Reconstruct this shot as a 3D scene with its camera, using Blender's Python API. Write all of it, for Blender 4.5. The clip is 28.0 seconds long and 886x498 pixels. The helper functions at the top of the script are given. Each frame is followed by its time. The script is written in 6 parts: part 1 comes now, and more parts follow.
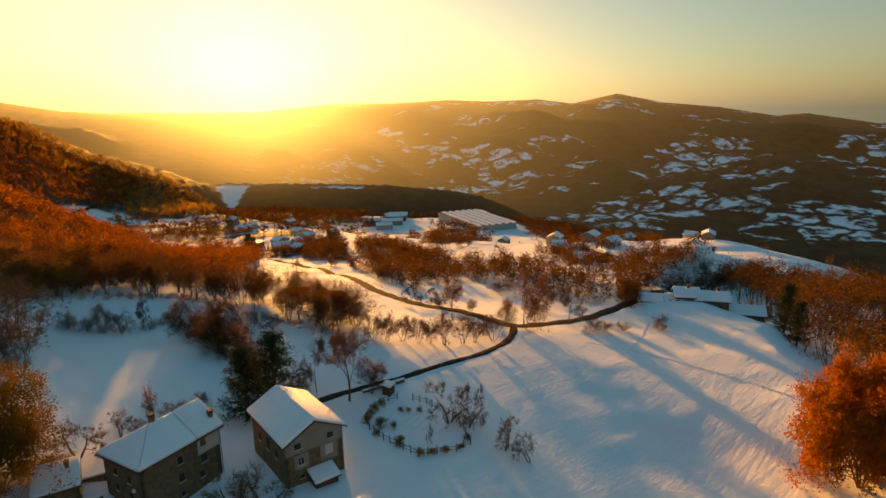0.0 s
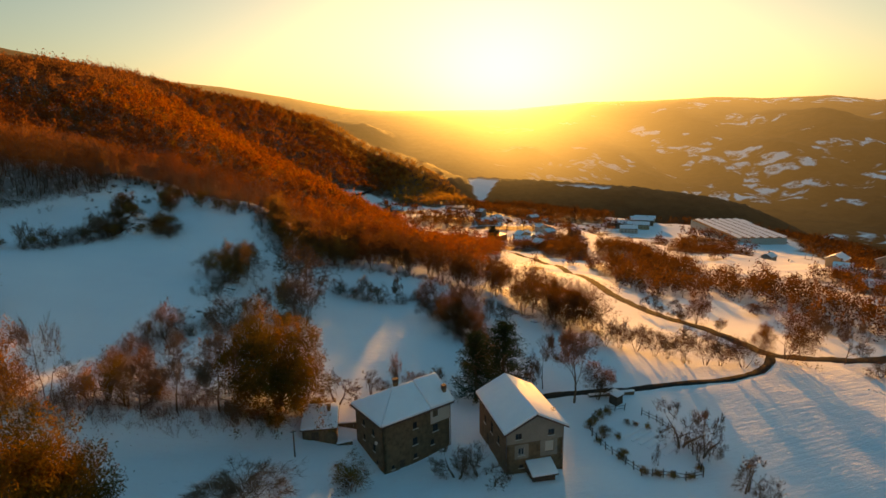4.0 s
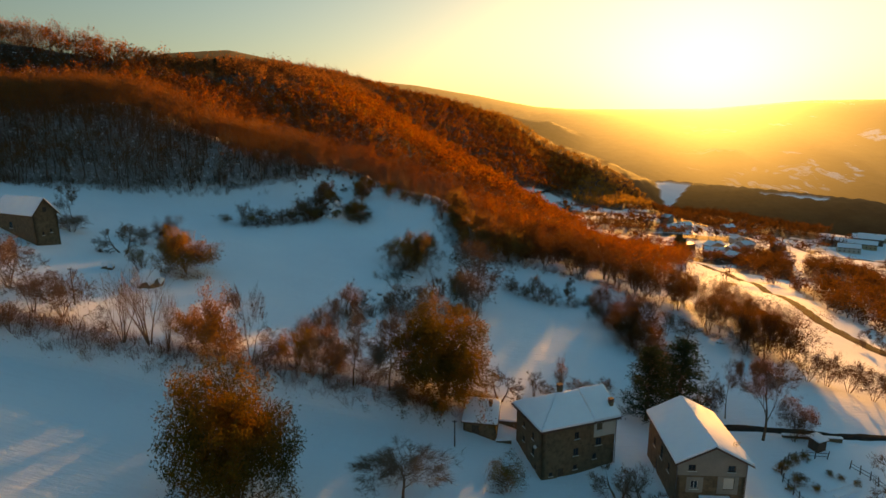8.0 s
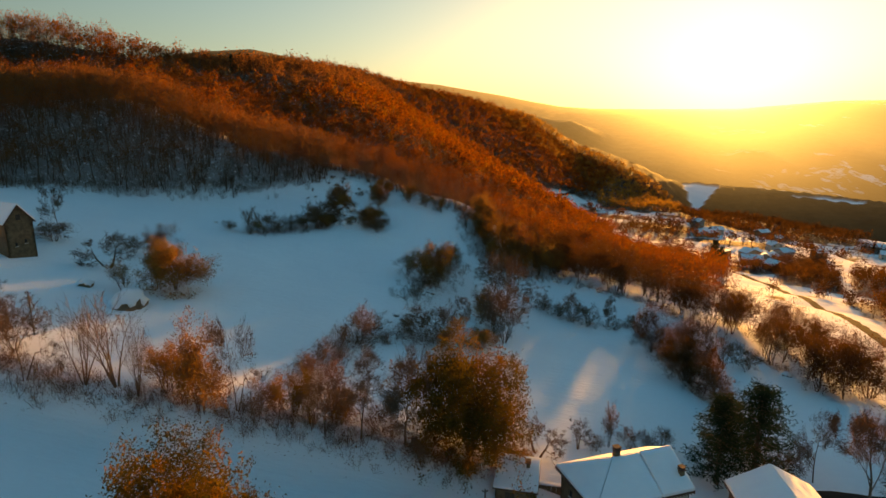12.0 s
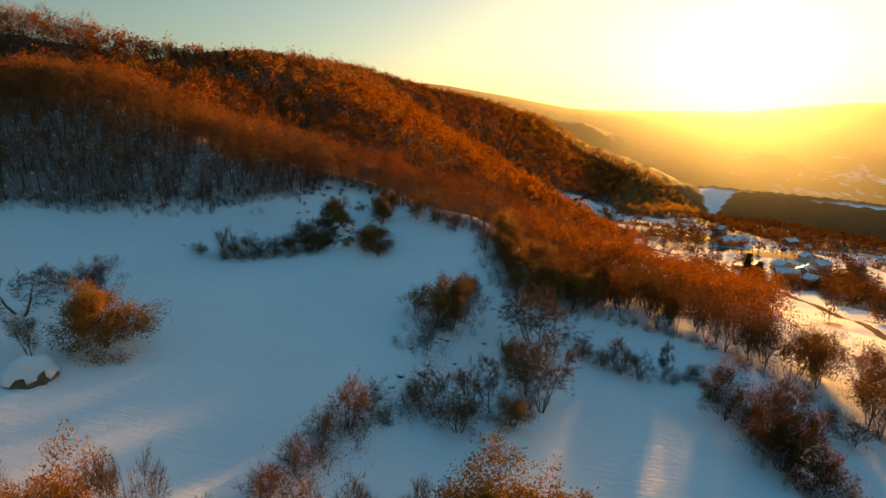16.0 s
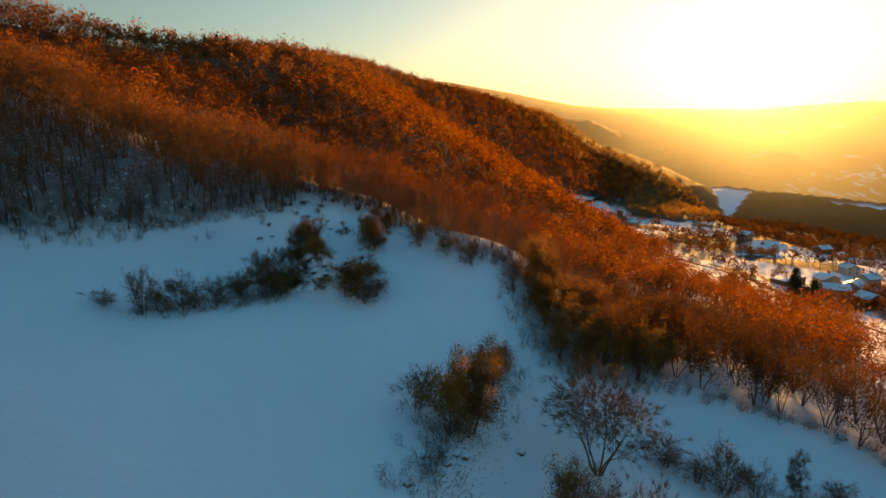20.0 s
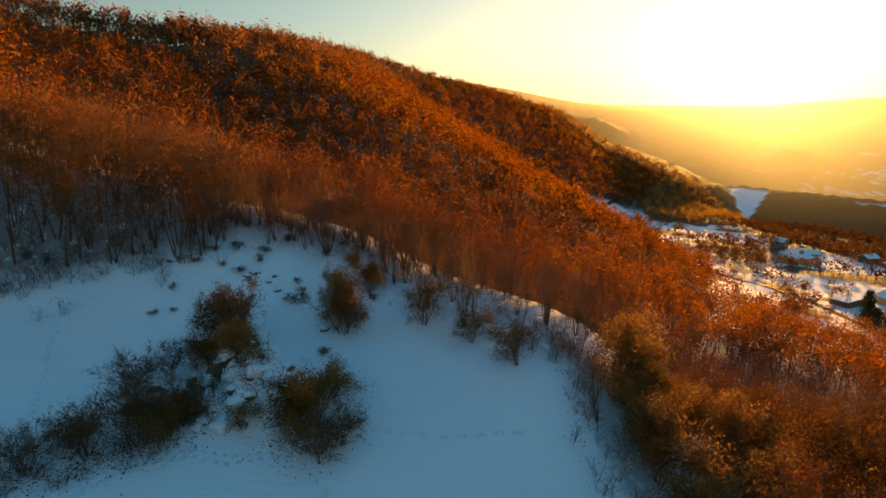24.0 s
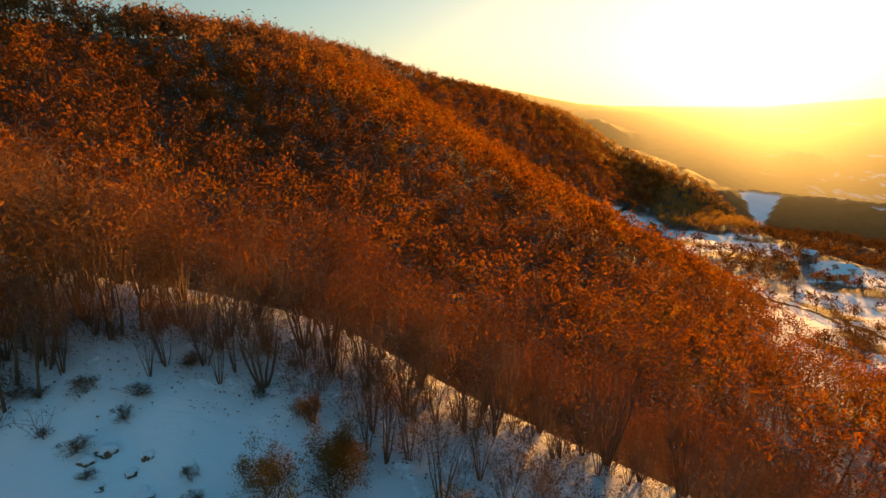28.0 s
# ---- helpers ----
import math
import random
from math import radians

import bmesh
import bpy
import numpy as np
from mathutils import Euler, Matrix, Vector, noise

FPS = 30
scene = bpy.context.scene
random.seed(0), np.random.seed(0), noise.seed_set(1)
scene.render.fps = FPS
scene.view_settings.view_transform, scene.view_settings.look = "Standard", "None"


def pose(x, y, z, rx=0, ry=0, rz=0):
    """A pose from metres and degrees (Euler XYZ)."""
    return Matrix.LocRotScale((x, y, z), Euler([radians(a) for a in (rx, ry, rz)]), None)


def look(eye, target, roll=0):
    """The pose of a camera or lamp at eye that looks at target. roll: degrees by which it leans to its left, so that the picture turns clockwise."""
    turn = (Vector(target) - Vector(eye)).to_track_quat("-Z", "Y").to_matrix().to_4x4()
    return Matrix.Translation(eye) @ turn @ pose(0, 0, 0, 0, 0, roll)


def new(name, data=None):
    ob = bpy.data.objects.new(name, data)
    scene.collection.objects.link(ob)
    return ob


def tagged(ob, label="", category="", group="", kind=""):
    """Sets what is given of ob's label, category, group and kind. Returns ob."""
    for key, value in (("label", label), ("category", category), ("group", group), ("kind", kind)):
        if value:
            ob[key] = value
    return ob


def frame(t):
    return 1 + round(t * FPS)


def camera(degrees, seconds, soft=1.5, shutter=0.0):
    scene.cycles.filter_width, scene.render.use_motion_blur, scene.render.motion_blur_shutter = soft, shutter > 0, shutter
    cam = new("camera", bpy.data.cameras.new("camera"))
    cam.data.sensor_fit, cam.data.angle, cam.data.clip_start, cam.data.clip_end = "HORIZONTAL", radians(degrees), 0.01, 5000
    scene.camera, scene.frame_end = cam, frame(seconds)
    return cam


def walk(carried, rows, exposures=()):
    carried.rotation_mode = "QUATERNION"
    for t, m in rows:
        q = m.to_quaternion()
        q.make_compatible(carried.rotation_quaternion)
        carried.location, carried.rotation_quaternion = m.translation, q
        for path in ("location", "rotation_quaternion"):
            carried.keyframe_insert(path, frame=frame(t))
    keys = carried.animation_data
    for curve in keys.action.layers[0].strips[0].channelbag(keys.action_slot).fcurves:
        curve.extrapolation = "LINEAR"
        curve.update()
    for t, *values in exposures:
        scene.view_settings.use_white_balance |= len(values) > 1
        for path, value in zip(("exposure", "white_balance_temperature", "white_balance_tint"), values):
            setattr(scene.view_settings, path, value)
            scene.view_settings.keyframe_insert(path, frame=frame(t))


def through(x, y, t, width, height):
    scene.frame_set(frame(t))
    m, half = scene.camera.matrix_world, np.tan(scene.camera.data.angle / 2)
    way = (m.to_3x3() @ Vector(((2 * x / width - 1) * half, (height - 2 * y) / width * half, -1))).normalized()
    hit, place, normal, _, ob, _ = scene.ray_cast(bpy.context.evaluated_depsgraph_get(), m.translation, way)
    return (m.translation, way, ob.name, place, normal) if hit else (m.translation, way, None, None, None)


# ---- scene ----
PATH = [
    (0.0, 0.83, -32.00, 48.50, -44.11, -12.85, -1.19),
    (0.5, 0.83, -32.00, 48.50, -43.43, -12.84, -1.19),
    (1.0, 0.83, -32.00, 48.50, -41.65, -12.85, -1.21),
    (1.5, 0.83, -32.00, 48.50, -39.62, -12.85, -1.22),
    (2.0, 0.83, -32.00, 48.50, -36.57, -12.82, -1.21),
    (2.5, 0.83, -32.00, 48.50, -33.89, -12.78, -1.19),
    (3.0, 0.83, -32.00, 48.50, -30.37, -12.73, -1.14),
    (3.5, 0.83, -32.00, 48.50, -25.94, -12.68, -1.04),
    (4.0, 0.83, -32.00, 48.50, -20.28, -12.62, -0.88),
    (4.5, 0.85, -31.90, 48.42, -14.96, -12.58, -0.65),
    (6.5, 1.06, -31.80, 48.35, -3.88, -12.62, -0.28),
    (7.0, 1.09, -31.76, 48.40, -3.32, -12.63, -0.28),
    (7.5, 1.14, -31.52, 48.41, -2.97, -12.64, -0.27),
    (8.0, 1.18, -30.95, 48.39, -2.75, -12.64, -0.24),
    (8.5, 1.19, -30.00, 48.36, -2.65, -12.65, -0.20),
    (9.0, 1.17, -28.68, 48.33, -2.64, -12.66, -0.18),
    (9.5, 1.14, -27.03, 48.30, -2.55, -12.68, -0.16),
    (10.0, 1.10, -25.09, 48.25, -2.31, -12.68, -0.15),
    (10.5, 1.07, -22.89, 48.18, -1.91, -12.69, -0.13),
    (11.0, 1.00, -20.46, 48.11, -1.41, -12.70, -0.10),
    (11.5, 0.88, -17.85, 48.06, -1.07, -12.70, -0.06),
    (12.0, 0.76, -15.11, 48.04, -0.77, -12.69, -0.03),
    (12.5, 0.68, -12.32, 48.06, -0.48, -12.68, 0.00),
    (14.5, 0.00, 0.00, 48.00, -0.00, -12.50, 0.00),
    (15.0, -0.25, 3.65, 48.13, -0.03, -12.54, 0.08),
    (15.5, -0.47, 7.39, 48.18, -0.04, -12.57, 0.13),
    (16.0, -0.66, 11.31, 48.18, -0.05, -12.59, 0.16),
    (16.5, -0.81, 15.47, 48.18, 0.01, -12.63, 0.19),
    (17.0, -0.95, 19.81, 48.15, -0.02, -12.66, 0.22),
    (17.5, -1.11, 24.27, 48.10, 0.00, -12.70, 0.25),
    (18.0, -1.29, 28.86, 48.02, 0.03, -12.73, 0.28),
    (18.5, -1.50, 33.61, 47.95, 0.02, -12.76, 0.31),
    (19.0, -1.74, 38.55, 47.86, 0.07, -12.81, 0.36),
    (19.5, -1.99, 43.66, 47.70, 0.09, -12.84, 0.38),
    (20.0, -2.29, 48.95, 47.41, 0.20, -12.84, 0.30),
    (20.5, -2.64, 54.43, 47.01, 0.18, -12.81, 0.17),
    (21.0, -3.00, 60.01, 46.66, 0.19, -12.79, 0.06),
    (21.5, -3.32, 65.60, 46.40, 0.23, -12.79, 0.01),
    (23.5, -4.27, 88.34, 46.36, 0.35, -13.10, 0.30),
    (24.0, -4.56, 93.81, 46.25, 0.43, -13.03, 0.13),
    (24.5, -4.88, 99.27, 46.28, 0.43, -13.02, 0.10),
    (25.0, -5.23, 104.62, 46.45, 0.46, -13.06, 0.17),
    (25.5, -5.58, 109.71, 46.67, 0.43, -13.09, 0.24),
    (26.0, -5.91, 114.45, 46.88, 0.45, -13.10, 0.27),
    (26.5, -6.26, 118.92, 47.06, 0.50, -13.09, 0.26),
    (27.0, -6.67, 123.10, 47.19, 0.43, -13.06, 0.25),
    (27.5, -7.06, 126.70, 47.26, 0.34, -13.01, 0.21),
    (28.0, -7.35, 129.61, 47.28, 0.34, -12.94, 0.11),
]


def heading(x, y, z, yaw, pitch, roll):
    """Camera pose from a place, a turn to the left from +y, a tilt and a lean."""
    a, p = radians(yaw), radians(pitch)
    way = Vector((-math.sin(a) * math.cos(p), math.cos(a) * math.cos(p), math.sin(p)))
    eye = Vector((x, y, z))
    return look(eye, eye + way * 10, roll)


cam = camera(74.6, 28.0)
walk(cam, [(r[0], heading(*r[1:])) for r in PATH], exposures=[(0.0, 1.32, 9300, 12), (4.0, 1.32, 9100, 12), (10.0, 1.43, 8600, 10), (16.0, 1.48, 8150, 9), (20.0, 1.49, 7650, 9), (28.0, 1.58, 7700, 10)])

# ---- light ----
SUN_AZ, SUN_EL = radians(26.4), radians(3.9)
GLOW_CORE, GLOW_WIDE, GLOW_SIDE, UPPER_BLUE = (4.6, 3.9, 1.8), (2.3, 2.05, 1.05), (0.8, 1.6, 1.7), (0.0, 0.62, 1.3)
world = bpy.data.worlds.new("winter_evening_sky")
scene.world = world
world.use_nodes = True
wn, wl = world.node_tree.nodes, world.node_tree.links
wn.clear()
w_out = wn.new("ShaderNodeOutputWorld")
w_bg = wn.new("ShaderNodeBackground")
sky = wn.new("ShaderNodeTexSky")
sky.sky_type = "NISHITA"
sky.sun_disc = False
sky.sun_elevation = radians(2.0)
sky.sun_rotation = SUN_AZ
sky.altitude = 500
sky.air_density = 1.0
sky.dust_density = 2.0
sky.ozone_density = 2.0
w_bg.inputs["Strength"].default_value = 0.085
# bright air round the low sun, low over the horizon, and the blue of the upper sky
w_co = wn.new("ShaderNodeTexCoord")
w_dot = wn.new("ShaderNodeVectorMath")
w_dot.operation = "DOT_PRODUCT"
w_dot.inputs[1].default_value = (math.sin(SUN_AZ) * 0.999, math.cos(SUN_AZ) * 0.999, 0.012)
wl.new(w_co.outputs["Generated"], w_dot.inputs[0])
w_sep = wn.new("ShaderNodeSeparateXYZ")
wl.new(w_co.outputs["Generated"], w_sep.inputs[0])


def sky_math(op, a, b):
    n = wn.new("ShaderNodeMath")
    n.operation = op
    for i, v in enumerate((a, b)):
        if isinstance(v, (int, float)):
            n.inputs[i].default_value = v
        else:
            wl.new(v, n.inputs[i])
    return n.outputs[0]


sunward = sky_math("MAXIMUM", w_dot.outputs["Value"], 0.0)
height = sky_math("MAXIMUM", w_sep.outputs["Z"], 0.0)
low_air = sky_math("POWER", sky_math("SUBTRACT", 1.0, height), 3.0)
last = sky.outputs[0]
for fac, colour in (
    (sky_math("POWER", sunward, 90.0), GLOW_CORE),
    (sky_math("MULTIPLY", sky_math("POWER", sunward, 9.0), low_air), GLOW_WIDE),
    (sky_math("MULTIPLY", sky_math("POWER", sunward, 1.5), low_air), GLOW_SIDE),
    (height, UPPER_BLUE),
):
    w_add = wn.new("ShaderNodeMix")
    w_add.data_type = "RGBA"
    w_add.blend_type = "ADD"
    w_add.clamp_factor = True
    wl.new(fac, w_add.inputs[0])
    wl.new(last, w_add.inputs[6])
    w_add.inputs[7].default_value = (*colour, 1.0)
    last = w_add.outputs[2]
wl.new(last, w_bg.inputs[0])
wl.new(w_bg.outputs[0], w_out.inputs[0])

sun_data = bpy.data.lights.new("sun", "SUN")
sun_data.energy = 5.0
sun_data.angle = radians(1.6)
sun_data.color = (1.0, 0.47, 0.10)
sun = new("sun", sun_data)
sun_way = Vector((math.sin(SUN_AZ) * math.cos(SUN_EL), math.cos(SUN_AZ) * math.cos(SUN_EL), math.sin(SUN_EL)))
sun.matrix_world = look(Vector((0, 0, 200)) + sun_way * 100, (0, 0, 200))


# ---- materials ----
def material(name):
    m = bpy.data.materials.new(name)
    m.use_nodes = True
    nt = m.node_tree
    nt.nodes.clear()
    out = nt.nodes.new("ShaderNodeOutputMaterial")
    return m, nt, out


def ramp(nt, fac, stops):
    r = nt.nodes.new("ShaderNodeValToRGB")
    el = r.color_ramp.elements
    while len(el) < len(stops):
        el.new(0.5)
    for e, (pos, col) in zip(el, stops):
        e.position = pos
        e.color = (*col, 1.0) if len(col) == 3 else col
    nt.links.new(fac, r.inputs[0])
    return r.outputs[0]


def noise_fac(nt, vec, scale, detail=4.0, rough=0.55):
    n = nt.nodes.new("ShaderNodeTexNoise")
    n.inputs["Scale"].default_value = scale
    n.inputs["Detail"].default_value = detail
    n.inputs["Roughness"].default_value = rough
    if vec is not None:
        nt.links.new(vec, n.inputs["Vector"])
    return n.outputs["Fac"]


def math_node(nt, op, a, b=None, c=None, clamp=False):
    n = nt.nodes.new("ShaderNodeMath")
    n.operation = op
    n.use_clamp = clamp
    for i, v in enumerate((a, b, c)):
        if v is None:
            continue
        if isinstance(v, (int, float)):
            n.inputs[i].default_value = v
        else:
            nt.links.new(v, n.inputs[i])
    return n.outputs[0]


def mixed(nt, fac, a, b):
    n = nt.nodes.new("ShaderNodeMix")
    n.data_type = "RGBA"
    for slot, v in ((0, fac), (6, a), (7, b)):
        if isinstance(v, (int, float)):
            n.inputs[slot].default_value = v
        elif isinstance(v, tuple):
            n.inputs[slot].default_value = (*v, 1.0)
        else:
            nt.links.new(v, n.inputs[slot])
    return n.outputs[2]


def place_of(nt):
    g = nt.nodes.new("ShaderNodeNewGeometry")
    return g.outputs["Position"], g.outputs["Normal"], g.outputs["Random Per Island"]


def bumped(nt, height, strength, distance):
    b = nt.nodes.new("ShaderNodeBump")
    b.inputs["Strength"].default_value = strength
    b.inputs["Distance"].default_value = distance
    nt.links.new(height, b.inputs["Height"])
    return b.outputs[0]


def surface(nt, out, color, rough, normal=None, metal=0.0, spec=0.4):
    p = nt.nodes.new("ShaderNodeBsdfPrincipled")
    for key, v in (("Base Color", color), ("Roughness", rough), ("Metallic", metal), ("Specular IOR Level", spec)):
        if isinstance(v, tuple):
            p.inputs[key].default_value = (*v, 1.0)
        elif isinstance(v, (int, float)):
            p.inputs[key].default_value = v
        else:
            nt.links.new(v, p.inputs[key])
    if normal is not None:
        nt.links.new(normal, p.inputs["Normal"])
    nt.links.new(p.outputs[0], out.inputs[0])
    return p


def grained(name, dark, light, scale=3.0, rough=0.8, bump=0.3, depth=0.02, metal=0.0, fine=12.0, spec=0.3):
    """A surface whose colour varies at two scales, with fine relief."""
    m, nt, out = material(name)
    pos, _, _ = place_of(nt)
    big = noise_fac(nt, pos, scale)
    small = noise_fac(nt, pos, scale * fine, 3.0)
    both = math_node(nt, "ADD", math_node(nt, "MULTIPLY", big, 0.6), math_node(nt, "MULTIPLY", small, 0.4))
    col = ramp(nt, both, [(0.3, dark), (0.7, light)])
    surface(nt, out, col, rough, bumped(nt, small, bump, depth), metal, spec)
    return m


def leafy(name, stops, scale=0.12, through=0.5):
    """Thin leaves: part of the light goes through them. The colour drifts from tree to tree."""
    m, nt, out = material(name)
    pos, _, island = place_of(nt)
    f = noise_fac(nt, pos, scale, 2.0)
    crown = noise_fac(nt, pos, 0.24, 1.0)
    f = math_node(nt, "ADD", math_node(nt, "MULTIPLY", f, 0.55), math_node(nt, "MULTIPLY", crown, 0.45))
    each = nt.nodes.new("ShaderNodeObjectInfo").outputs["Random"]
    both = math_node(nt, "ADD", math_node(nt, "MULTIPLY_ADD", f, 2.2, -0.76), math_node(nt, "ADD", math_node(nt, "MULTIPLY", island, 0.12), math_node(nt, "MULTIPLY", each, 0.16)))
    col = ramp(nt, both, stops)
    d = nt.nodes.new("ShaderNodeBsdfDiffuse")
    t = nt.nodes.new("ShaderNodeBsdfTranslucent")
    nt.links.new(col, d.inputs[0])
    nt.links.new(col, t.inputs[0])
    mx = nt.nodes.new("ShaderNodeMixShader")
    mx.inputs[0].default_value = through
    nt.links.new(d.outputs[0], mx.inputs[1])
    nt.links.new(t.outputs[0], mx.inputs[2])
    nt.links.new(mx.outputs[0], out.inputs[0])
    return m


BARK = grained("bark", (0.085, 0.05, 0.03), (0.23, 0.14, 0.085), 2.0, 0.9)
LEAF_RUST = leafy("rust_leaves", [(0.24, (0.072, 0.0331, 0.0115)), (0.38, (0.1296, 0.0418, 0.0101)), (0.5, (0.2016, 0.0562, 0.0086)), (0.6, (0.2736, 0.0828, 0.0101)), (0.68, (0.1368, 0.0547, 0.013)), (0.8, (0.1872, 0.0972, 0.0144))], 0.06, 0.6)
LEAF_GOLD = leafy("gold_leaves", [(0.25, (0.0713, 0.0523, 0.0103)), (0.5, (0.1505, 0.0911, 0.0127)), (0.62, (0.1901, 0.0792, 0.0095)), (0.85, (0.0792, 0.0673, 0.0143))], 0.25, 0.42)
LEAF_COPPICE = leafy("red_brown_leaves", [(0.25, (0.0612, 0.0245, 0.0086)), (0.45, (0.1296, 0.036, 0.0079)), (0.62, (0.1872, 0.0518, 0.0086)), (0.8, (0.1008, 0.0461, 0.0115))], 0.09, 0.5)
NEEDLES = leafy("dark_needles", [(0.3, (0.02, 0.03, 0.014)), (0.7, (0.05, 0.062, 0.026))], 0.8, 0.2)


# glow that paints haze onto the far land: near the sun, wider, everywhere
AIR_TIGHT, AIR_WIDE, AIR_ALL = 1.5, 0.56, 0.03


def snow_ground(name, air=False):
    """Snow on the fields; leaf litter showing through in the woods; far off, dark woods with white fields between."""
    m, nt, out = material(name)
    pos, _, _ = place_of(nt)
    sep = nt.nodes.new("ShaderNodeSeparateXYZ")
    nt.links.new(pos, sep.inputs[0])
    small = noise_fac(nt, pos, 0.7, 6.0, 0.6)
    big = noise_fac(nt, pos, 0.05, 3.0)
    snow = ramp(nt, big, [(0.3, (0.80, 0.82, 0.86)), (0.7, (0.87, 0.88, 0.90))])
    litter = ramp(nt, noise_fac(nt, pos, 2.5, 5.0), [(0.3, (0.05, 0.03, 0.02)), (0.7, (0.13, 0.085, 0.05))])
    wood_attr = nt.nodes.new("ShaderNodeAttribute")
    wood_attr.attribute_name = "wooded"
    speck = noise_fac(nt, pos, 0.9, 8.0, 0.7)
    bare = math_node(nt, "MULTIPLY", wood_attr.outputs["Fac"], math_node(nt, "MULTIPLY_ADD", speck, 9.0, -3.0, True))
    near = mixed(nt, bare, snow, litter)
    far_attr = nt.nodes.new("ShaderNodeAttribute")
    far_attr.attribute_name = "far_woods"
    v = nt.nodes.new("ShaderNodeTexVoronoi")
    v.inputs["Scale"].default_value = 0.0095
    warp = nt.nodes.new("ShaderNodeTexNoise")
    warp.inputs["Scale"].default_value = 0.006
    warp.inputs["Detail"].default_value = 5.0
    nt.links.new(pos, warp.inputs["Vector"])
    wob = nt.nodes.new("ShaderNodeVectorMath")
    wob.operation = "MULTIPLY_ADD"
    nt.links.new(warp.outputs["Color"], wob.inputs[0])
    wob.inputs[1].default_value = (150, 150, 150)
    nt.links.new(pos, wob.inputs[2])
    nt.links.new(wob.outputs[0], v.inputs["Vector"])
    hedge = nt.nodes.new("ShaderNodeTexVoronoi")
    hedge.feature = "DISTANCE_TO_EDGE"
    hedge.inputs["Scale"].default_value = 0.0095
    nt.links.new(wob.outputs[0], hedge.inputs["Vector"])
    sepc = nt.nodes.new("ShaderNodeSeparateColor")
    nt.links.new(v.outputs["Color"], sepc.inputs[0])
    field = math_node(nt, "MULTIPLY_ADD", noise_fac(nt, pos, 0.0034, 3.0), 5.5, -2.95)
    field = math_node(nt, "ADD", field, math_node(nt, "MULTIPLY", math_node(nt, "MULTIPLY_ADD", sep.outputs[2], -1 / 170.0, -0.05, True), 0.55))
    patch = math_node(nt, "MULTIPLY_ADD", math_node(nt, "SUBTRACT", field, sepc.outputs[0]), 12.0, 0.5, True)
    trees = math_node(nt, "MULTIPLY_ADD", noise_fac(nt, pos, 0.02, 6.0, 0.65), 9.0, -3.9, True)
    patch = math_node(nt, "MULTIPLY", math_node(nt, "MULTIPLY", patch, trees), math_node(nt, "MULTIPLY_ADD", hedge.outputs["Distance"], 14.0, -0.7, True))
    # fewer clearings on the slopes towards the head of the valley
    az = math_node(nt, "ARCTAN2", sep.outputs[0], sep.outputs[1])
    patch = math_node(nt, "MULTIPLY", patch, math_node(nt, "MULTIPLY_ADD", az, 3.0, -1.25, True))
    # and none on the steep wooded foot of the far side
    away = nt.nodes.new("ShaderNodeVectorMath")
    away.operation = "LENGTH"
    nt.links.new(pos, away.inputs[0])
    patch = math_node(nt, "MULTIPLY", patch, math_node(nt, "ADD", math_node(nt, "MULTIPLY_ADD", away.outputs["Value"], 1 / 250.0, -5.6), math_node(nt, "MULTIPLY", math_node(nt, "MULTIPLY_ADD", az, 5.0, -4.6, True), 2.0), None, True))
    woods = ramp(nt, noise_fac(nt, pos, 0.02, 6.0, 0.7), [(0.3, (0.035, 0.019, 0.010)), (0.7, (0.11, 0.055, 0.022))])
    far = mixed(nt, patch, woods, snow)
    col = mixed(nt, far_attr.outputs["Fac"], near, far)
    # wind ripples that run across the slope, and fine crust
    turn = nt.nodes.new("ShaderNodeMapping")
    turn.inputs["Rotation"].default_value = (0, 0, radians(-32))
    turn.inputs["Scale"].default_value = (0.22, 1.5, 0.5)
    nt.links.new(pos, turn.inputs["Vector"])
    ripple = noise_fac(nt, turn.outputs[0], 1.0, 4.0, 0.6)
    crust = noise_fac(nt, pos, 5.0, 4.0, 0.65)
    relief = math_node(nt, "ADD", math_node(nt, "ADD", math_node(nt, "MULTIPLY", small, 0.6), math_node(nt, "MULTIPLY", ripple, 0.75)), math_node(nt, "MULTIPLY", crust, 0.14))
    if air:
        # crowns of far woods, too small to stand singly
        relief = noise_fac(nt, pos, 0.085, 5.0, 0.65)
    p = surface(nt, out, col, 0.85, bumped(nt, relief, 0.5, 3.0) if air else bumped(nt, relief, 0.5, 0.3), 0.0, 0.06)
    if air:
        # sunlit haze put into the far land's emission, strongest under the low sun
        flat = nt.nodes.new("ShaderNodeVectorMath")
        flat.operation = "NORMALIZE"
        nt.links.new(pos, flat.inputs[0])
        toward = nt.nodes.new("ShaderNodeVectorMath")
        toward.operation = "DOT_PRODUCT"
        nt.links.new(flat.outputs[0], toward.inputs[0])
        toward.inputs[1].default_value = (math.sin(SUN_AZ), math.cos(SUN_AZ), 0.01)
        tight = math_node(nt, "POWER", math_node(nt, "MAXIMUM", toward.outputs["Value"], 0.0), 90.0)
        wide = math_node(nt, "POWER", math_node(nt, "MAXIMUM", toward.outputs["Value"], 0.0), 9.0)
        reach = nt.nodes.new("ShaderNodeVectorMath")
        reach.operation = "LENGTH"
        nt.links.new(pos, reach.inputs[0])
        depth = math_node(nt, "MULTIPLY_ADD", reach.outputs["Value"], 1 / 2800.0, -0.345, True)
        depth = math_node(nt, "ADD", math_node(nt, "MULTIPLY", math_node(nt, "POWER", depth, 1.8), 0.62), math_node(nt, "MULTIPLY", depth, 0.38))
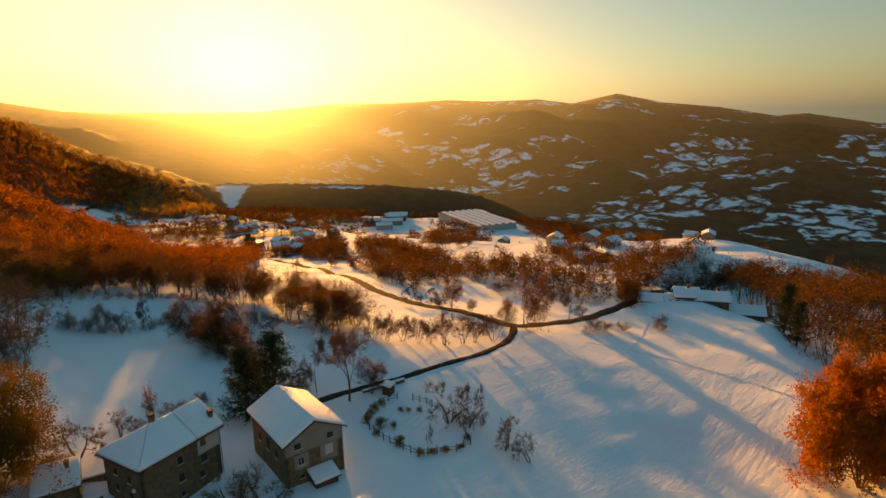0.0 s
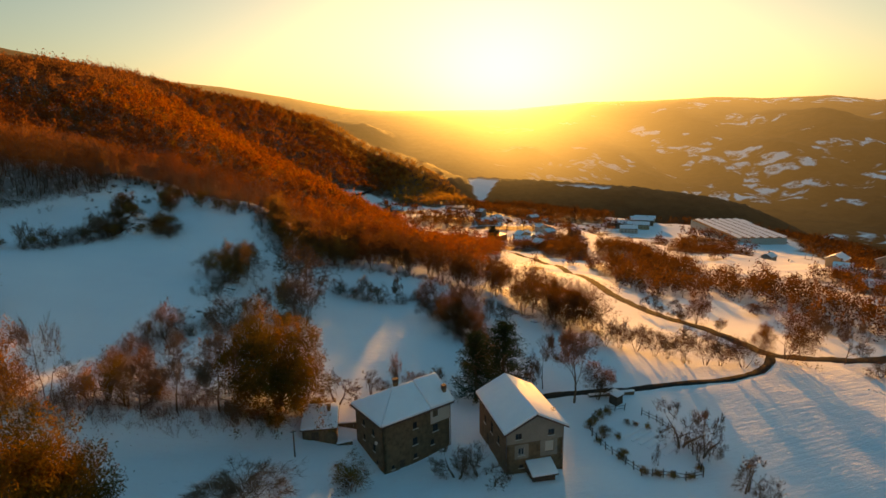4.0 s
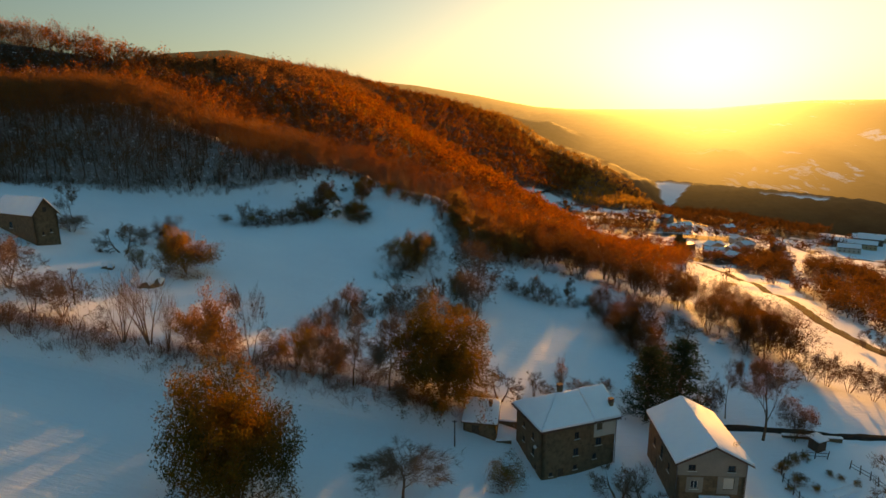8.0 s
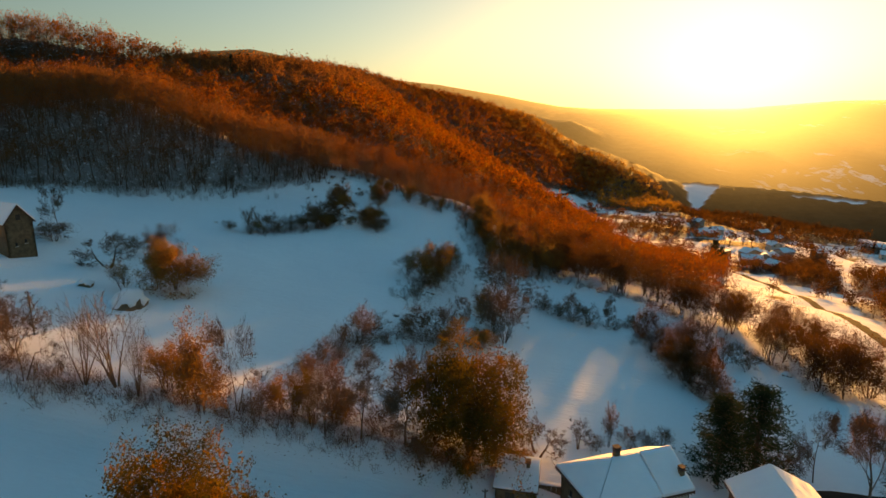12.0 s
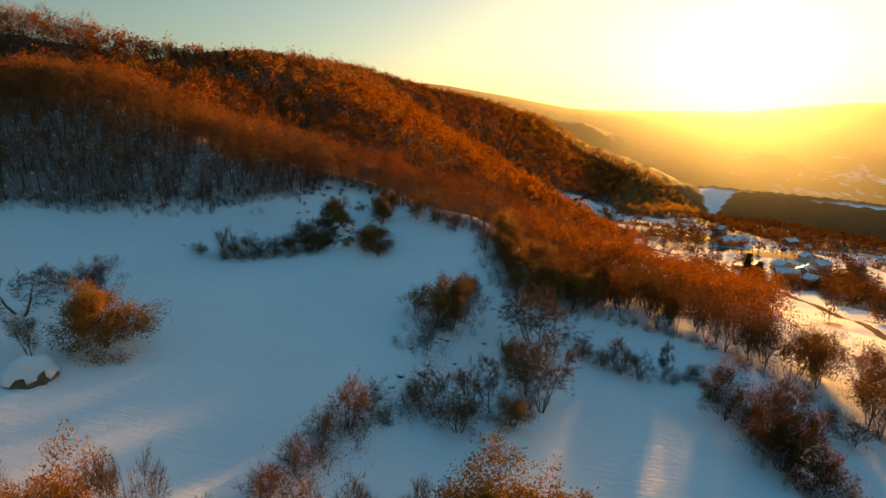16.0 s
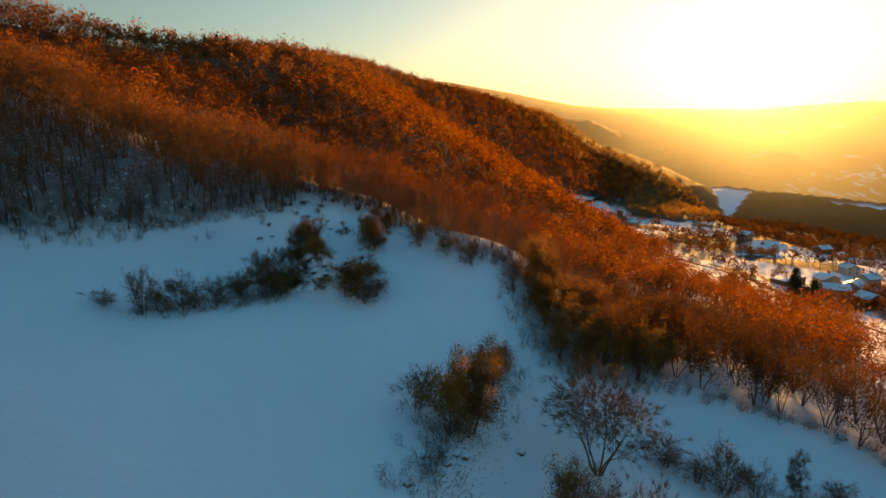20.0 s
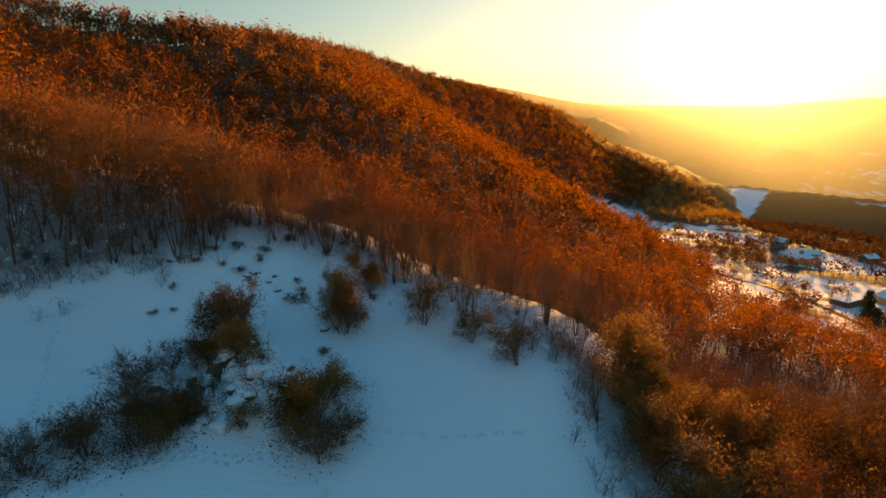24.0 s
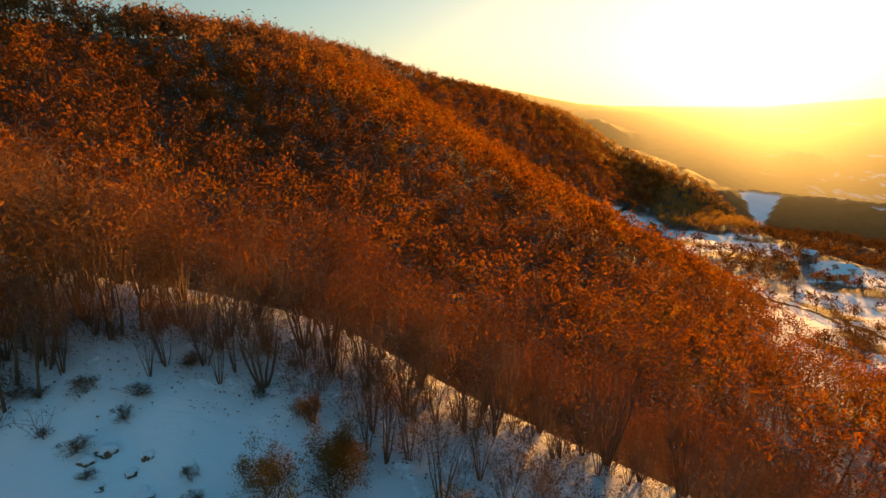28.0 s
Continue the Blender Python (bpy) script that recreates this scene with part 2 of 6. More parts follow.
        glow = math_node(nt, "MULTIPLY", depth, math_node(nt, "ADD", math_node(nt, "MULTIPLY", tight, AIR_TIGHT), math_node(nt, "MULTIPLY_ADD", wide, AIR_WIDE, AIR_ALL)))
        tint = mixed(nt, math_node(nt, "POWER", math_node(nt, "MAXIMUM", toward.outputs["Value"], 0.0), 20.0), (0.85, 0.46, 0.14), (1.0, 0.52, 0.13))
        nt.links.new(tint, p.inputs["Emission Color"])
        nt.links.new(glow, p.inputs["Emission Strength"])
    return m


SNOW_GROUND = snow_ground("snow_ground")
FAR_RANGES_GLOW = snow_ground("far_ranges_haze_glow", True)
SNOW = grained("snow", (0.80, 0.82, 0.86), (0.88, 0.89, 0.91), 0.6, 0.6, 0.3, 0.05)
STONE = grained("rubble_stone", (0.075, 0.05, 0.028), (0.23, 0.155, 0.085), 1.6, 0.9, 0.6, 0.04)
PLASTER = grained("grey_plaster", (0.20, 0.175, 0.14), (0.29, 0.255, 0.205), 0.8, 0.85)
ROAD = grained("wet_road", (0.025, 0.02, 0.017), (0.06, 0.048, 0.038), 0.5, 0.95, spec=0.03)


# ---- the lie of the land ----
def smooth_step(t):
    t = np.clip(t, 0, 1)
    return t * t * (3 - 2 * t)


def bend(t):
    return 1 / (1 + np.exp(-np.clip(t, -60, 60)))


MOUNDS = ((71, 144, 24, -3.3), (-32, 165, 24, 6.4), (-95, 178, 24, 5.4), (10, 145, 24, 5.6), (0, 168, 24, 6.4),
          (-65, 172, 24, -2.3), (57, 128, 24, 3.9), (41, 113, 24, -3.2), (20, 40, 30, -3.3), (-119, 98, 30, 3.9),
          (-11, 0, 30, -3.2), (101, 49, 30, 2.1), (5, 41, 30, 1.1), (36, 33, 13, 1.3), (19, 37, 9, -1.4), (14, 160, 13, 2.6), (-21.5, 142.5, 3.4, 3.0), (-24.5, 146.0, 2.8, 1.8))


def near_land(x, y):
    """The fields round the farm: a slope, terraces with banks between them, mounds and hollows."""
    u, v = np.tanh(x / 110.0), np.tanh((y - 90.0) / 130.0)
    z = 9.57 - 21.2 * u + 4.23 * v + 5.32 * u * u - 2.6 * u * v + 1.62 * v * v - 9.07 * u**3 - 19.86 * u * u * v + 0.24 * u * v * v + 11.19 * v**3
    xb = np.interp(y, (60, 85, 105, 128, 150), (-14, -10, 0, 8, 14))
    z = z - 4.08 * (bend((x - xb) / 3.0) - 0.5) * np.exp(-(((x - xb) / 28.0) ** 2)) * np.exp(-(((y - 118) / 40.0) ** 2))
    z = z + 3.54 * (bend(y - 47 - 0.04 * x) - 0.5) * np.exp(-(((y - 47) / 20.0) ** 2)) * bend((6 - x) / 4.0)
    yw = np.interp(x, (-120, -70, -58, -40, -20, 0), (130, 150, 157, 166, 171, 171))
    z = z + bend((y - yw) / 5.0) * (9.7 * bend((-10 - x) / 6.0) + 8.61 * bend((-45 - x) / 10.0))
    # the brow of the sunlit field, which falls away towards the wood
    brow = (x - 88) * 0.445 + (y - 1) * 0.896
    z = z - 2.4 * bend(-brow / 7.5) * bend((x - 70) / 6.0)
    for mx, my, r, h in MOUNDS:
        z = z + h * np.exp(-((x - mx) ** 2 + (y - my) ** 2) / r**2)
    return z


CREST = ((-260, -119, -70, -38, -16, 0, 12, 20, 34, 60, 120), (250, 190, 176, 170, 174, 170, 164, 156, 144, 150, 165))
RIDGE_Y = (0, 150, 210, 339, 417, 592, 920, 1304, 1600, 2000)
RIDGE_X = (-330, -290, -280, -122, -114, -83, 121, 263, 376, 420)
RIDGE_Z = (120, 112, 99, 72, 81, 87, 50, 10, -40, -120)
RIDGE_K = (0.45, 0.40, 0.34, 0.46, 0.55, 0.7, 0.7, 0.55, 0.3, 0.3)


def hill_land(x, y):
    xr, zr, k = np.interp(y, RIDGE_Y, RIDGE_X), np.interp(y, RIDGE_Y, RIDGE_Z), np.interp(y, RIDGE_Y, RIDGE_K)
    d = x - xr
    spur = 4.0 * np.sin((y + 0.55 * d) / 33.0 + 2 * np.sin(y / 150.0)) * smooth_step(d / 70.0) * smooth_step((y - 230) / 80.0) * smooth_step((640 - y) / 160.0)
    return spur + zr - np.where(d > 0, k * (np.sqrt(d * d + 400) - 20), 0.15 * (np.sqrt(d * d + 400) - 20))


def valley_land(x, y):
    s = 0.6 * (x - 65) + 0.8 * (y - 108)
    s = np.where(s > 0, s, 0.25 * s)
    z = 0.3 - 81 * (1 - np.exp(-s / 357.0))
    right = 0.82 * (x - 500) - 0.57 * (y - 100)
    return z - 70 / (1 + np.exp(-right / 60.0))


SKY_AZ = (-180, -60, -30, -21, -16.7, -10, -4, 0.5, 6.4, 9, 12, 15, 20, 27, 34.5, 40, 45.3, 49, 53.8, 57, 61, 65, 69.5, 74, 76.2, 81, 100, 180)
SKY_EL = (-1, 1, 4.0, 5.4, 5.75, 4.6, 3.4, 2.95, 2.0, 1.5, 1.0, 0.8, 0.75, 0.75, 1.3, 1.3, 1.5, 1.27, 1.36, 0.9, 1.68, 0.8, 0.32, -0.5, -0.35, -1.2, -1.5, -1)
MID_AZ = (-40, -5, 4, 8, 11, 13, 14.1, 16.1, 18.1, 20, 21.4, 23, 25, 28, 29.6, 31.4, 33.5, 38, 45)
MID_Z = (-130, -60, 50, 53, 42, 37, 22, -12, -42, -58, -52, -58, -62, -54, -58, -80, -105, -150, -245)


def waves(x, y, size, seed, octaves=4):
    """Rolling relief from crossed sines, the same on every build."""
    rng = np.random.RandomState(seed)
    z, amp = 0, 1.0
    for _ in range(octaves):
        for _ in range(3):
            a, p, q = rng.uniform(0, 6.28), rng.uniform(0, 6.28), rng.uniform(0, 6.28)
            z = z + amp * np.sin((x * np.cos(a) + y * np.sin(a)) * 6.28 / size + p + 0.8 * np.sin((x * np.sin(a) - y * np.cos(a)) * 6.28 / (size * 1.7) + q)) / 3
        size, amp = size * 0.47, amp * 0.5
    return z


def land(x, y):
    x, y = np.asarray(x, float), np.asarray(y, float)
    n, h, v = near_land(x, y), hill_land(x, y), valley_land(x, y)
    yc = np.interp(x, *CREST)
    back = np.log(np.exp((h - v) / 8.0 * (h - v < 300)) + 1) * 8.0 + v
    past = y - yc
    edge = smooth_step((x - np.interp(y, (-60, -10, 0, 10, 25, 45, 60, 85), (105, 118, 128, 143, 150, 165, 185, 300))) / 40.0)
    drop = 13.0
    n, back = n - drop * edge, back - drop * edge
    gully = -9.0 * np.exp(-(((past - 26) / 18.0) ** 2)) * smooth_step((70 - x) / 60.0)
    b = np.where(x < 70, smooth_step(past / 60.0), 0)
    r = np.hypot((x - 30) / 1.25, y - 70)
    b = np.maximum(b, smooth_step((r - 80) / 60.0) * smooth_step((x - 20) / 60.0))
    b = np.maximum(b, smooth_step((np.hypot(x, y - 60) - 190) / 90.0))
    terrace = 25.0 * np.exp(-(((x - 425) / 120.0) ** 2) - ((y - 105) / 105.0) ** 2)
    z = n * (1 - b) + back * b + gully + terrace
    z = z + 0.10 * waves(x, y, 22.0, 3) + 0.03 * waves(x, y, 6.5, 5, 2) * (np.hypot(x, y) < 350) + 1.6 * waves(x, y, 90.0, 4) * b
    z = z + 0.5 * waves(x, y, 6.5, 12, 2) * np.exp(-(((x + 20) / 24.0) ** 4)) * np.exp(-(((y - 157) / 13.0) ** 4))
    r = np.hypot(x, y)
    az = np.degrees(np.arctan2(x, y))
    top = 48 + 3800 * np.tan(np.radians(np.interp(az, SKY_AZ, SKY_EL)))
    foot_r, foot_z = np.interp(az, (22, 42), (900, 1450)), np.interp(az, (22, 42), (-125, -240))
    rise = smooth_step((r - foot_r) / (3800 - foot_r)) ** 0.85
    m = foot_z + (top - foot_z) * rise + 70 * waves(x, y, 1100.0, 7, 5) * rise * (1 - rise) * 3 * smooth_step((az - 30) / 15.0)
    mid = foot_z + (np.interp(az, MID_AZ, MID_Z) - foot_z) * np.exp(-(((r - 2100) / 420.0) ** 2)) + 6 * waves(x, y, 240.0, 9, 3)
    m = np.where(az < 50, np.maximum(m, mid), m)
    far = smooth_step((r - 700 - 850 * np.exp(-(((az - 6) / 17.0) ** 2))) / 500.0)
    z = z * (1 - far) + np.where(r > 3800, m - 0.2 * (r - 3800), m) * far
    # the wooded spur behind the village, with a hollow before it and a meadow on its face
    front = smooth_step((az - 21) / 3.0) * smooth_step((34 - az) / 6.0)
    z = z - 22 * np.exp(-(((r - 1000) / 95.0) ** 2)) * front
    crest = np.interp(az, (9, 13.4, 15.5, 17.7, 19.9, 21.5, 23.1, 26, 34, 40, 46, 49, 52, 56, 62, 70), (14, -6, -11, -26, -42, -57, -73, -80, -88, -96, -110, -122, -148, -190, -250, -340))
    top_r = np.interp(az, (15, 22, 24.5), (1080, 1090, 1190))
    spur = crest - np.where(r < top_r, np.interp(az, (20, 24), (24, 46)), 46) * (np.abs(r - top_r) / 210.0) ** 1.5
    z = np.where((az > 9) & (az < 69), np.maximum(z, spur) + 5 * np.exp(-np.abs(z - spur) / 7.0) * (az < 23), z)
    mass = smooth_step((r - 900) / 70.0) * ~meadow_on_spur(x, y)
    return z + (5 + 2.5 * waves(x, y, 26.0, 31, 2)) * mass * np.where(r < 3000, 1, 0.3)


def inside(x, y, corners):
    """Whether points lie within a plot of land."""
    x, y = np.asarray(x, float), np.asarray(y, float)
    odd = np.zeros(x.shape, bool)
    for (x0, y0), (x1, y1) in zip(corners, corners[1:] + corners[:1]):
        hit = ((y0 > y) != (y1 > y)) & (x < (x1 - x0) * (y - y0) / (y1 - y0 + 1e-9) + x0)
        odd ^= hit
    return odd


HILL_FOOT_FIELD = ((92, 560), (110, 614), (167, 694), (205, 693), (225, 619), (250, 585), (232, 504), (176, 432), (160, 500))


def wooded(x, y):
    """How densely trees stand: the bank and hillside past the fields, and the belt below the farm road."""
    yc = np.interp(x, (-260, -119, -100, -94, -80, -70, -58, -44, -28, -16, -5, 2, 8, 9.5, 12, 20, 34, 45), (190, 114, 123, 130, 136, 143, 151, 158.5, 165, 165, 155, 150.5, 148, 140, 130, 129, 135, 150))
    v = valley_land(x, y)
    hill = smooth_step((y - yc + 2) / 5.0) * smooth_step((hill_land(x, y) - v - 4) / 10.0) * (x < 330)
    hill = np.where((x < 45) & (y < 230), np.maximum(hill, smooth_step((y - yc + 2) / 5.0)), hill)
    return np.clip(hill, 0, 1) * ~inside(x, y, HILL_FOOT_FIELD)


def belt(x, y):
    """The strip of trees that runs down beside the lower field to the farm road."""
    t = np.interp(y, (78, 92, 128, 137, 170, 230), (73, 72, 58, 36, 34, 20))
    w = np.interp(y, (78, 92, 130, 170, 230), (8, 16, 34, 60, 110))
    return ((x > t) & (x < t + w) & (y > 80) & (y < 260)) * 1.0


SPUR_WOOD = ((266, 556), (398, 560), (430, 556), (575, 730), (600, 690), (845, 830), (900, 1000), (660, 1300), (430, 1300), (330, 850))
TERRACE_WOOD = ((530, 640), (626, 645), (640, 500), (505, 350), (420, 250), (300, 135), (330, 110), (590, 240), (720, 480), (900, 800), (820, 950), (600, 760))
GARDEN_WOODS = (((242, 268), (193, 166), (206, 119), (160, 86), (150, 119), (188, 197)), ((205, 119), (178, 79), (178, 62), (146, 52), (140, 71)),
                ((227, 95), (290, 90), (300, 60), (205, 55), (180, 66)), ((229, 370), (247, 328), (190, 240), (174, 263)),
                ((252, 322), (284, 311), (192, 155), (144, 114), (142, 122), (206, 225), (204, 250)), ((171, 217), (193, 210), (150, 132), (130, 110), (134, 140)),
                ((176, 430), (250, 520), (262, 575), (230, 600), (170, 560), (160, 460)), ((300, 250), (420, 330), (470, 420), (440, 440), (360, 350), (290, 290)),
                ((134, 153), (208, 202), (200, 165), (183, 151), (172, 88), (158, 78), (156, 105), (157, 150)), ((213, 267), (273, 307), (222, 194), (190, 165), (194, 204)),
                ((150, 60), (172, 66), (180, 50), (160, 44)), ((204, 100), (262, 150), (275, 140), (215, 84)))


def meadow_on_spur(x, y):
    """The white field on the face of the spur, narrowing downhill."""
    r, az = np.hypot(x, y + 30), np.degrees(np.arctan2(x, y + 30))
    half = 1.6 * np.clip((r - 1005) / 185.0, 0, 1) ** 1.3
    on_top = (az > 31.5) & (az < 36.5) & (np.abs(r - 1200 - 3 * (az - 34)) < 13)
    return ((np.abs(az - 24.15) < half) & (r < 1240)) | on_top


OPEN_FIELDS = (((301, 417), (373, 471), (378, 411), (298, 298), (249, 230), (238, 223), (244, 271), (216, 253), (203, 248), (219, 285), (252, 344)),
               ((192, 255), (199, 248), (188, 216), (183, 182), (167, 153), (140, 121), (162, 166), (160, 180), (162, 200)),
               ((393, 361), (425, 372), (464, 345), (450, 279), (275, 152), (251, 150), (229, 152), (238, 192), (248, 216), (292, 233)),
               ((578, 753), (591, 701), (545, 580), (560, 470), (500, 370), (440, 384), (431, 537)),
               ((330, 150), (420, 190), (520, 180), (540, 90), (400, 40), (320, 45), (300, 90)),
               ((128, 137), (144, 144), (150, 90), (165, 72), (147, 49), (128, 53), (113, 90)))


def copses(x, y):
    """Clumps of trees across the valley floor and along its lanes."""
    open_land = (hill_land(x, y) < valley_land(x, y) + 4) & (x > 70)
    f = waves(x, y, 95.0, 21, 3) + 1.3 * smooth_step((np.hypot(x, y) - 680) / 120.0) * smooth_step((x - 200) / 150.0)
    near = smooth_step((np.hypot(x - 60, y - 40) - 110) / 50.0)
    clear = (np.abs(x - np.interp(y, (60, 98, 129, 171, 253, 302, 357, 420), (110, 115, 121, 138, 162, 163, 167, 160))) > 9)
    clumps = smooth_step((f - 0.5 + 0.42 * smooth_step((np.hypot(x - 250, y - 430) - 230) / -120.0)) / 0.2)
    gardens = np.zeros(np.shape(x))
    for plot in GARDEN_WOODS:
        gardens = np.maximum(gardens, 0.8 * inside(x, y, plot))
    open_land = open_land | (np.hypot(x, y) > 600)
    woods = np.maximum(inside(x, y, SPUR_WOOD), inside(x, y, TERRACE_WOOD)) & ~meadow_on_spur(x, y) & (hill_land(x, y) < valley_land(x, y) + 30)
    hedges = smooth_step((waves(x, y, 60.0, 33, 2) - 0.75) / 0.1) * 0.8
    fields = np.zeros(np.shape(x), bool)
    for plot in OPEN_FIELDS:
        fields |= inside(x, y, plot)
    cover = np.maximum(open_land * near * clumps * ~meadow_on_spur(x, y), woods)
    return clear * np.maximum(np.where(fields, np.minimum(cover, hedges * near), cover), gardens)


def flank_wood(x, y):
    """The wood on the far end of the hill, down to the meadow."""
    az, r = np.degrees(np.arctan2(x, y + 30)), np.hypot(x, y)
    return (az < 22.8) & (az > 8) & (y > 690) & ((y > 780) | (x > 205)) & (r < 1180) & ~meadow_on_spur(x, y) & ~inside(x, y, HILL_FOOT_FIELD)


def far_woods(x, y):
    """Where single trees give way to woods seen only as a mass; the meadow on the spur stays open."""
    return smooth_step((np.hypot(x, y) - 850) / 100.0) * ~meadow_on_spur(x, y)


def build_ground():
    """One sheet of land out to the valley's end, and the far ranges behind it."""
    az = np.radians(np.concatenate([np.arange(-62, 100, 0.36), np.arange(100, 298, 4.0)]))
    rr = [6.0]
    while rr[-1] < 4500:
        r = rr[-1]
        rr.append(r + (3.0 if r < 40 else 1.5 if r < 300 else max(1.5, 0.022 * (r - 235) if r < 960 else 16.0 if r < 1400 else 0.026 * (r - 700))))
    rr = np.array(rr)
    a, r = np.meshgrid(az, rr)
    x, y = r * np.sin(a), r * np.cos(a) - 60.0
    z = land(x, y)
    nr, na = x.shape
    woods = np.maximum(np.maximum(wooded(x, y), 0.7 * belt(x, y)), np.maximum(copses(x, y), flank_wood(x, y))) * (np.where(x < -42, 0.72, 0.42) + np.where(x < -42, 0.28, 0.58) * smooth_step((y - np.interp(x, *CREST) - 2) / 8.0))
    far = far_woods(x, y)
    cut = int(np.searchsorted(rr, 1010.0))
    made = []
    for name, i0, i1 in (("ground", 0, cut), ("backdrop", cut, nr - 1)):
        co = np.stack([x, y, z], -1)[i0 : i1 + 1].reshape(-1, 3)
        i, j = np.meshgrid(np.arange(i1 - i0), np.arange(na), indexing="ij")
        j2 = (j + 1) % na
        quads = np.stack([i * na + j, i * na + j2, (i + 1) * na + j2, (i + 1) * na + j], -1).reshape(-1, 4)[:, ::-1]
        me = fast_mesh(name, co, quads[:, ::-1])
        for key, val in (("wooded", woods), ("far_woods", far)):
            at = me.attributes.new(key, "FLOAT", "POINT")
            at.data.foreach_set("value", val[i0 : i1 + 1].ravel().astype(np.float32))
        me.shade_smooth()
        me.materials.append(SNOW_GROUND if name == "ground" else FAR_RANGES_GLOW)
        made.append(new(name, me))
    tagged(made[0], "rolling snow-covered fields and hills in evening light", "ground", kind="structure")
    tagged(made[1], "hazy wooded mountains with snowy clearings across the valley", "mountains", kind="structure")
    return made[0]


def fast_mesh(name, co, faces):
    """A mesh from arrays: faces all of one size."""
    co, faces = np.asarray(co, np.float32), np.asarray(faces, np.int32)
    me = bpy.data.meshes.new(name)
    n, k = faces.shape
    me.vertices.add(len(co))
    me.vertices.foreach_set("co", co.ravel())
    me.loops.add(n * k)
    me.loops.foreach_set("vertex_index", faces.ravel())
    me.polygons.add(n)
    me.polygons.foreach_set("loop_start", np.arange(n, dtype=np.int32) * k)
    me.update(calc_edges=True)
    me.validate()
    return me


ground = build_ground()


def ground_z(x, y):
    return float(land(x, y))


# ---- trees ----
def unit(v):
    return v / (np.linalg.norm(v) + 1e-9)


def grow(rng, height, spread=0.45, stems=1, levels=3, kids=5, first=0.3, up=0.5, wiggle=0.12, trunk_r=None, steps_at=(4, 2)):
    """Branching wood: segments (from, to, radius, radius, depth) and the ends of the twigs."""
    segs, tips = [], []

    def limb(p, way, length, rad, level):
        steps = steps_at[0] if level == 0 else steps_at[1]
        q, w, r = p, way, rad
        nodes = []
        for s in range(steps):
            w = unit(w + rng.normal(0, wiggle, 3) + np.array([0, 0, 0.06 * up]))
            e = q + w * length / steps
            r2 = max(rad * (1 - (s + 1) / (steps + 0.35)), 0.012)
            segs.append((q, e, r, r2, level))
            nodes.append((e, w, r2))
            q, r = e, r2
            if level >= max(1, levels - 1):
                tips.append(e)
        if level < levels:
            for c in range(kids):
                t = first + (1 - first) * (c + rng.uniform(0, 0.9)) / kids if level == 0 else rng.uniform(0.3, 1.0)
                k = min(int(t * steps), steps - 1)
                base = nodes[k - 1][0] if k > 0 else p
                e, w, r2 = nodes[k]
                pos = base + (e - base) * (t * steps - k)
                side = unit(np.cross(w, rng.normal(0, 1, 3)))
                out = unit(w * up + side * spread * 2 + np.array([0, 0, 0.25 * up]))
                limb(pos, out, length * rng.uniform(0.42, 0.62) * (1.15 - 0.5 * t if level == 0 else 1), max(r2 * 0.65, 0.014), level + 1)
        else:
            tips.append(q)

    for s in range(stems):
        a = rng.uniform(0, 6.28)
        lean = 0.0 if stems == 1 else rng.uniform(0.12, 0.4)
        limb(np.array([0.15 * math.cos(a), 0.15 * math.sin(a), -0.25]) * (stems > 1) + np.array([0, 0, -0.2]),
             unit(np.array([lean * math.cos(a), lean * math.sin(a), 1.0])), height * rng.uniform(0.75, 1.0) * (1 if stems > 1 else 0.95),
             trunk_r or height * (0.022 if stems == 1 else 0.012), 0)
    return segs, np.array(tips)


def tubes(segs, sides_of):
    co, tri = [], []
    for p, e, r1, r2, level in segs:
        n = sides_of[min(level, len(sides_of) - 1)]
        w = unit(e - p)
        s = unit(np.cross(w, [0.31, 0.92, 0.23]))
        t = np.cross(w, s)
        b = len(co)
        for c, r in ((p, r1), (e, r2)):
            for k in range(n):
                a = 6.2832 * k / n
                co.append(c + (s * math.cos(a) + t * math.sin(a)) * r)
        for k in range(n):
            l = (k + 1) % n
            tri.append((b + k, b + l, b + n + l))
            tri.append((b + k, b + n + l, b + n + k))
    return np.array(co), np.array(tri, int)


def leaves(rng, tips, count, size, reach, width=0.42):
    """Small slender leaf sprays about the twigs' ends."""
    c = tips[rng.randint(0, len(tips), count)] + rng.normal(0, reach, (count, 3))
    a, b = rng.normal(0, 1, (count, 3)), rng.normal(0, 1, (count, 3))
    a /= np.linalg.norm(a, axis=1)[:, None]
    b -= a * (a * b).sum(1)[:, None]
    b /= np.linalg.norm(b, axis=1)[:, None]
    s = size * rng.uniform(0.6, 1.3, (count, 1))
    co = np.stack([c - a * s, c + b * s * width, c + a * s * 0.9], 1).reshape(-1, 3)
    return co, np.arange(count * 3).reshape(-1, 3)


def twigs(rng, tips, count, length, thick=0.021):
    """Fine bare twigs: thin slivers that fan out from the branches' ends."""
    base = tips[rng.randint(0, len(tips), count)] + rng.normal(0, 0.12 * length, (count, 3))
    way = base - tips.mean(0)
    way = way / (np.linalg.norm(way, axis=1)[:, None] + 1e-6) + rng.normal(0, 0.55, (count, 3)) + np.array([0, 0, 0.35])
    way /= np.linalg.norm(way, axis=1)[:, None]
    side = np.cross(way, rng.normal(0, 1, (count, 3)))
    side /= np.linalg.norm(side, axis=1)[:, None] + 1e-9
    n = length * rng.uniform(0.5, 1.3, (count, 1))
    co = np.stack([base - side * thick, base + side * thick, base + way * n], 1).reshape(-1, 3)
    return co, np.arange(count * 3).reshape(-1, 3)


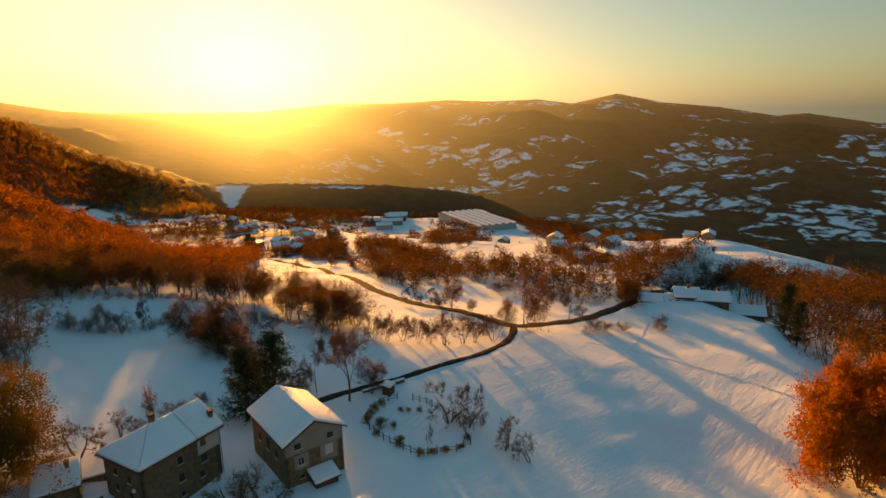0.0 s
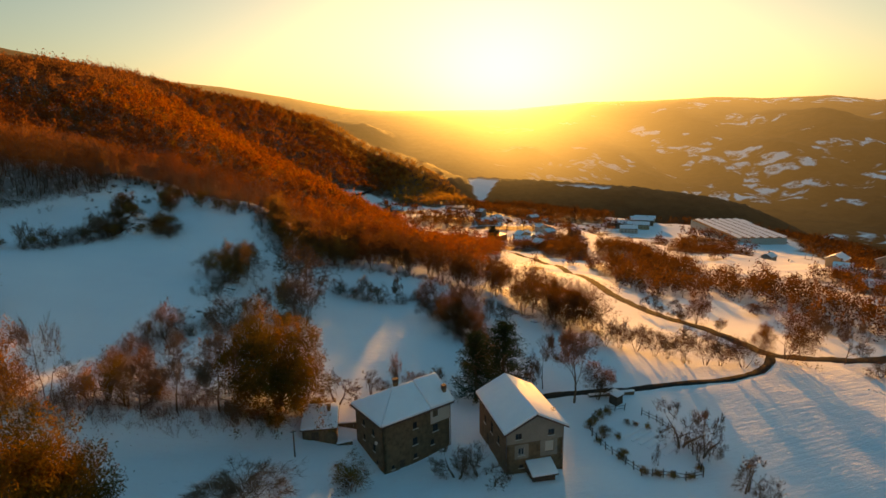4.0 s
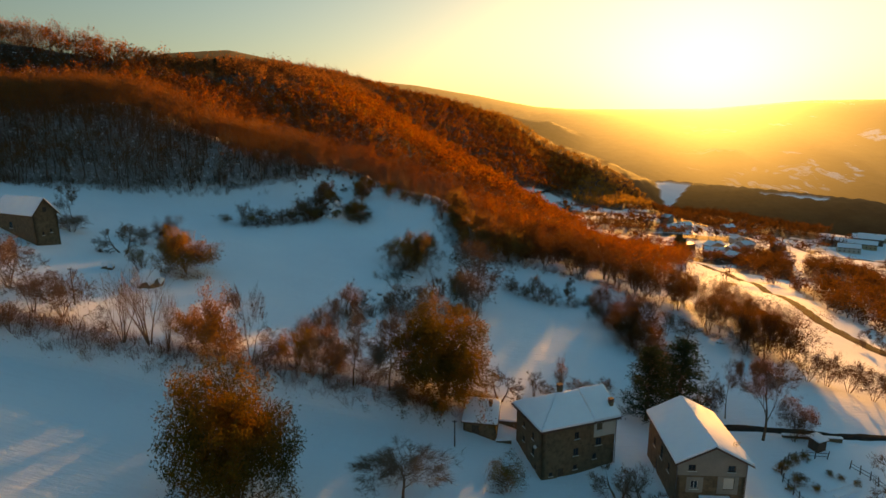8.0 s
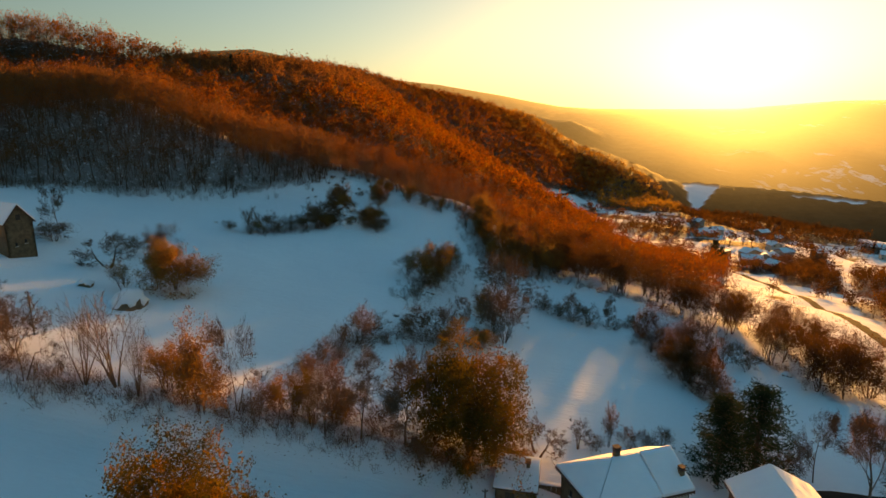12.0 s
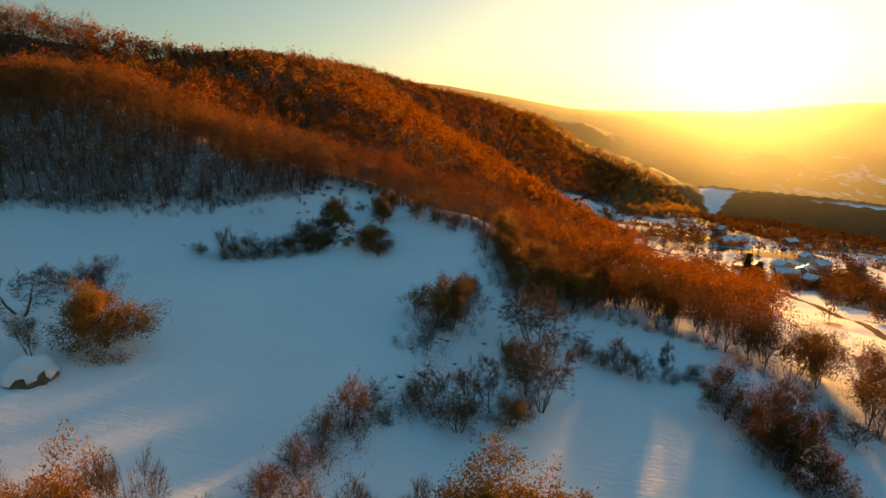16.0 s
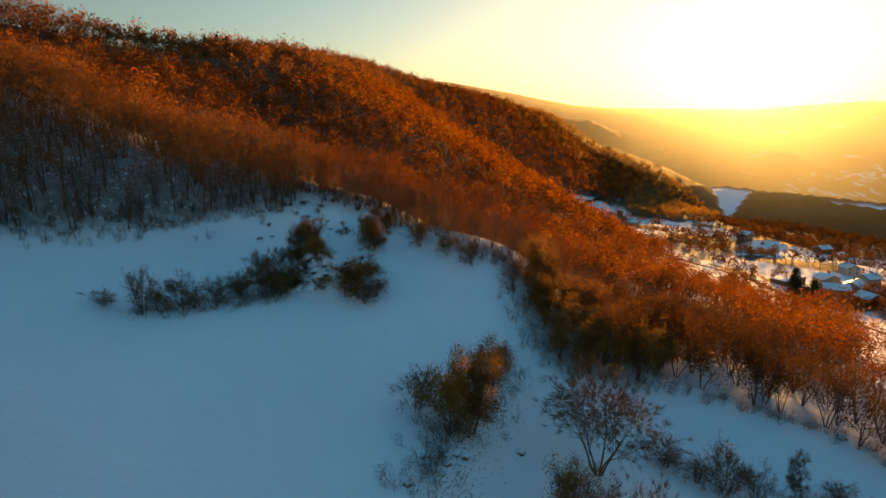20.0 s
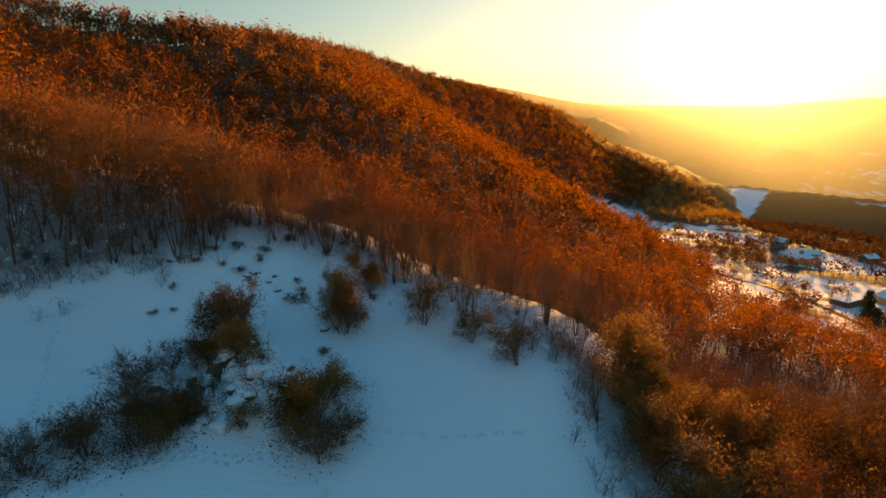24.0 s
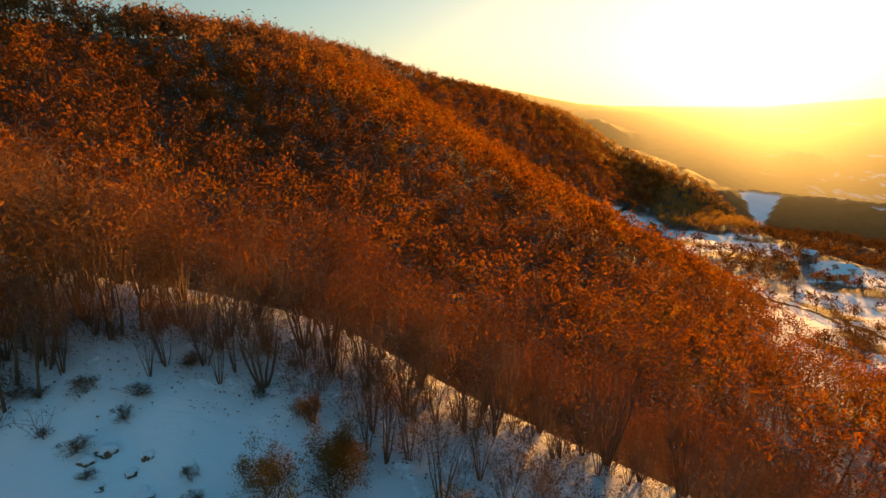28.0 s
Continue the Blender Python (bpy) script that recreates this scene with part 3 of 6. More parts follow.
def forest(name, label, where, templates, rng, leaf_mat, category="woodland"):
    """Many trees as one piece of woodland: wood and leaves in one mesh each."""
    groups = [[], []]
    pick = rng.randint(0, len(templates), len(where))
    for k, tpl in enumerate(templates):
        spots = where[pick == k]
        if not len(spots):
            continue
        a = rng.uniform(0, 6.28, len(spots))
        s = rng.uniform(0.75, 1.2, len(spots))
        ca, sa = np.cos(a) * s, np.sin(a) * s
        for g, (co, tri) in enumerate(tpl):
            if not len(co):
                continue
            x = co[None, :, 0] * ca[:, None] - co[None, :, 1] * sa[:, None] + spots[:, 0:1]
            y = co[None, :, 0] * sa[:, None] + co[None, :, 1] * ca[:, None] + spots[:, 1:2]
            z = co[None, :, 2] * s[:, None] + spots[:, 2:3]
            groups[g].append((np.stack([x, y, z], -1).reshape(-1, 3), tri, len(spots), len(co)))
    top = tagged(new(name), label, category, kind="stuff")
    for g, (part_name, mat) in enumerate((("trunks", BARK), ("foliage", leaf_mat))):
        if not groups[g]:
            continue
        cos, tris, base = [], [], 0
        for co, tri, n, m in groups[g]:
            tris.append((tri[None] + (np.arange(n) * m)[:, None, None]).reshape(-1, 3) + base)
            cos.append(co)
            base += len(co)
        me = fast_mesh(part_name, np.concatenate(cos), np.concatenate(tris))
        me.materials.append(mat)
        ob = new(part_name, me)
        ob.parent = top
        tagged(ob, kind="stuff")
    return top


def template(seed, height, n_leaf, leaf_size, sides=(4, 3, 3), reach=0.5, width=0.6, **kw):
    rng = np.random.RandomState(seed)
    segs, tips = grow(rng, height, **kw)
    return tubes(segs, sides), (leaves(rng, tips, n_leaf, leaf_size, reach, width) if n_leaf else (np.zeros((0, 3)), np.zeros((0, 3), int)))


def scatter(rng, x0, x1, y0, y1, gap, density):
    """Uneven planting: jittered grid, thinned by the density."""
    gx, gy = np.meshgrid(np.arange(x0, x1, gap), np.arange(y0, y1, gap))
    x = gx.ravel() + rng.uniform(-0.5, 0.5, gx.size) * gap
    y = gy.ravel() + rng.uniform(-0.5, 0.5, gx.size) * gap
    keep = rng.uniform(0, 1, x.size) < density(x, y)
    x, y = x[keep], y[keep]
    return np.stack([x, y, land(x, y) - 0.1], -1)


rng = np.random.RandomState(11)


def mesh_ob(name, co, tri, mat, parent=None):
    me = fast_mesh(name, co, tri)
    me.materials.append(mat)
    ob = new(name, me)
    if parent is not None:
        ob.parent = parent
    return ob


class TreeKind:
    """A few grown examples of one kind of tree, planted by height and width."""

    def __init__(self, name, label, category, seeds, height, leaf=None, n_leaf=0, leaf_size=0.2, reach=0.4, sides=(6, 4, 3, 3), twig=0, twig_len=0.5, width=0.5, **kw):
        self.name, self.label, self.category, self.made = name, label, category, []
        many = kw.setdefault("stems", 1) > 3
        for seed in seeds:
            r = np.random.RandomState(seed)
            segs, tips = grow(r, height, **kw)
            trunk = tubes([q for q in segs if q[4] == 0], sides)
            limbs = tubes([q for q in segs if q[4] > 0], sides)
            leafs = leaves(r, tips, n_leaf, leaf_size, reach, width) if n_leaf else None
            if twig:
                fine = twigs(r, tips, twig, twig_len)
                limbs = (np.concatenate([limbs[0], fine[0]]), np.concatenate([limbs[1], fine[1] + len(limbs[0])]))
            allco = np.concatenate([limbs[0]] + ([leafs[0]] if leafs else []))
            top = np.percentile(allco[:, 2], 99.5)
            wide = 2 * np.percentile(np.hypot(allco[:, 0], allco[:, 1]), 86)
            meshes = []
            for part_name, data, mat in (("trunk", trunk, BARK), ("crown", limbs, BARK), ("foliage", leafs, leaf)):
                if data:
                    me = fast_mesh(part_name, *data)
                    me.materials.append(mat)
                    meshes.append((part_name, me))
            self.many = many
            self.made.append((top, wide, meshes))
        self.count = 0

    def plant(self, x, y, h, w, label="", group=""):
        top, wide, meshes = self.made[self.count % len(self.made)]
        turn = 137.5 * self.count + 40 * math.sin(x * 3.1 + y)
        self.count += 1
        ob = new(self.name)
        ob.matrix_world = pose(x, y, ground_z(x, y) - 0.05, 0, 0, turn) @ Matrix.Diagonal((w / wide, w / wide, h / top, 1))
        for part_name, me in meshes:
            p = new(part_name, me)
            p.parent = ob
            if part_name != "trunk" or self.many:
                tagged(p, kind="stuff")
        return tagged(ob, label or self.label, self.category, group)


LEAF_BROWN = leafy("brown_leaves", [(0.3, (0.1406, 0.0655, 0.0236)), (0.55, (0.2812, 0.1173, 0.0315)), (0.8, (0.1781, 0.1035, 0.0347))], 0.6)
LEAF_ORANGE = leafy("orange_leaves", [(0.3, (0.2246, 0.0691, 0.0086)), (0.5, (0.3974, 0.1296, 0.0103)), (0.65, (0.311, 0.0864, 0.0086)), (0.8, (0.2419, 0.1037, 0.013))], 0.3, 0.5)
LEAF_DULL = leafy("dull_brown_leaves", [(0.3, (0.1713, 0.0874, 0.029)), (0.5, (0.3426, 0.1582, 0.0375)), (0.65, (0.2418, 0.1582, 0.0409)), (0.8, (0.2015, 0.1042, 0.0341))], 0.5, 0.45)
# leaf gold lightened to carry the haze over the hill's far end
LEAF_HAZE_GOLD = leafy("haze_gold_leaves", [(0.3, (0.232, 0.116, 0.029)), (0.5, (0.4176, 0.2204, 0.0406)), (0.8, (0.3016, 0.174, 0.0406))], 0.03, 0.55)
LEAF_DEEP = leafy("deep_brown_leaves", [(0.3, (0.126, 0.06, 0.024)), (0.5, (0.28, 0.108, 0.03)), (0.8, (0.182, 0.09, 0.032))], 0.07, 0.5)
LEAF_VALLEY = leafy("golden_brown_leaves", [(0.3, (0.052, 0.0256, 0.0096)), (0.5, (0.128, 0.056, 0.012)), (0.65, (0.104, 0.04, 0.0104)), (0.8, (0.08, 0.048, 0.0144))], 0.12, 0.5)
BARE = TreeKind("bare_tree", "bare winter tree with fine grey-brown branches standing in snow", "tree", (101, 102, 103), 10, spread=0.55, levels=3, kids=7, first=0.18, up=0.55, trunk_r=0.17, twig=5000, twig_len=1.0)
MULTI = TreeKind("bare_tree", "many-stemmed bare tree with reddish-brown twigs in snow", "tree", (111, 112, 113), 9, LEAF_BROWN, 2600, 0.09, 0.4, twig=7500, twig_len=0.7, stems=5, levels=2, kids=8, first=0.3, spread=0.45, up=0.7)
BIRCH = TreeKind("birch_tree", "slim bare birch stems rising from the hedge bank", "tree", (121, 122), 11, LEAF_GOLD, 120, 0.12, 0.3, twig=900, twig_len=0.6, stems=5, levels=2, kids=7, first=0.3, spread=0.22, up=1.0, wiggle=0.05)
OLD = TreeKind("old_tree", "gnarled bare old tree on the hedge bank", "tree", (131, 132), 10, LEAF_BROWN, 500, 0.10, 0.3, twig=3200, twig_len=0.8, stems=2, spread=0.75, levels=3, kids=5, first=0.35, up=0.3, wiggle=0.28)
FRUIT = TreeKind("fruit_tree", "small bare fruit tree with crooked dark branches in snow", "tree", (141, 142, 143), 5, stems=2, spread=0.75, levels=3, kids=5, first=0.4, up=0.25, wiggle=0.22, trunk_r=0.16, twig=1400, twig_len=0.45)
ELM = TreeKind("tall_tree", "tall tree with a dense crown of brown twigs beside the lane", "tree", (151,), 12, LEAF_BROWN, 6500, 0.10, 0.45, twig=7000, twig_len=0.7, spread=0.42, levels=3, kids=8, first=0.25, up=0.9)
SHRUB = TreeKind("shrub", "leafless brown shrub standing in the snow", "shrub", (161, 162, 163, 164), 4, LEAF_BROWN, 2200, 0.09, 0.3, twig=1000, twig_len=0.5, stems=9, levels=2, kids=4, first=0.2, spread=0.4, up=0.8, trunk_r=0.04)
SHRUB_G = TreeKind("shrub", "thick shrub still holding dull brown leaves", "shrub", (171, 172, 173), 5, LEAF_DULL, 6500, 0.12, 0.36, width=0.7, stems=7, levels=2, kids=4, first=0.15, spread=0.5, up=0.7, trunk_r=0.05)
GOLD = TreeKind("autumn_tree", "broad tree with dense golden-brown autumn leaves", "tree", (185, 186), 15, LEAF_GOLD, 60000, 0.2, 0.5, width=0.75, stems=9, levels=2, kids=9, first=0.04, spread=0.6, up=0.5)
GOLD_S = TreeKind("autumn_tree", "small tree with golden leaves beside the field", "tree", (191, 192), 8, LEAF_GOLD, 7000, 0.14, 0.4, width=0.7, stems=4, levels=2, kids=7, first=0.08, spread=0.45, up=0.7)
RUST = TreeKind("autumn_tree", "tree with brown-gold autumn leaves in low sun", "tree", (201, 202, 203), 9, LEAF_VALLEY, 9500, 0.16, 0.45, width=0.7, stems=4, levels=2, kids=7, first=0.1, spread=0.5, up=0.6)
OAK = TreeKind("oak_tree", "round oak with russet leaves on the snowy field", "tree", (211,), 9, LEAF_DULL, 22000, 0.18, 0.45, width=0.7, stems=5, levels=3, kids=5, first=0.1, spread=0.6, up=0.4)
IVY = TreeKind("ivy_tree", "narrow tree clad in dark green ivy", "tree", (221,), 6, LEAF_DULL, 3200, 0.13, 0.3, stems=2, levels=2, kids=7, first=0.1, spread=0.2, up=0.9)
ROUND = TreeKind("round_tree", "small round-headed bare tree in a row, lit gold by the sun", "tree", (231, 232, 233), 6, LEAF_VALLEY, 4500, 0.10, 0.45, twig=2500, twig_len=0.5, stems=4, levels=2, kids=6, first=0.25, spread=0.5, up=0.8, sides=(5, 3, 3, 3))


class Conifer:
    """Dark spruce or pine: whorls of drooping boughs set with needles."""

    def __init__(self, seeds, full):
        self.made, self.count = [], 0
        for seed in seeds:
            r = np.random.RandomState(seed)
            segs = [(np.array([0, 0, -0.3]), np.array([0, 0, 6.0]), 0.28, 0.15, 0), (np.array([0, 0, 6.0]), np.array([0, 0, 12.0]), 0.15, 0.02, 0)]
            tips = []
            z = 1.2
            while z < 11.8:
                n = 7
                for k in range(n):
                    a = 6.28 * k / n + r.uniform(0, 0.9)
                    reach = full * (1 - z / 12.4) ** 0.5 * r.uniform(0.55, 1.15) + 0.2
                    p, d = np.array([0, 0, z]), np.array([math.cos(a), math.sin(a), r.uniform(-0.1, 0.35)])
                    segs.append((p, p + d * reach, 0.05, 0.012, 1))
                    for s in np.linspace(0.25, 1.0, 7):
                        tips.append(p + d * reach * s)
                z += 0.55
            tips = np.array(tips)
            parts = []
            for part_name, data, mat in (("trunk", tubes(segs[:2], (7,)), BARK), ("crown", tubes(segs[2:], (3, 3)), BARK), ("needles", leaves(r, tips, 9000, 0.24, 0.26), NEEDLES)):
                me = fast_mesh(part_name, *data)
                me.materials.append(mat)
                parts.append((part_name, me))
            self.made.append(parts)

    def plant(self, x, y, h, w, label="dark green conifer with dense hanging boughs", group=""):
        parts = self.made[self.count % len(self.made)]
        self.count += 1
        ob = new("conifer")
        ob.matrix_world = pose(x, y, ground_z(x, y), 0, 0, 77 * self.count) @ Matrix.Diagonal((w / 6.6, w / 6.6, h / 12.0, 1))
        for part_name, me in parts:
            p = new(part_name, me)
            p.parent = ob
            if part_name != "trunk":
                tagged(p, kind="stuff")
        return tagged(ob, label, "conifer", group)


PINE = Conifer((241, 242), 3.6)

# ---- planting: the hedge bank above the farm ----
for kind, spots in (
    (GOLD, ((5.1, 50.8, 15.8, 13.5), (-18.0, 23.9, 15.5, 11.0))),
    (BARE, ((-0.8, 29.1, 7.7, 11.0), (-8.3, 48.6, 10.4, 8.0), (-3.0, 49.2, 12.3, 7.5), (-12.5, 48.0, 8.0, 6.0))),
    (SHRUB_G, ((12.6, 34.4, 4.6, 4.3), (-26.5, 47.3, 11.5, 5.6), (8.2, 51.6, 2.1, 2.6), (4.5, 47.5, 3.0, 3.5), (-10.5, 50.2, 4.0, 4.0))),
    (MULTI, ((-60.5, 57.0, 8.0, 7.0), (-49.0, 50.0, 7.0, 6.0), (-52.5, 49.5, 6.0, 6.0))),
    (OLD, ((-45.7, 46.3, 8.8, 9.6), (-56.3, 54.5, 9.0, 9.6))),
    (BIRCH, ((-39.7, 47.4, 10.9, 5.5), (-36.5, 48.2, 11.6, 6.5), (-33.8, 47.5, 9.0, 4.0))),
    (SHRUB_G, ((-31.2, 48.9, 6.4, 4.6), (-29.0, 49.5, 5.0, 4.0), (-18.5, 49.6, 5.0, 4.4))),
    (OLD, ((-22.9, 48.5, 12.0, 10.0),)),
    (GOLD_S, ((-14.2, 48.9, 7.8, 4.4),)),
    (SHRUB, ((-11.6, 49.5, 5.7, 3.6), (-53.1, 45.5, 4.2, 4.0), (-26.0, 49.8, 5.0, 4.0), (-6.0, 50.0, 4.0, 4.0), (-1.0, 47.6, 4.0, 3.4), (2.0, 48.3, 3.5, 3.0), (-16.5, 50.2, 5.5, 3.4))),
):
    for spot in spots:
        kind.plant(*spot)

# ---- planting: the stony bank between the upper and lower fields ----
for kind, spots in (
    (SHRUB, ((-12.0, 75.5, 6.4, 5.4), (-14.2, 70.0, 5.0, 3.0), (-15.4, 64.2, 4.6, 3.2), (-9.9, 80.5, 4.2, 4.2), (-1.4, 84.0, 6.8, 6.8), (3.0, 87.5, 7.0, 4.0),
             (-5.6, 111.8, 5.1, 4.9), (-17.0, 59.0, 4.4, 3.6), (-13.0, 56.0, 5.0, 4.0), (1.5, 80.5, 5.0, 6.0), (-4.5, 86.5, 3.4, 3.4))),
    (BARE, ((6.0, 86.7, 8.4, 4.6),)),
    (MULTI, ((16.4, 111.4, 13.0, 12.4), (14.0, 89.8, 12.4, 8.6), (12.5, 95.0, 9.0, 6.0))),
    (SHRUB_G, ((-1.7, 109.5, 9.0, 6.4), (0.8, 114.5, 9.0, 6.0), (1.0, 111.0, 7.0, 5.0), (4.0, 120.5, 7.0, 5.0), (10.8, 101.0, 7.5, 5.0), (9.0, 84.0, 4.6, 5.0))),
):
    for spot in spots:
        kind.plant(*spot)

# ---- planting: hedges of the lower field and round the farm ----
for kind, spots in (
    (SHRUB, ((26.1, 116.1, 4.3, 4.8), (32.5, 112.9, 7.1, 5.1), (36.1, 112.2, 5.1, 4.5), (29.4, 114.0, 3.4, 4.0), (47.0, 112.5, 3.6, 4.0), (46.7, 83.6, 8.2, 8.0), (58.8, 93.6, 6.0, 4.4),
             (63.7, 93.6, 4.2, 5.4), (48.4, 73.5, 5.7, 5.0), (48.0, 69.9, 4.7, 4.6), (49.5, 78.5, 5.5, 5.0), (46.0, 66.0, 4.5, 4.0))),
    (BARE, ((40.7, 112.0, 7.3, 4.0), (51.6, 53.9, 10.9, 5.0))),
    (RUST, ((46.1, 98.6, 10.0, 8.0), (59.0, 47.3, 7.1, 6.0), (48.8, 89.0, 9.0, 6.5), (54.0, 88.0, 7.0, 5.0), (49.0, 94.5, 9.0, 7.5), (46.9, 83.8, 8.4, 8.0), (48.2, 79.0, 7.0, 6.4))),
    (MULTI, ((51.7, 92.1, 10.3, 7.6),)),
    (PINE, ((37.8, 52.7, 12.2, 8.6), (44.4, 55.6, 12.6, 9.6))),
    (ELM, ((54.2, 47.6, 12.4, 8.4),)),
    (FRUIT, ((14.4, 54.4, 5.8, 6.4), (20.5, 57.2, 4.3, 5.0), (62.0, 30.6, 7.9, 7.2), (62.6, 18.9, 5.8, 5.2), (62.8, 14.4, 4.6, 5.2), (63.3, 27.3, 8.2, 5.0))),
    (SHRUB, ((25.2, 58.8, 7.3, 2.4), (28.1, 58.9, 3.3, 2.9), (32.9, 59.1, 3.7, 2.9), (22.9, 57.5, 2.6, 2.4), (30.4, 59.3, 3.0, 2.4), (48.5, 55.0, 4.0, 4.5), (46.0, 52.5, 3.2, 4.0))),
    (FRUIT, ((26.4, 33.4, 4.6, 6.0), (29.2, 32.4, 4.6, 5.6), (30.2, 29.8, 3.8, 4.6))),
    (SHRUB, ((27.6, 34.0, 2.4, 3.0),)),
    (SHRUB_G, ((10.4, 51.8, 2.2, 2.4), (12.6, 52.0, 1.8, 2.4))),
):
    for spot in spots:
        kind.plant(*spot)

# ---- planting: the upper field, its rocky hedge and the barn ----
for kind, spots in (
    (OAK, ((-44.2, 82.2, 9.0, 9.6),)),
    (RUST, ((-52.2, 96.0, 7.4, 6.4),)),
    (FRUIT, ((-57.5, 85.8, 5.9, 8.2),)),
    (IVY, ((-50.0, 76.6, 5.4, 3.6),)),
    (SHRUB, ((-58.1, 96.5, 3.8, 4.6), (-62.0, 97.5, 3.0, 4.0), (-71.4, 93.6, 3.9, 6.1), (-73.5, 95.5, 3.0, 4.0), (-50.0, 126.2, 2.5, 3.8), (-44.6, 126.4, 6.8, 3.9), (-40.8, 130.0, 5.0, 5.3),
             (-36.3, 132.4, 4.2, 4.2), (-33.0, 134.8, 5.2, 5.0), (-29.6, 136.5, 5.6, 5.0), (-27.0, 139.0, 4.4, 4.6))),
    (BARE, ((-76.8, 103.6, 7.8, 4.6),)),
    (SHRUB, ((-32.1, 140.0, 4.0, 3.4), (-15.6, 151.6, 5.6, 4.6), (-38.6, 129.4, 3.4, 3.6), (-13.5, 138.0, 3.4, 4.4), (-14.6, 135.8, 3.2, 4.0))),
    (SHRUB, ((-27.6, 147.6, 6.4, 4.6), (-25.6, 148.6, 6.0, 4.0), (-28.6, 145.2, 3.6, 3.4), (-30.4, 143.6, 4.2, 3.6), (-33.0, 141.6, 4.6, 3.6))),
    (SHRUB_G, ((-26.6, 148.2, 6.4, 5.4), (-24.9, 146.0, 3.0, 3.0), (-27.2, 145.4, 3.2, 3.6))),
    (SHRUB_G, ((-16.8, 138.6, 6.4, 5.6), (-23.6, 143.4, 4.0, 4.0), (-28.0, 137.6, 3.6, 4.4), (-15.2, 152.8, 6.6, 4.4), (-43.4, 128.0, 3.0, 3.0))),
):
    for spot in spots:
        kind.plant(*spot)

# ---- planting: along the lanes of the valley ----
for spot in ((76.9, 70.3, 5.4, 5.0), (79.5, 68.4, 6.0, 5.0), (81.7, 65.6, 6.1, 5.4), (83.3, 61.6, 5.1, 4.4), (84.7, 59.3, 5.3, 4.4), (86.0, 55.9, 6.8, 5.4), (89.6, 53.7, 6.3, 4.8), (92.1, 52.4, 5.3, 4.4), (96.0, 50.1, 5.3, 6.4)):
    ROUND.plant(spot[0], spot[1], spot[2] * 1.1, spot[3] * 1.1, group="row of round trees beside the lane")
for kind, spots in (
    (RUST, ((82.1, 84.3, 8.0, 8.0), (75.7, 85.0, 10.9, 8.4), (117.0, 90.1, 4.7, 4.7), (118.1, 85.7, 9.8, 6.2), (108.3, 57.3, 6.9, 5.8), (109.2, 51.3, 13.5, 9.6), (144.6, 89.8, 4.0, 7.4))),
    (BARE, ((113.8, 96.5, 5.3, 3.2), (116.5, 92.7, 5.7, 4.0), (121.5, 47.1, 10.4, 6.6), (130.4, 60.2, 8.7, 6.4), (113.0, 101.0, 5.0, 3.0))),
    (IVY, ((115.1, 75.3, 4.5, 3.1),)),
    (SHRUB, ((120.0, 39.0, 3.4, 5.2), (123.0, 37.5, 2.6, 4.0), (127.0, 34.5, 2.4, 4.0), (138.0, 30.0, 2.6, 4.0), (133.0, 28.0, 2.0, 4.0))),
    (RUST, ((147.5, 45.0, 8.5, 7.0), (151.0, 47.5, 8.0, 7.0), (149.0, 46.5, 5.4, 5.0), (151.5, 45.0, 4.6, 4.4), (146.5, 43.0, 2.6, 3.0), (174.0, 17.0, 6.0, 6.0), (165.0, 46.0, 6.0, 5.5), (159.5, 48.0, 5.4, 5.0))),
    (PINE, ((152.0, 3.0, 11.0, 6.0), (160.0, 8.0, 13.0, 7.0), (168.0, 322.0, 14.0, 8.0), (163.0, 315.0, 12.0, 7.0), (159.0, 305.0, 10.0, 6.0), (157.0, 296.0, 9.0, 5.5), (154.0, 286.0, 12.0, 7.0), (150.0, 279.0, 11.0, 7.0))),
):
    for spot in spots:
        kind.plant(*spot)

# ---- woods ----
coppice = TreeKind("coppice_tree", "many-stemmed tree with orange autumn leaves at the wood's edge", "tree", (301, 302, 303, 304), 11, LEAF_COPPICE, 1900, 0.15, 0.55, twig=500, twig_len=0.7, stems=8, levels=2, kids=3, first=0.45, spread=0.3, up=1.0, wiggle=0.06, sides=(4, 3, 3))
stems = TreeKind("coppice_tree", "bare many-stemmed tree on the wooded bank", "tree", (311, 312, 313), 9, LEAF_BROWN, 330, 0.10, 0.5, twig=450, twig_len=0.7, stems=6, levels=2, kids=4, first=0.3, spread=0.3, up=1.0, wiggle=0.07, sides=(5, 3, 3))
thicket = TreeKind("thicket", "dense dark thicket of brown leaves and ivy at the wood's edge", "shrub", (321, 322, 323), 7, LEAF_DULL, 5600, 0.16, 0.42, width=0.7, stems=6, levels=2, kids=5, first=0.08, spread=0.4, up=0.8, trunk_r=0.08)
belt_tree = TreeKind("autumn_tree", "leafy golden-brown tree in the belt beside the field", "tree", (331, 332, 333, 334), 10, LEAF_VALLEY, 3000, 0.19, 0.55, width=0.65, stems=3, levels=2, kids=6, first=0.18, spread=0.42, up=0.75, sides=(5, 3, 3), twig=300, twig_len=0.6)
big_rust = TreeKind("autumn_tree", "tall broad tree with dense rust-orange leaves below the field", "tree", (341, 342), 16, LEAF_ORANGE, 34000, 0.3, 0.65, width=0.75, stems=6, levels=3, kids=5, first=0.05, spread=0.55, up=0.7)
wood_rng = np.random.RandomState(6)
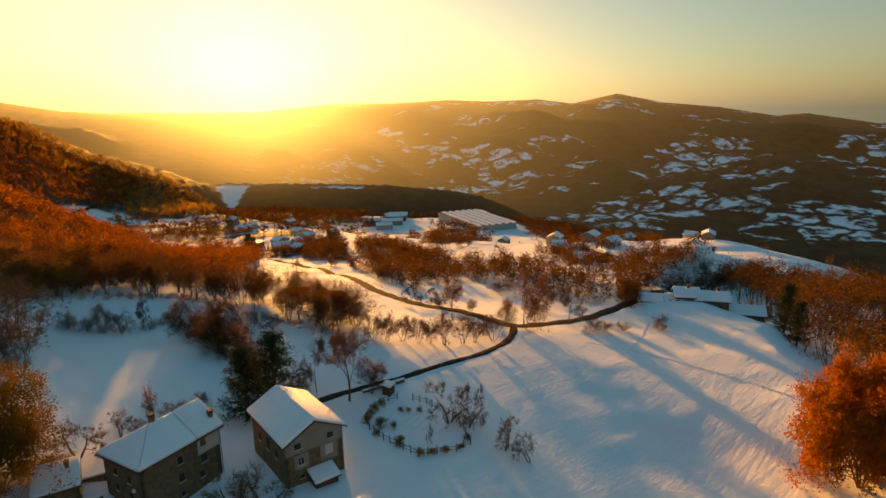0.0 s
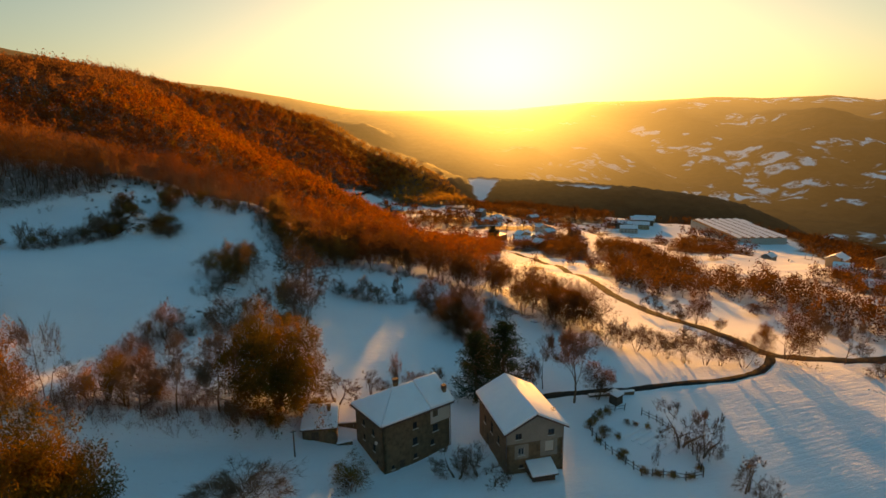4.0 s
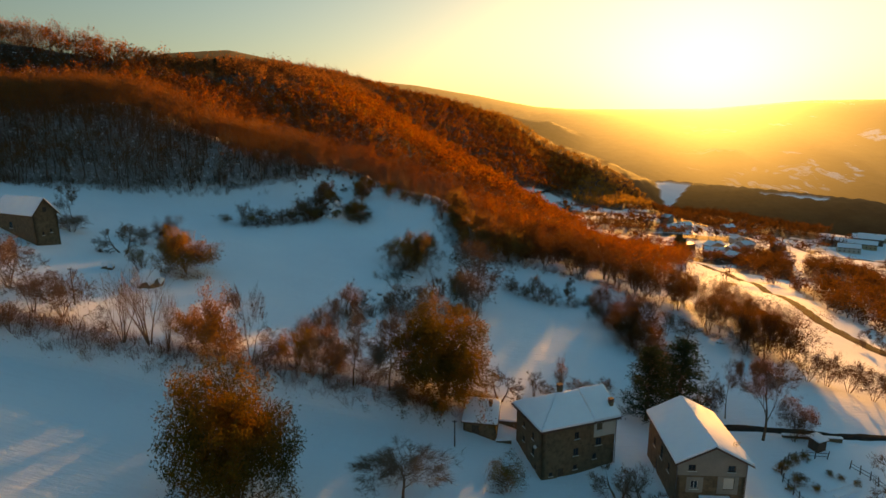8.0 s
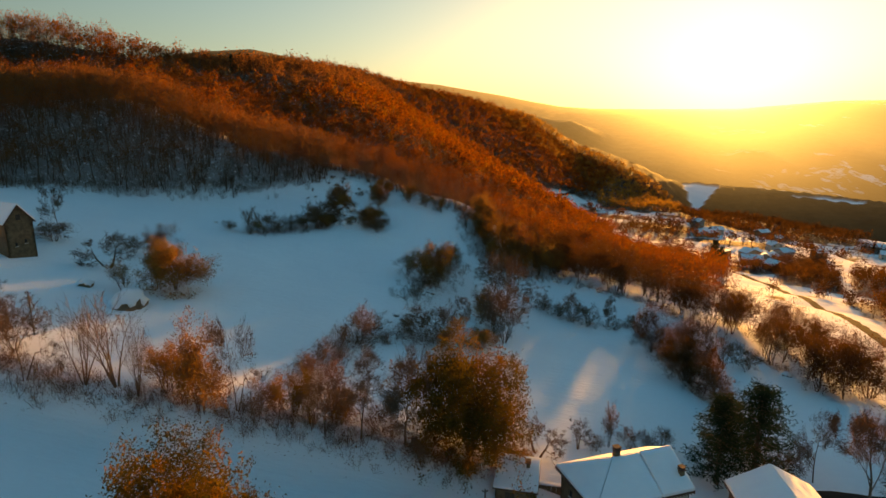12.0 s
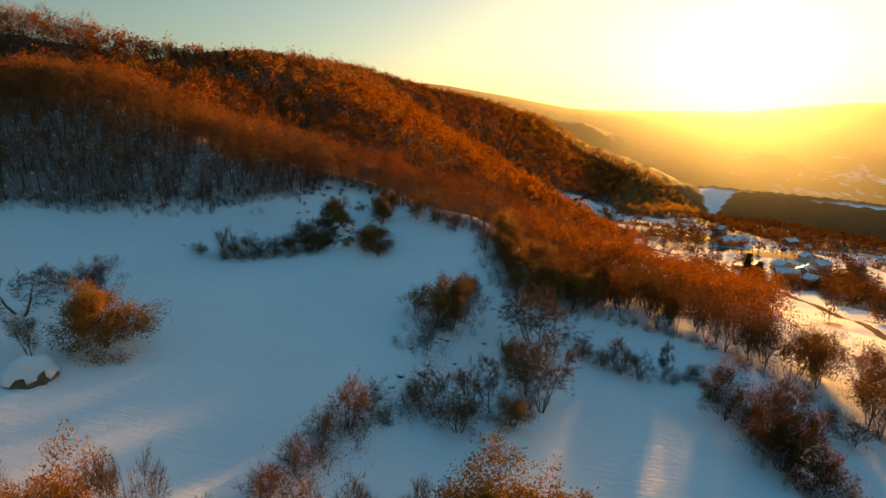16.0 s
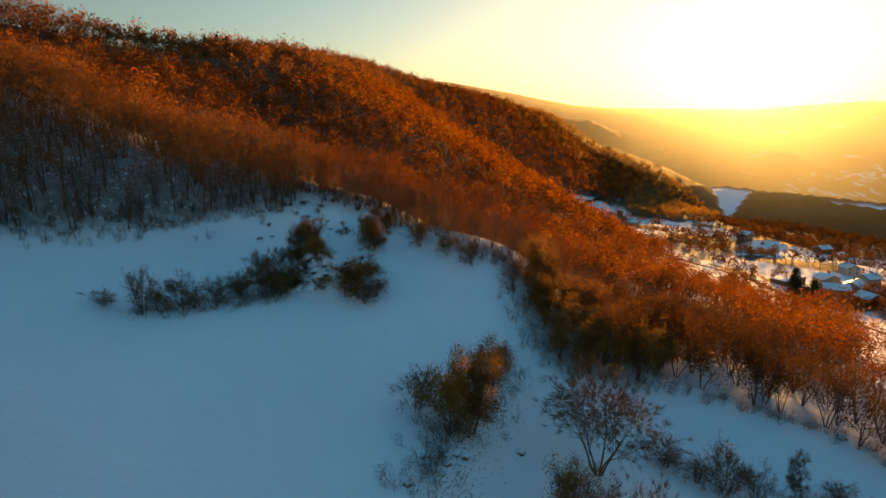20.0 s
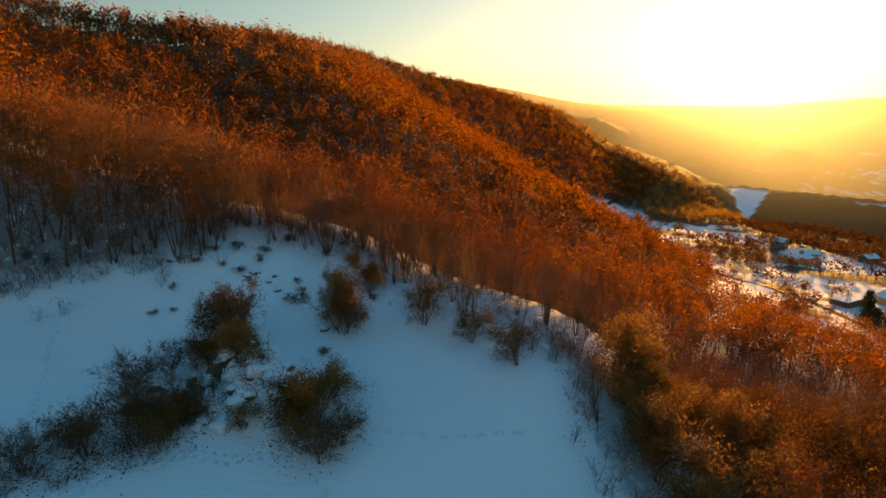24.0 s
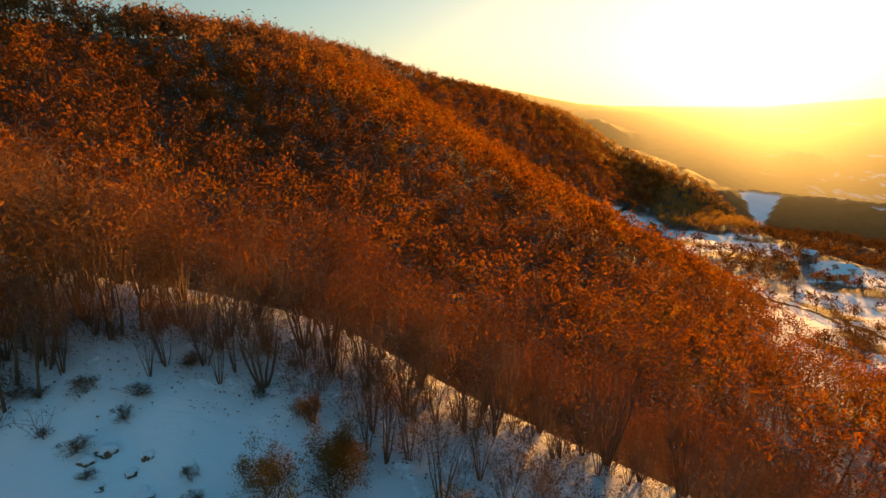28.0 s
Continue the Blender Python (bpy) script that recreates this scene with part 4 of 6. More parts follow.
for x, y, _ in scatter(wood_rng, 2, 36, 124, 152, 4.2, lambda x, y: wooded(x, y)):
    h = wood_rng.uniform(5.5, 9.0)
    if x > np.interp(y, (125, 142, 146, 152), (9, 11.0, 13.0, 14.0)):
        thicket.plant(x, y, h, h * wood_rng.uniform(0.6, 0.8))
for x, y, h, w in ((-7.0, 153.5, 5.0, 5.0), (2.5, 147.5, 4.6, 5.0), (-2.0, 151.0, 4.0, 4.0), (-13.5, 158.0, 4.6, 3.6)):
    GOLD_S.plant(x, y, h, w, "golden-brown bush among bare stems")
for x, y, _ in scatter(wood_rng, -38, 18, 142, 174, 4.0, lambda x, y: 0.9 * wooded(x, y)):
    h = wood_rng.uniform(4.5, 8.0)
    stems.plant(x, y, h, h * wood_rng.uniform(0.35, 0.5))
edge_rng = np.random.RandomState(5)
edge_count = 0
for x, y, _ in scatter(edge_rng, -62, 64, 126, 192, 4.9, lambda x, y: 0.9 * np.maximum(wooded(x, y), belt(x, y))):
    crest = float(np.interp(x, *CREST))
    if edge_count >= 290:
        break
    leafed = y > crest - 3 or x > 22
    if not leafed and x > 0:
        continue
    kind = belt_tree if x > 30 and y < 170 and edge_rng.uniform() < 0.75 else coppice if leafed and edge_rng.uniform() < 0.85 else stems
    h = edge_rng.uniform(8.5, 12.0) if leafed else edge_rng.uniform(5.0, 8.5)
    kind.plant(x, y, h, h * (edge_rng.uniform(0.62, 0.85) if kind is belt_tree else edge_rng.uniform(0.45, 0.62)))
    edge_count += 1
for x, y, _ in scatter(edge_rng, 56, 108, 80, 134, 5.2, lambda x, y: 0.85 * belt(x, y) * ((x > 64) | (y < 126))):
    h = edge_rng.uniform(7.5, 11.5)
    belt_tree.plant(x, y, h, h * edge_rng.uniform(0.62, 0.85))
for x, y, h, w in ((90.5, -20.9, 19.0, 14.0), (96.0, -27.0, 18.0, 14.0), (87.5, -28.5, 15.0, 12.0), (100.0, -22.0, 13.0, 11.0), (95.0, -18.5, 10.0, 9.0), (104.0, -17.5, 11.0, 9.0)):
    big_rust.plant(x, y, h, w)

near_tpl = [template(20 + i, 10.5, 190, 0.34, width=0.75, sides=(3, 3), steps_at=(3, 1), levels=2, kids=4, first=0.42, spread=0.42, up=0.7, reach=0.62, stems=1 + (i % 2)) for i in range(6)]
bare_tpl = [template(30 + i, 8.0, 280, 0.2, sides=(3, 3), steps_at=(3, 1), levels=2, kids=3, first=0.25, spread=0.32, up=0.9, reach=0.55, stems=1 + 2 * (i % 2)) for i in range(5)]
far_tpl = [template(40 + i, 10.0, 64, 0.78, sides=(3, 3), steps_at=(1, 1), levels=1, kids=3, first=0.45, spread=0.4, up=0.6, reach=1.0) for i in range(6)]
valley_tpl = [template(50 + i, 5.0 + 0.7 * i, 190, 0.4, width=0.8, sides=(3, 3), steps_at=(3, 2), levels=1, kids=5, first=0.08, spread=0.45, up=0.7, reach=0.8, stems=2) for i in range(6)]
distant_tpl = [template(80 + i, 6.5 + i, 34, 1.05, sides=(3, 3), steps_at=(1, 1), levels=1, kids=1, first=0.3, spread=0.4, up=0.7, reach=1.45) for i in range(6)]
brush_tpl = [template(60 + i, 2.2, 34, 0.10, sides=(3, 3), steps_at=(2, 1), levels=1, kids=2, first=0.1, spread=0.5, up=0.6, reach=0.3, stems=6, trunk_r=0.02) for i in range(5)]


def hillside(x, y):
    near_edge = (x > -62) & (x < 64) & (y > 126) & (y < 192)
    lower = (x > 56) & (x < 108) & (y > 80) & (y < 134)
    return np.where(near_edge | lower, 0.0, np.maximum(wooded(x, y), belt(x, y)))


def ridge_gap(x, y):
    return x - np.interp(y, RIDGE_Y, RIDGE_X)


hill_near = scatter(rng, -220, 130, 80, 300, 4.4, hillside)
bank_wood = scatter(rng, -150, -28, 108, 200, 2.2, lambda x, y: wooded(x, y) * (y < np.interp(x, *CREST) + 4) * (np.hypot((x + 61) / 2.2, (y - 158) / 8.0) > 1))
bank = hill_near[:, 1] < np.interp(hill_near[:, 0], *CREST) - 2
bank &= hill_near[:, 0] < 0
hill_far = scatter(rng, -340, 330, 300, 900, 5.0, lambda x, y: wooded(x, y) * (ridge_gap(x, y) > -35))
hill_end = scatter(rng, -100, 520, 690, 1500, 5.6, lambda x, y: np.maximum(wooded(x, y), flank_wood(x, y)) * (ridge_gap(x, y) > -50) * (y > 780 - 90 * (x > 205)) * (np.hypot(x, y + 60) < 1040))
high = (np.abs(ridge_gap(hill_far[:, 0], hill_far[:, 1]) - 10) < 38) & (hill_far[:, 1] < 620)
valley_near = scatter(rng, 90, 330, 40, 420, 5.0, lambda x, y: copses(x, y) * (np.hypot(x, y) < 430))
valley_far = scatter(rng, 90, 930, 40, 930, 7.0, lambda x, y: copses(x, y) * (np.hypot(x, y) >= 430) * (np.hypot(x, y) < 925) * ((y < 690) | (np.degrees(np.arctan2(x, y + 30)) > 22.8)))
below_field = np.array(((-60, 112), (-17, 114), (-11, 120), (-6, 138), (7, 165), (27, 205), (45, 235), (60, 250)))
edge_wood = scatter(rng, 106, 300, -60, 60, 4.6, lambda x, y: 0.95 * (x > np.interp(y, below_field[:, 0], below_field[:, 1])))
forest("bank_wood", "bare grey-brown wood on the snowy bank above the field", bank_wood, bare_tpl, rng, LEAF_DEEP)
forest("hillside_wood", "rust-brown autumn wood on a snowy hillside", hill_near[~bank], near_tpl, rng, LEAF_RUST)
forest("ridge_wood", "dense russet wood covering the hill", hill_far[~high], far_tpl, rng, LEAF_RUST)
# the distance's haze is put into this wood's lighter leaf colour
forest("hill_end_wood", "russet wood on the far end of the hill", hill_end, distant_tpl, rng, LEAF_HAZE_GOLD)
forest("ridge_wood", "dark bare wood along the ridge of the hill", hill_far[high], far_tpl, rng, LEAF_DEEP)
forest("edge_wood", "dark brown wood below the edge of the field", edge_wood, near_tpl, rng, LEAF_VALLEY)
forest("valley_copses", "clumps of golden-brown trees between snowy valley fields", valley_near, valley_tpl, rng, LEAF_VALLEY)
forest("spur_wood", "dark brown wood over the spur and slopes behind the village", valley_far, distant_tpl, rng, LEAF_VALLEY)
for x, y, h in ((-116, 352, 12), (-119, 345, 11), (-113, 358, 11.5)):
    PINE.plant(x, y, h, h * 0.34)


def brush_along(name, label, line, step, spread, seed):
    """Undergrowth and brambles along a bank."""
    r = np.random.RandomState(seed)
    pts = []
    for (x0, y0), (x1, y1) in zip(line, line[1:]):
        n = max(1, int(math.hypot(x1 - x0, y1 - y0) / step))
        for k in range(n):
            t = (k + r.uniform()) / n
            pts.append((x0 + (x1 - x0) * t + r.normal(0, spread), y0 + (y1 - y0) * t + r.normal(0, spread)))
    p = np.array(pts)
    return forest(name, label, np.stack([p[:, 0], p[:, 1], land(p[:, 0], p[:, 1])], -1), brush_tpl, r, LEAF_BROWN, "undergrowth")


brush_along("hedge_brush", "tangled brown undergrowth along the snowy hedge bank", ((-70, 46), (-46, 46.5), (-22, 48), (4, 49), (8, 51.5)), 0.2, 1.2, 71)
brush_along("bank_brush", "brown undergrowth on the stony bank", ((-18, 56), (-12, 75), (-4, 84), (6, 87), (13, 92), (15, 108)), 0.3, 1.5, 72)
brush_along("bank_brush", "brown undergrowth among snowy stones", ((-6, 98), (-2, 108), (3, 118), (8, 128)), 0.28, 1.6, 73)
brush_along("field_hedge_brush", "low brown undergrowth round a rocky hedge", ((-46, 126), (-36, 132), (-28, 137), (-24, 143), (-15, 138)), 0.4, 1.2, 74)
brush_along("wood_edge_brush", "undergrowth along the edge of the wood", ((-78, 140), (-60, 153), (-42, 163), (-28, 171), (-14, 168), (0, 160), (8, 147), (11, 131), (22, 130), (35, 135), (58, 128), (72, 92)), 0.6, 1.3, 75)
brush_along("crest_brush", "low bare brush along the crest of the bank", ((-60, 172), (-38, 170), (-16, 173), (0, 169), (12, 163), (20, 156), (34, 144)), 0.25, 2.6, 77)
brush_along("bank_wood_brush", "brown undergrowth at the foot of the wooded bank", ((-118, 116), (-100, 124), (-90, 133), (-78, 138), (-64, 147), (-44, 159), (-34, 164)), 0.22, 2.0, 78)
brush_along("bank_wood_brush", "brown undergrowth on the wooded bank", ((-140, 152), (-100, 156), (-78, 160), (-66, 165), (-48, 169)), 0.3, 3.0, 79)
brush_along("gap_brush", "brush over the bare gap at the wood's corner", ((6, 153), (11, 149), (15, 147), (13, 141)), 0.2, 1.3, 80)
brush_along("lower_hedge_brush", "undergrowth along the lower field's hedge", ((24, 117), (37, 112), (47, 112), (48, 98), (47, 82), (48, 66), (44, 58)), 0.4, 1.2, 76)


# thin stems close along the near side of the crest
strip_rng = np.random.RandomState(27)
for x in np.arange(-38, 24, 1.5):
    y = float(np.interp(x, *CREST)) - strip_rng.uniform(0.5, 5.5)
    h = strip_rng.uniform(3.8, 7.0)
    (coppice if strip_rng.uniform() < 0.3 else stems).plant(x + strip_rng.uniform(-0.7, 0.7), y, h, h * strip_rng.uniform(0.4, 0.6))
# coppice stools along the crest, and tufts of twigs on the snow before them
for k, (x, y) in enumerate(((-19.9, 166.5), (-15.8, 169.6), (-27.2, 170.3), (-29.8, 171.0), (-10.1, 167.2), (-11.1, 162.1), (-13.1, 168.5), (-34.6, 172.0), (-18.2, 171.3), (-23.5, 170.5), (-6.0, 166.0))):
    (coppice if k % 4 else BIRCH).plant(x, y, 8.2 + 1.3 * math.sin(k * 2.3), 5.2 + 0.8 * math.cos(k * 1.7), "coppice stool fanning many slim stems up to orange leaves")
BARE.plant(-33.8, 165.2, 6.5, 4.0)
for k, (x, y) in enumerate(((-30.4, 163.6), (-27.5, 162.5), (-27.4, 164.2), (-34.2, 162.9), (-30.3, 167.4), (-25.0, 167.3), (-18.3, 169.1), (-21.8, 155.5), (-20.7, 156.3), (-29.1, 160.1), (-17.0, 148.5), (-36.0, 160.0))):
    SHRUB.plant(x, y, 1.1 + 0.35 * math.sin(k * 1.9), 1.5 + 0.4 * math.cos(k * 2.7), "low tuft of dead twigs poking out of the snow")
for x, y, h, w in ((-17.5, 159.0, 3.2, 3.0), (-13.5, 161.4, 3.4, 3.0), (-16.3, 164.0, 2.0, 2.0), (-16.5, 152.1, 5.0, 3.8), (-17.5, 139.0, 4.2, 4.0), (-14.8, 142.6, 3.4, 4.6), (-21.8, 138.3, 2.4, 3.0), (-28.0, 139.8, 2.6, 3.6), (-29.6, 138.3, 3.2, 3.8), (-34.3, 135.5, 2.8, 3.2)):
    SHRUB_G.plant(x, y, h, w, "bush with a few brown-gold leaves on the snowy knoll")
for x, y, h, w in ((14.0, 147.0, 5.5, 4.0), (15.5, 150.0, 6.5, 5.0), (16.5, 146.0, 6.0, 5.0), (14.0, 142.0, 5.0, 4.4)):
    thicket.plant(x, y, h, w)


def fallen_leaves(label, line, step, spread, seed):
    """Dead leaves and bits of twig scattered on the snow below bushes."""
    r = np.random.RandomState(seed)
    p = np.array(line, float)
    d = np.concatenate([[0], np.cumsum(np.hypot(*np.diff(p, axis=0).T))])
    s = np.repeat(np.arange(0, d[-1], step), 9)
    x, y = np.interp(s, d, p[:, 0]) + r.normal(0, spread, len(s)), np.interp(s, d, p[:, 1]) + r.normal(0, spread, len(s))
    z = land(x, y) + 0.05
    a, q = r.uniform(0, 6.28, len(s)), r.uniform(0.05, 0.13, len(s))
    co = []
    for k, turn in enumerate((0.0, 2.2, 4.0)):
        co.append(np.stack([x + q * np.cos(a + turn), y + q * np.sin(a + turn), z + 0.05 * (k == 1)], -1))
    ob = mesh_ob("fallen_leaves", np.stack(co, 1).reshape(-1, 3), np.arange(len(s) * 3).reshape(-1, 3), LEAF_BROWN)
    return tagged(ob, label, "fallen leaves", kind="stuff")


fallen_leaves("dead leaves scattered on the snow of the crest", ((-44, 164), (-32, 168), (-24, 169), (-14, 167), (-4, 164), (6, 158)), 0.14, 2.6, 91)
fallen_leaves("dead leaves and twigs on the snow round the knoll", ((-46, 126), (-36, 132), (-28, 138), (-24, 143), (-16, 138), (-14, 143)), 0.1, 1.5, 92)
fallen_leaves("dead leaves and twigs below the hedge bank", ((-66, 45.5), (-40, 46), (-22, 47), (6, 48.5)), 0.3, 1.1, 93)
fallen_leaves("dead leaves on the snow of the stony bank", ((-16, 62), (-11, 78), (-4, 86), (-2, 100), (2, 116), (9, 128)), 0.16, 1.8, 94)
tuft_rng = np.random.RandomState(15)
for k in range(14):
    x, y = tuft_rng.uniform(-38, -13), tuft_rng.uniform(152, 168)
    SHRUB.plant(x, y, tuft_rng.uniform(0.5, 1.1), tuft_rng.uniform(0.7, 1.5), "low tuft of dead twigs poking out of the snow")


# ---- roads ----
def ribbon(name, label, line, width, mat, lift, parent=None):
    """A strip that follows the land, finely cut."""
    p = np.array(line, float)
    d = np.concatenate([[0], np.cumsum(np.hypot(*np.diff(p, axis=0).T))])
    s = np.linspace(0, d[-1], max(8, int(d[-1] / 1.5)))
    x, y = np.interp(s, d, p[:, 0]), np.interp(s, d, p[:, 1])
    for _ in range(6):
        x[1:-1] = (x[:-2] + 2 * x[1:-1] + x[2:]) / 4
        y[1:-1] = (y[:-2] + 2 * y[1:-1] + y[2:]) / 4
    tx, ty = np.gradient(x), np.gradient(y)
    n = np.hypot(tx, ty)
    nx, ny = -ty / n, tx / n
    across = np.linspace(-0.5, 0.5, 5)
    wob = 1 + 0.12 * np.sin(s * 0.7) + 0.08 * np.sin(s * 1.9 + 1)
    gx, gy = x[:, None] + nx[:, None] * across * width * wob[:, None], y[:, None] + ny[:, None] * across * width * wob[:, None]
    gz = np.maximum(land(gx, gy), land(x, y)[:, None] - 0.05) + lift
    gz[:, 0] -= lift + 0.1
    gz[:, -1] -= lift + 0.1
    k = len(across)
    i, j = np.meshgrid(np.arange(len(x) - 1), np.arange(k - 1), indexing="ij")
    q = np.stack([i * k + j, i * k + j + 1, (i + 1) * k + j + 1, (i + 1) * k + j], -1).reshape(-1, 4)
    ob = mesh_ob(name, np.stack([gx, gy, gz], -1).reshape(-1, 3), q[:, ::-1], mat)
    ob.data.shade_smooth()
    return tagged(ob, label, "road", kind="structure")


ribbon("road_lane", "narrow wet lane cleared of snow beside a field", ((42, 50), (52, 51.5), (59, 50.5), (65, 49.2), (77, 48), (87, 46), (97, 47), (104, 50.5), (108, 54)), 2.5, ROAD, 0.1)
ribbon("road_valley", "dark wet valley road between snowy fields", ((170, 44), (147, 46), (132, 47.5), (122, 49.5), (108, 54), (111, 63), (116, 81), (115, 98), (121, 129), (138, 171), (153, 215), (162, 253), (163, 302), (166, 345), (170, 390), (158, 412), (150, 440), (140, 480)), 4.4, ROAD, 0.16)
ribbon("road_hill", "dark lane bending round the wooded hillside", ((150, 440), (128, 560), (126, 595), (140, 640), (165, 690), (184, 730)), 4.4, ROAD, 0.3)
ribbon("road_village", "dark village street between snowy gardens", ((184, 403), (172, 375), (166, 345)), 4.0, ROAD, 0.2)
ribbon("road_far", "dark lane between far snowy fields", ((300, 452), (345, 441), (400, 430), (450, 400), (520, 380)), 5.0, ROAD, 0.3)


# ---- buildings ----
TILE = grained("dark_roof_tiles", (0.07, 0.035, 0.025), (0.16, 0.08, 0.055), 2.0, 0.85)
TIMBER = grained("old_timber", (0.05, 0.035, 0.025), (0.13, 0.09, 0.06), 3.0, 0.8)
CREAM = grained("pale_plaster", (0.42, 0.38, 0.31), (0.55, 0.50, 0.42), 0.9, 0.85)
SHUTTER = grained("dark_shutter_paint", (0.035, 0.025, 0.02), (0.07, 0.045, 0.032), 4.0, 0.6)
WHITE_TRIM = grained("white_stone_surround", (0.45, 0.43, 0.39), (0.6, 0.58, 0.53), 2.0, 0.8)
ROCK = grained("brown_rock", (0.10, 0.065, 0.04), (0.30, 0.20, 0.12), 0.9, 0.9, 0.8, 0.08)
METAL = grained("dull_metal", (0.10, 0.10, 0.10), (0.2, 0.2, 0.2), 3.0, 0.5, 0.1, 0.01, 0.7)


def glass():
    m, nt, out = material("window_glass")
    surface(nt, out, (0.02, 0.022, 0.025), 0.08, None, 0.0, 0.6)
    return m


GLASS = glass()


def part(name, bm, mat, parent, label=""):
    me = bpy.data.meshes.new(name)
    bmesh.ops.recalc_face_normals(bm, faces=bm.faces)
    bm.to_mesh(me)
    bm.free()
    me.materials.append(mat)
    ob = new(name, me)
    ob.parent = parent
    if label:
        ob["label"] = label
    return ob


def box(bm, x0, y0, z0, x1, y1, z1):
    v = [bm.verts.new(p) for p in ((x0, y0, z0), (x1, y0, z0), (x1, y1, z0), (x0, y1, z0), (x0, y0, z1), (x1, y0, z1), (x1, y1, z1), (x0, y1, z1))]
    for f in ((3, 2, 1, 0), (4, 5, 6, 7), (0, 1, 5, 4), (1, 2, 6, 5), (2, 3, 7, 6), (3, 0, 4, 7)):
        bm.faces.new([v[i] for i in f])
    return v


def slab(bm, corners, thick):
    """A sloping plate: its under side through the corners, thick metres deep."""
    lo = [bm.verts.new(c) for c in corners]
    hi = [bm.verts.new((c[0], c[1], c[2] + thick)) for c in corners]
    n = len(corners)
    bm.faces.new(lo[::-1])
    bm.faces.new(hi)
    for i in range(n):
        j = (i + 1) % n
        bm.faces.new((lo[i], lo[j], hi[j], hi[i]))


def pillow(bm, width=0.12, segments=2):
    """Round all edges, as settled snow does."""
    bmesh.ops.remove_doubles(bm, verts=bm.verts, dist=0.002)
    bmesh.ops.bevel(bm, geom=list(bm.edges), offset=width, segments=segments, affect="EDGES", profile=0.6, clamp_overlap=True)


def wall_with_openings(bm, a, b, z0, z1, thick, openings):
    """A wall from a to b, thick to its left; openings are (from, to, low, high) along it."""
    (ax, ay), (bx, by) = a, b
    length = math.hypot(bx - ax, by - ay)
    ux, uy = (bx - ax) / length, (by - ay) / length
    nx, ny = -uy * thick, ux * thick
    us = sorted({0.0, length, *[v for o in openings for v in o[:2]]})
    zs = sorted({z0, z1, *[v for o in openings for v in o[2:4]]})
    made, count, cells = {}, {}, []
    for u0, u1 in zip(us, us[1:]):
        for w0, w1 in zip(zs, zs[1:]):
            um, wm = (u0 + u1) / 2, (w0 + w1) / 2
            if any(o[0] < um < o[1] and o[2] < wm < o[3] for o in openings):
                continue
            c = [(u, n, w) for w in (w0, w1) for u, n in ((u0, 0), (u1, 0), (u1, 1), (u0, 1))]
            for f in ((3, 2, 1, 0), (4, 5, 6, 7), (0, 1, 5, 4), (1, 2, 6, 5), (2, 3, 7, 6), (3, 0, 4, 7)):
                cells.append([c[i] for i in f])
                key = frozenset(cells[-1])
                count[key] = count.get(key, 0) + 1
    for cell in cells:
        if count[frozenset(cell)] > 1:
            continue
        for u, n, w in cell:
            if (u, n, w) not in made:
                made[u, n, w] = bm.verts.new((ax + ux * u + nx * n, ay + uy * u + ny * n, w))
        bm.faces.new([made[k] for k in cell])


def fit_opening(parent, a, b, o, kind, frame_mat):
    """A window with its frame and pane, or a door leaf, set into an opening of the wall from a to b."""
    (ax, ay), (bx, by) = a, b
    length = math.hypot(bx - ax, by - ay)
    ux, uy = (bx - ax) / length, (by - ay) / length
    u0, u1, w0, w1 = o
    turn = math.degrees(math.atan2(uy, ux))

    def local(bm):
        bmesh.ops.transform(bm, matrix=pose(ax + ux * u0, ay + uy * u0, w0, 0, 0, turn), verts=bm.verts)
        return bm

    w, h = u1 - u0, w1 - w0
    if kind == "door":
        bm = bmesh.new()
        n = max(3, int(w / 0.22))
        for k in range(n):
            box(bm, w * k / n + 0.008, 0.10, 0.0, w * (k + 1) / n - 0.008, 0.16, h)
        box(bm, 0, 0.16, 0, w, 0.19, h)
        return part("door", local(bm), TIMBER, parent, "dark wooden door")
    bm = bmesh.new()
    t = 0.07
    for q in ((-0.04, 0.05, 0, t, 0.14, h), (w - t, 0.05, 0, w + 0.04, 0.14, h), (t, 0.05, h - t, w - t, 0.14, h), (t, 0.05, 0, w - t, 0.14, t), (w / 2 - 0.03, 0.06, t, w / 2 + 0.03, 0.13, h - t)):
        box(bm, *q)
    fr = part("window", local(bm), frame_mat, parent)
    bm = bmesh.new()
    box(bm, t, 0.095, t, w - t, 0.115, h - t)
    part("pane", local(bm), GLASS, fr, "dark window pane")
    bm = bmesh.new()
    box(bm, -0.12, -0.09, -0.09, w + 0.12, 0.05, -0.01)
    part("sill", local(bm), WHITE_TRIM, fr, "snow-dusted stone sill")
    if kind == "shuttered":
        for s in (0, 1):
            bm = bmesh.new()
            x0 = -w * 0.52 if s == 0 else w * 1.02
            for k in range(8):
                box(bm, x0 + 0.04, -0.06, h * k / 8 + 0.01, x0 + w * 0.5 - 0.04, -0.02, h * (k + 1) / 8 - 0.015)
            box(bm, x0, -0.05, 0, x0 + 0.04, -0.005, h)
            box(bm, x0 + w * 0.5 - 0.04, -0.05, 0, x0 + w * 0.5, -0.005, h)
            part("shutter", local(bm), SHUTTER, fr, "slatted dark shutter")
    return fr


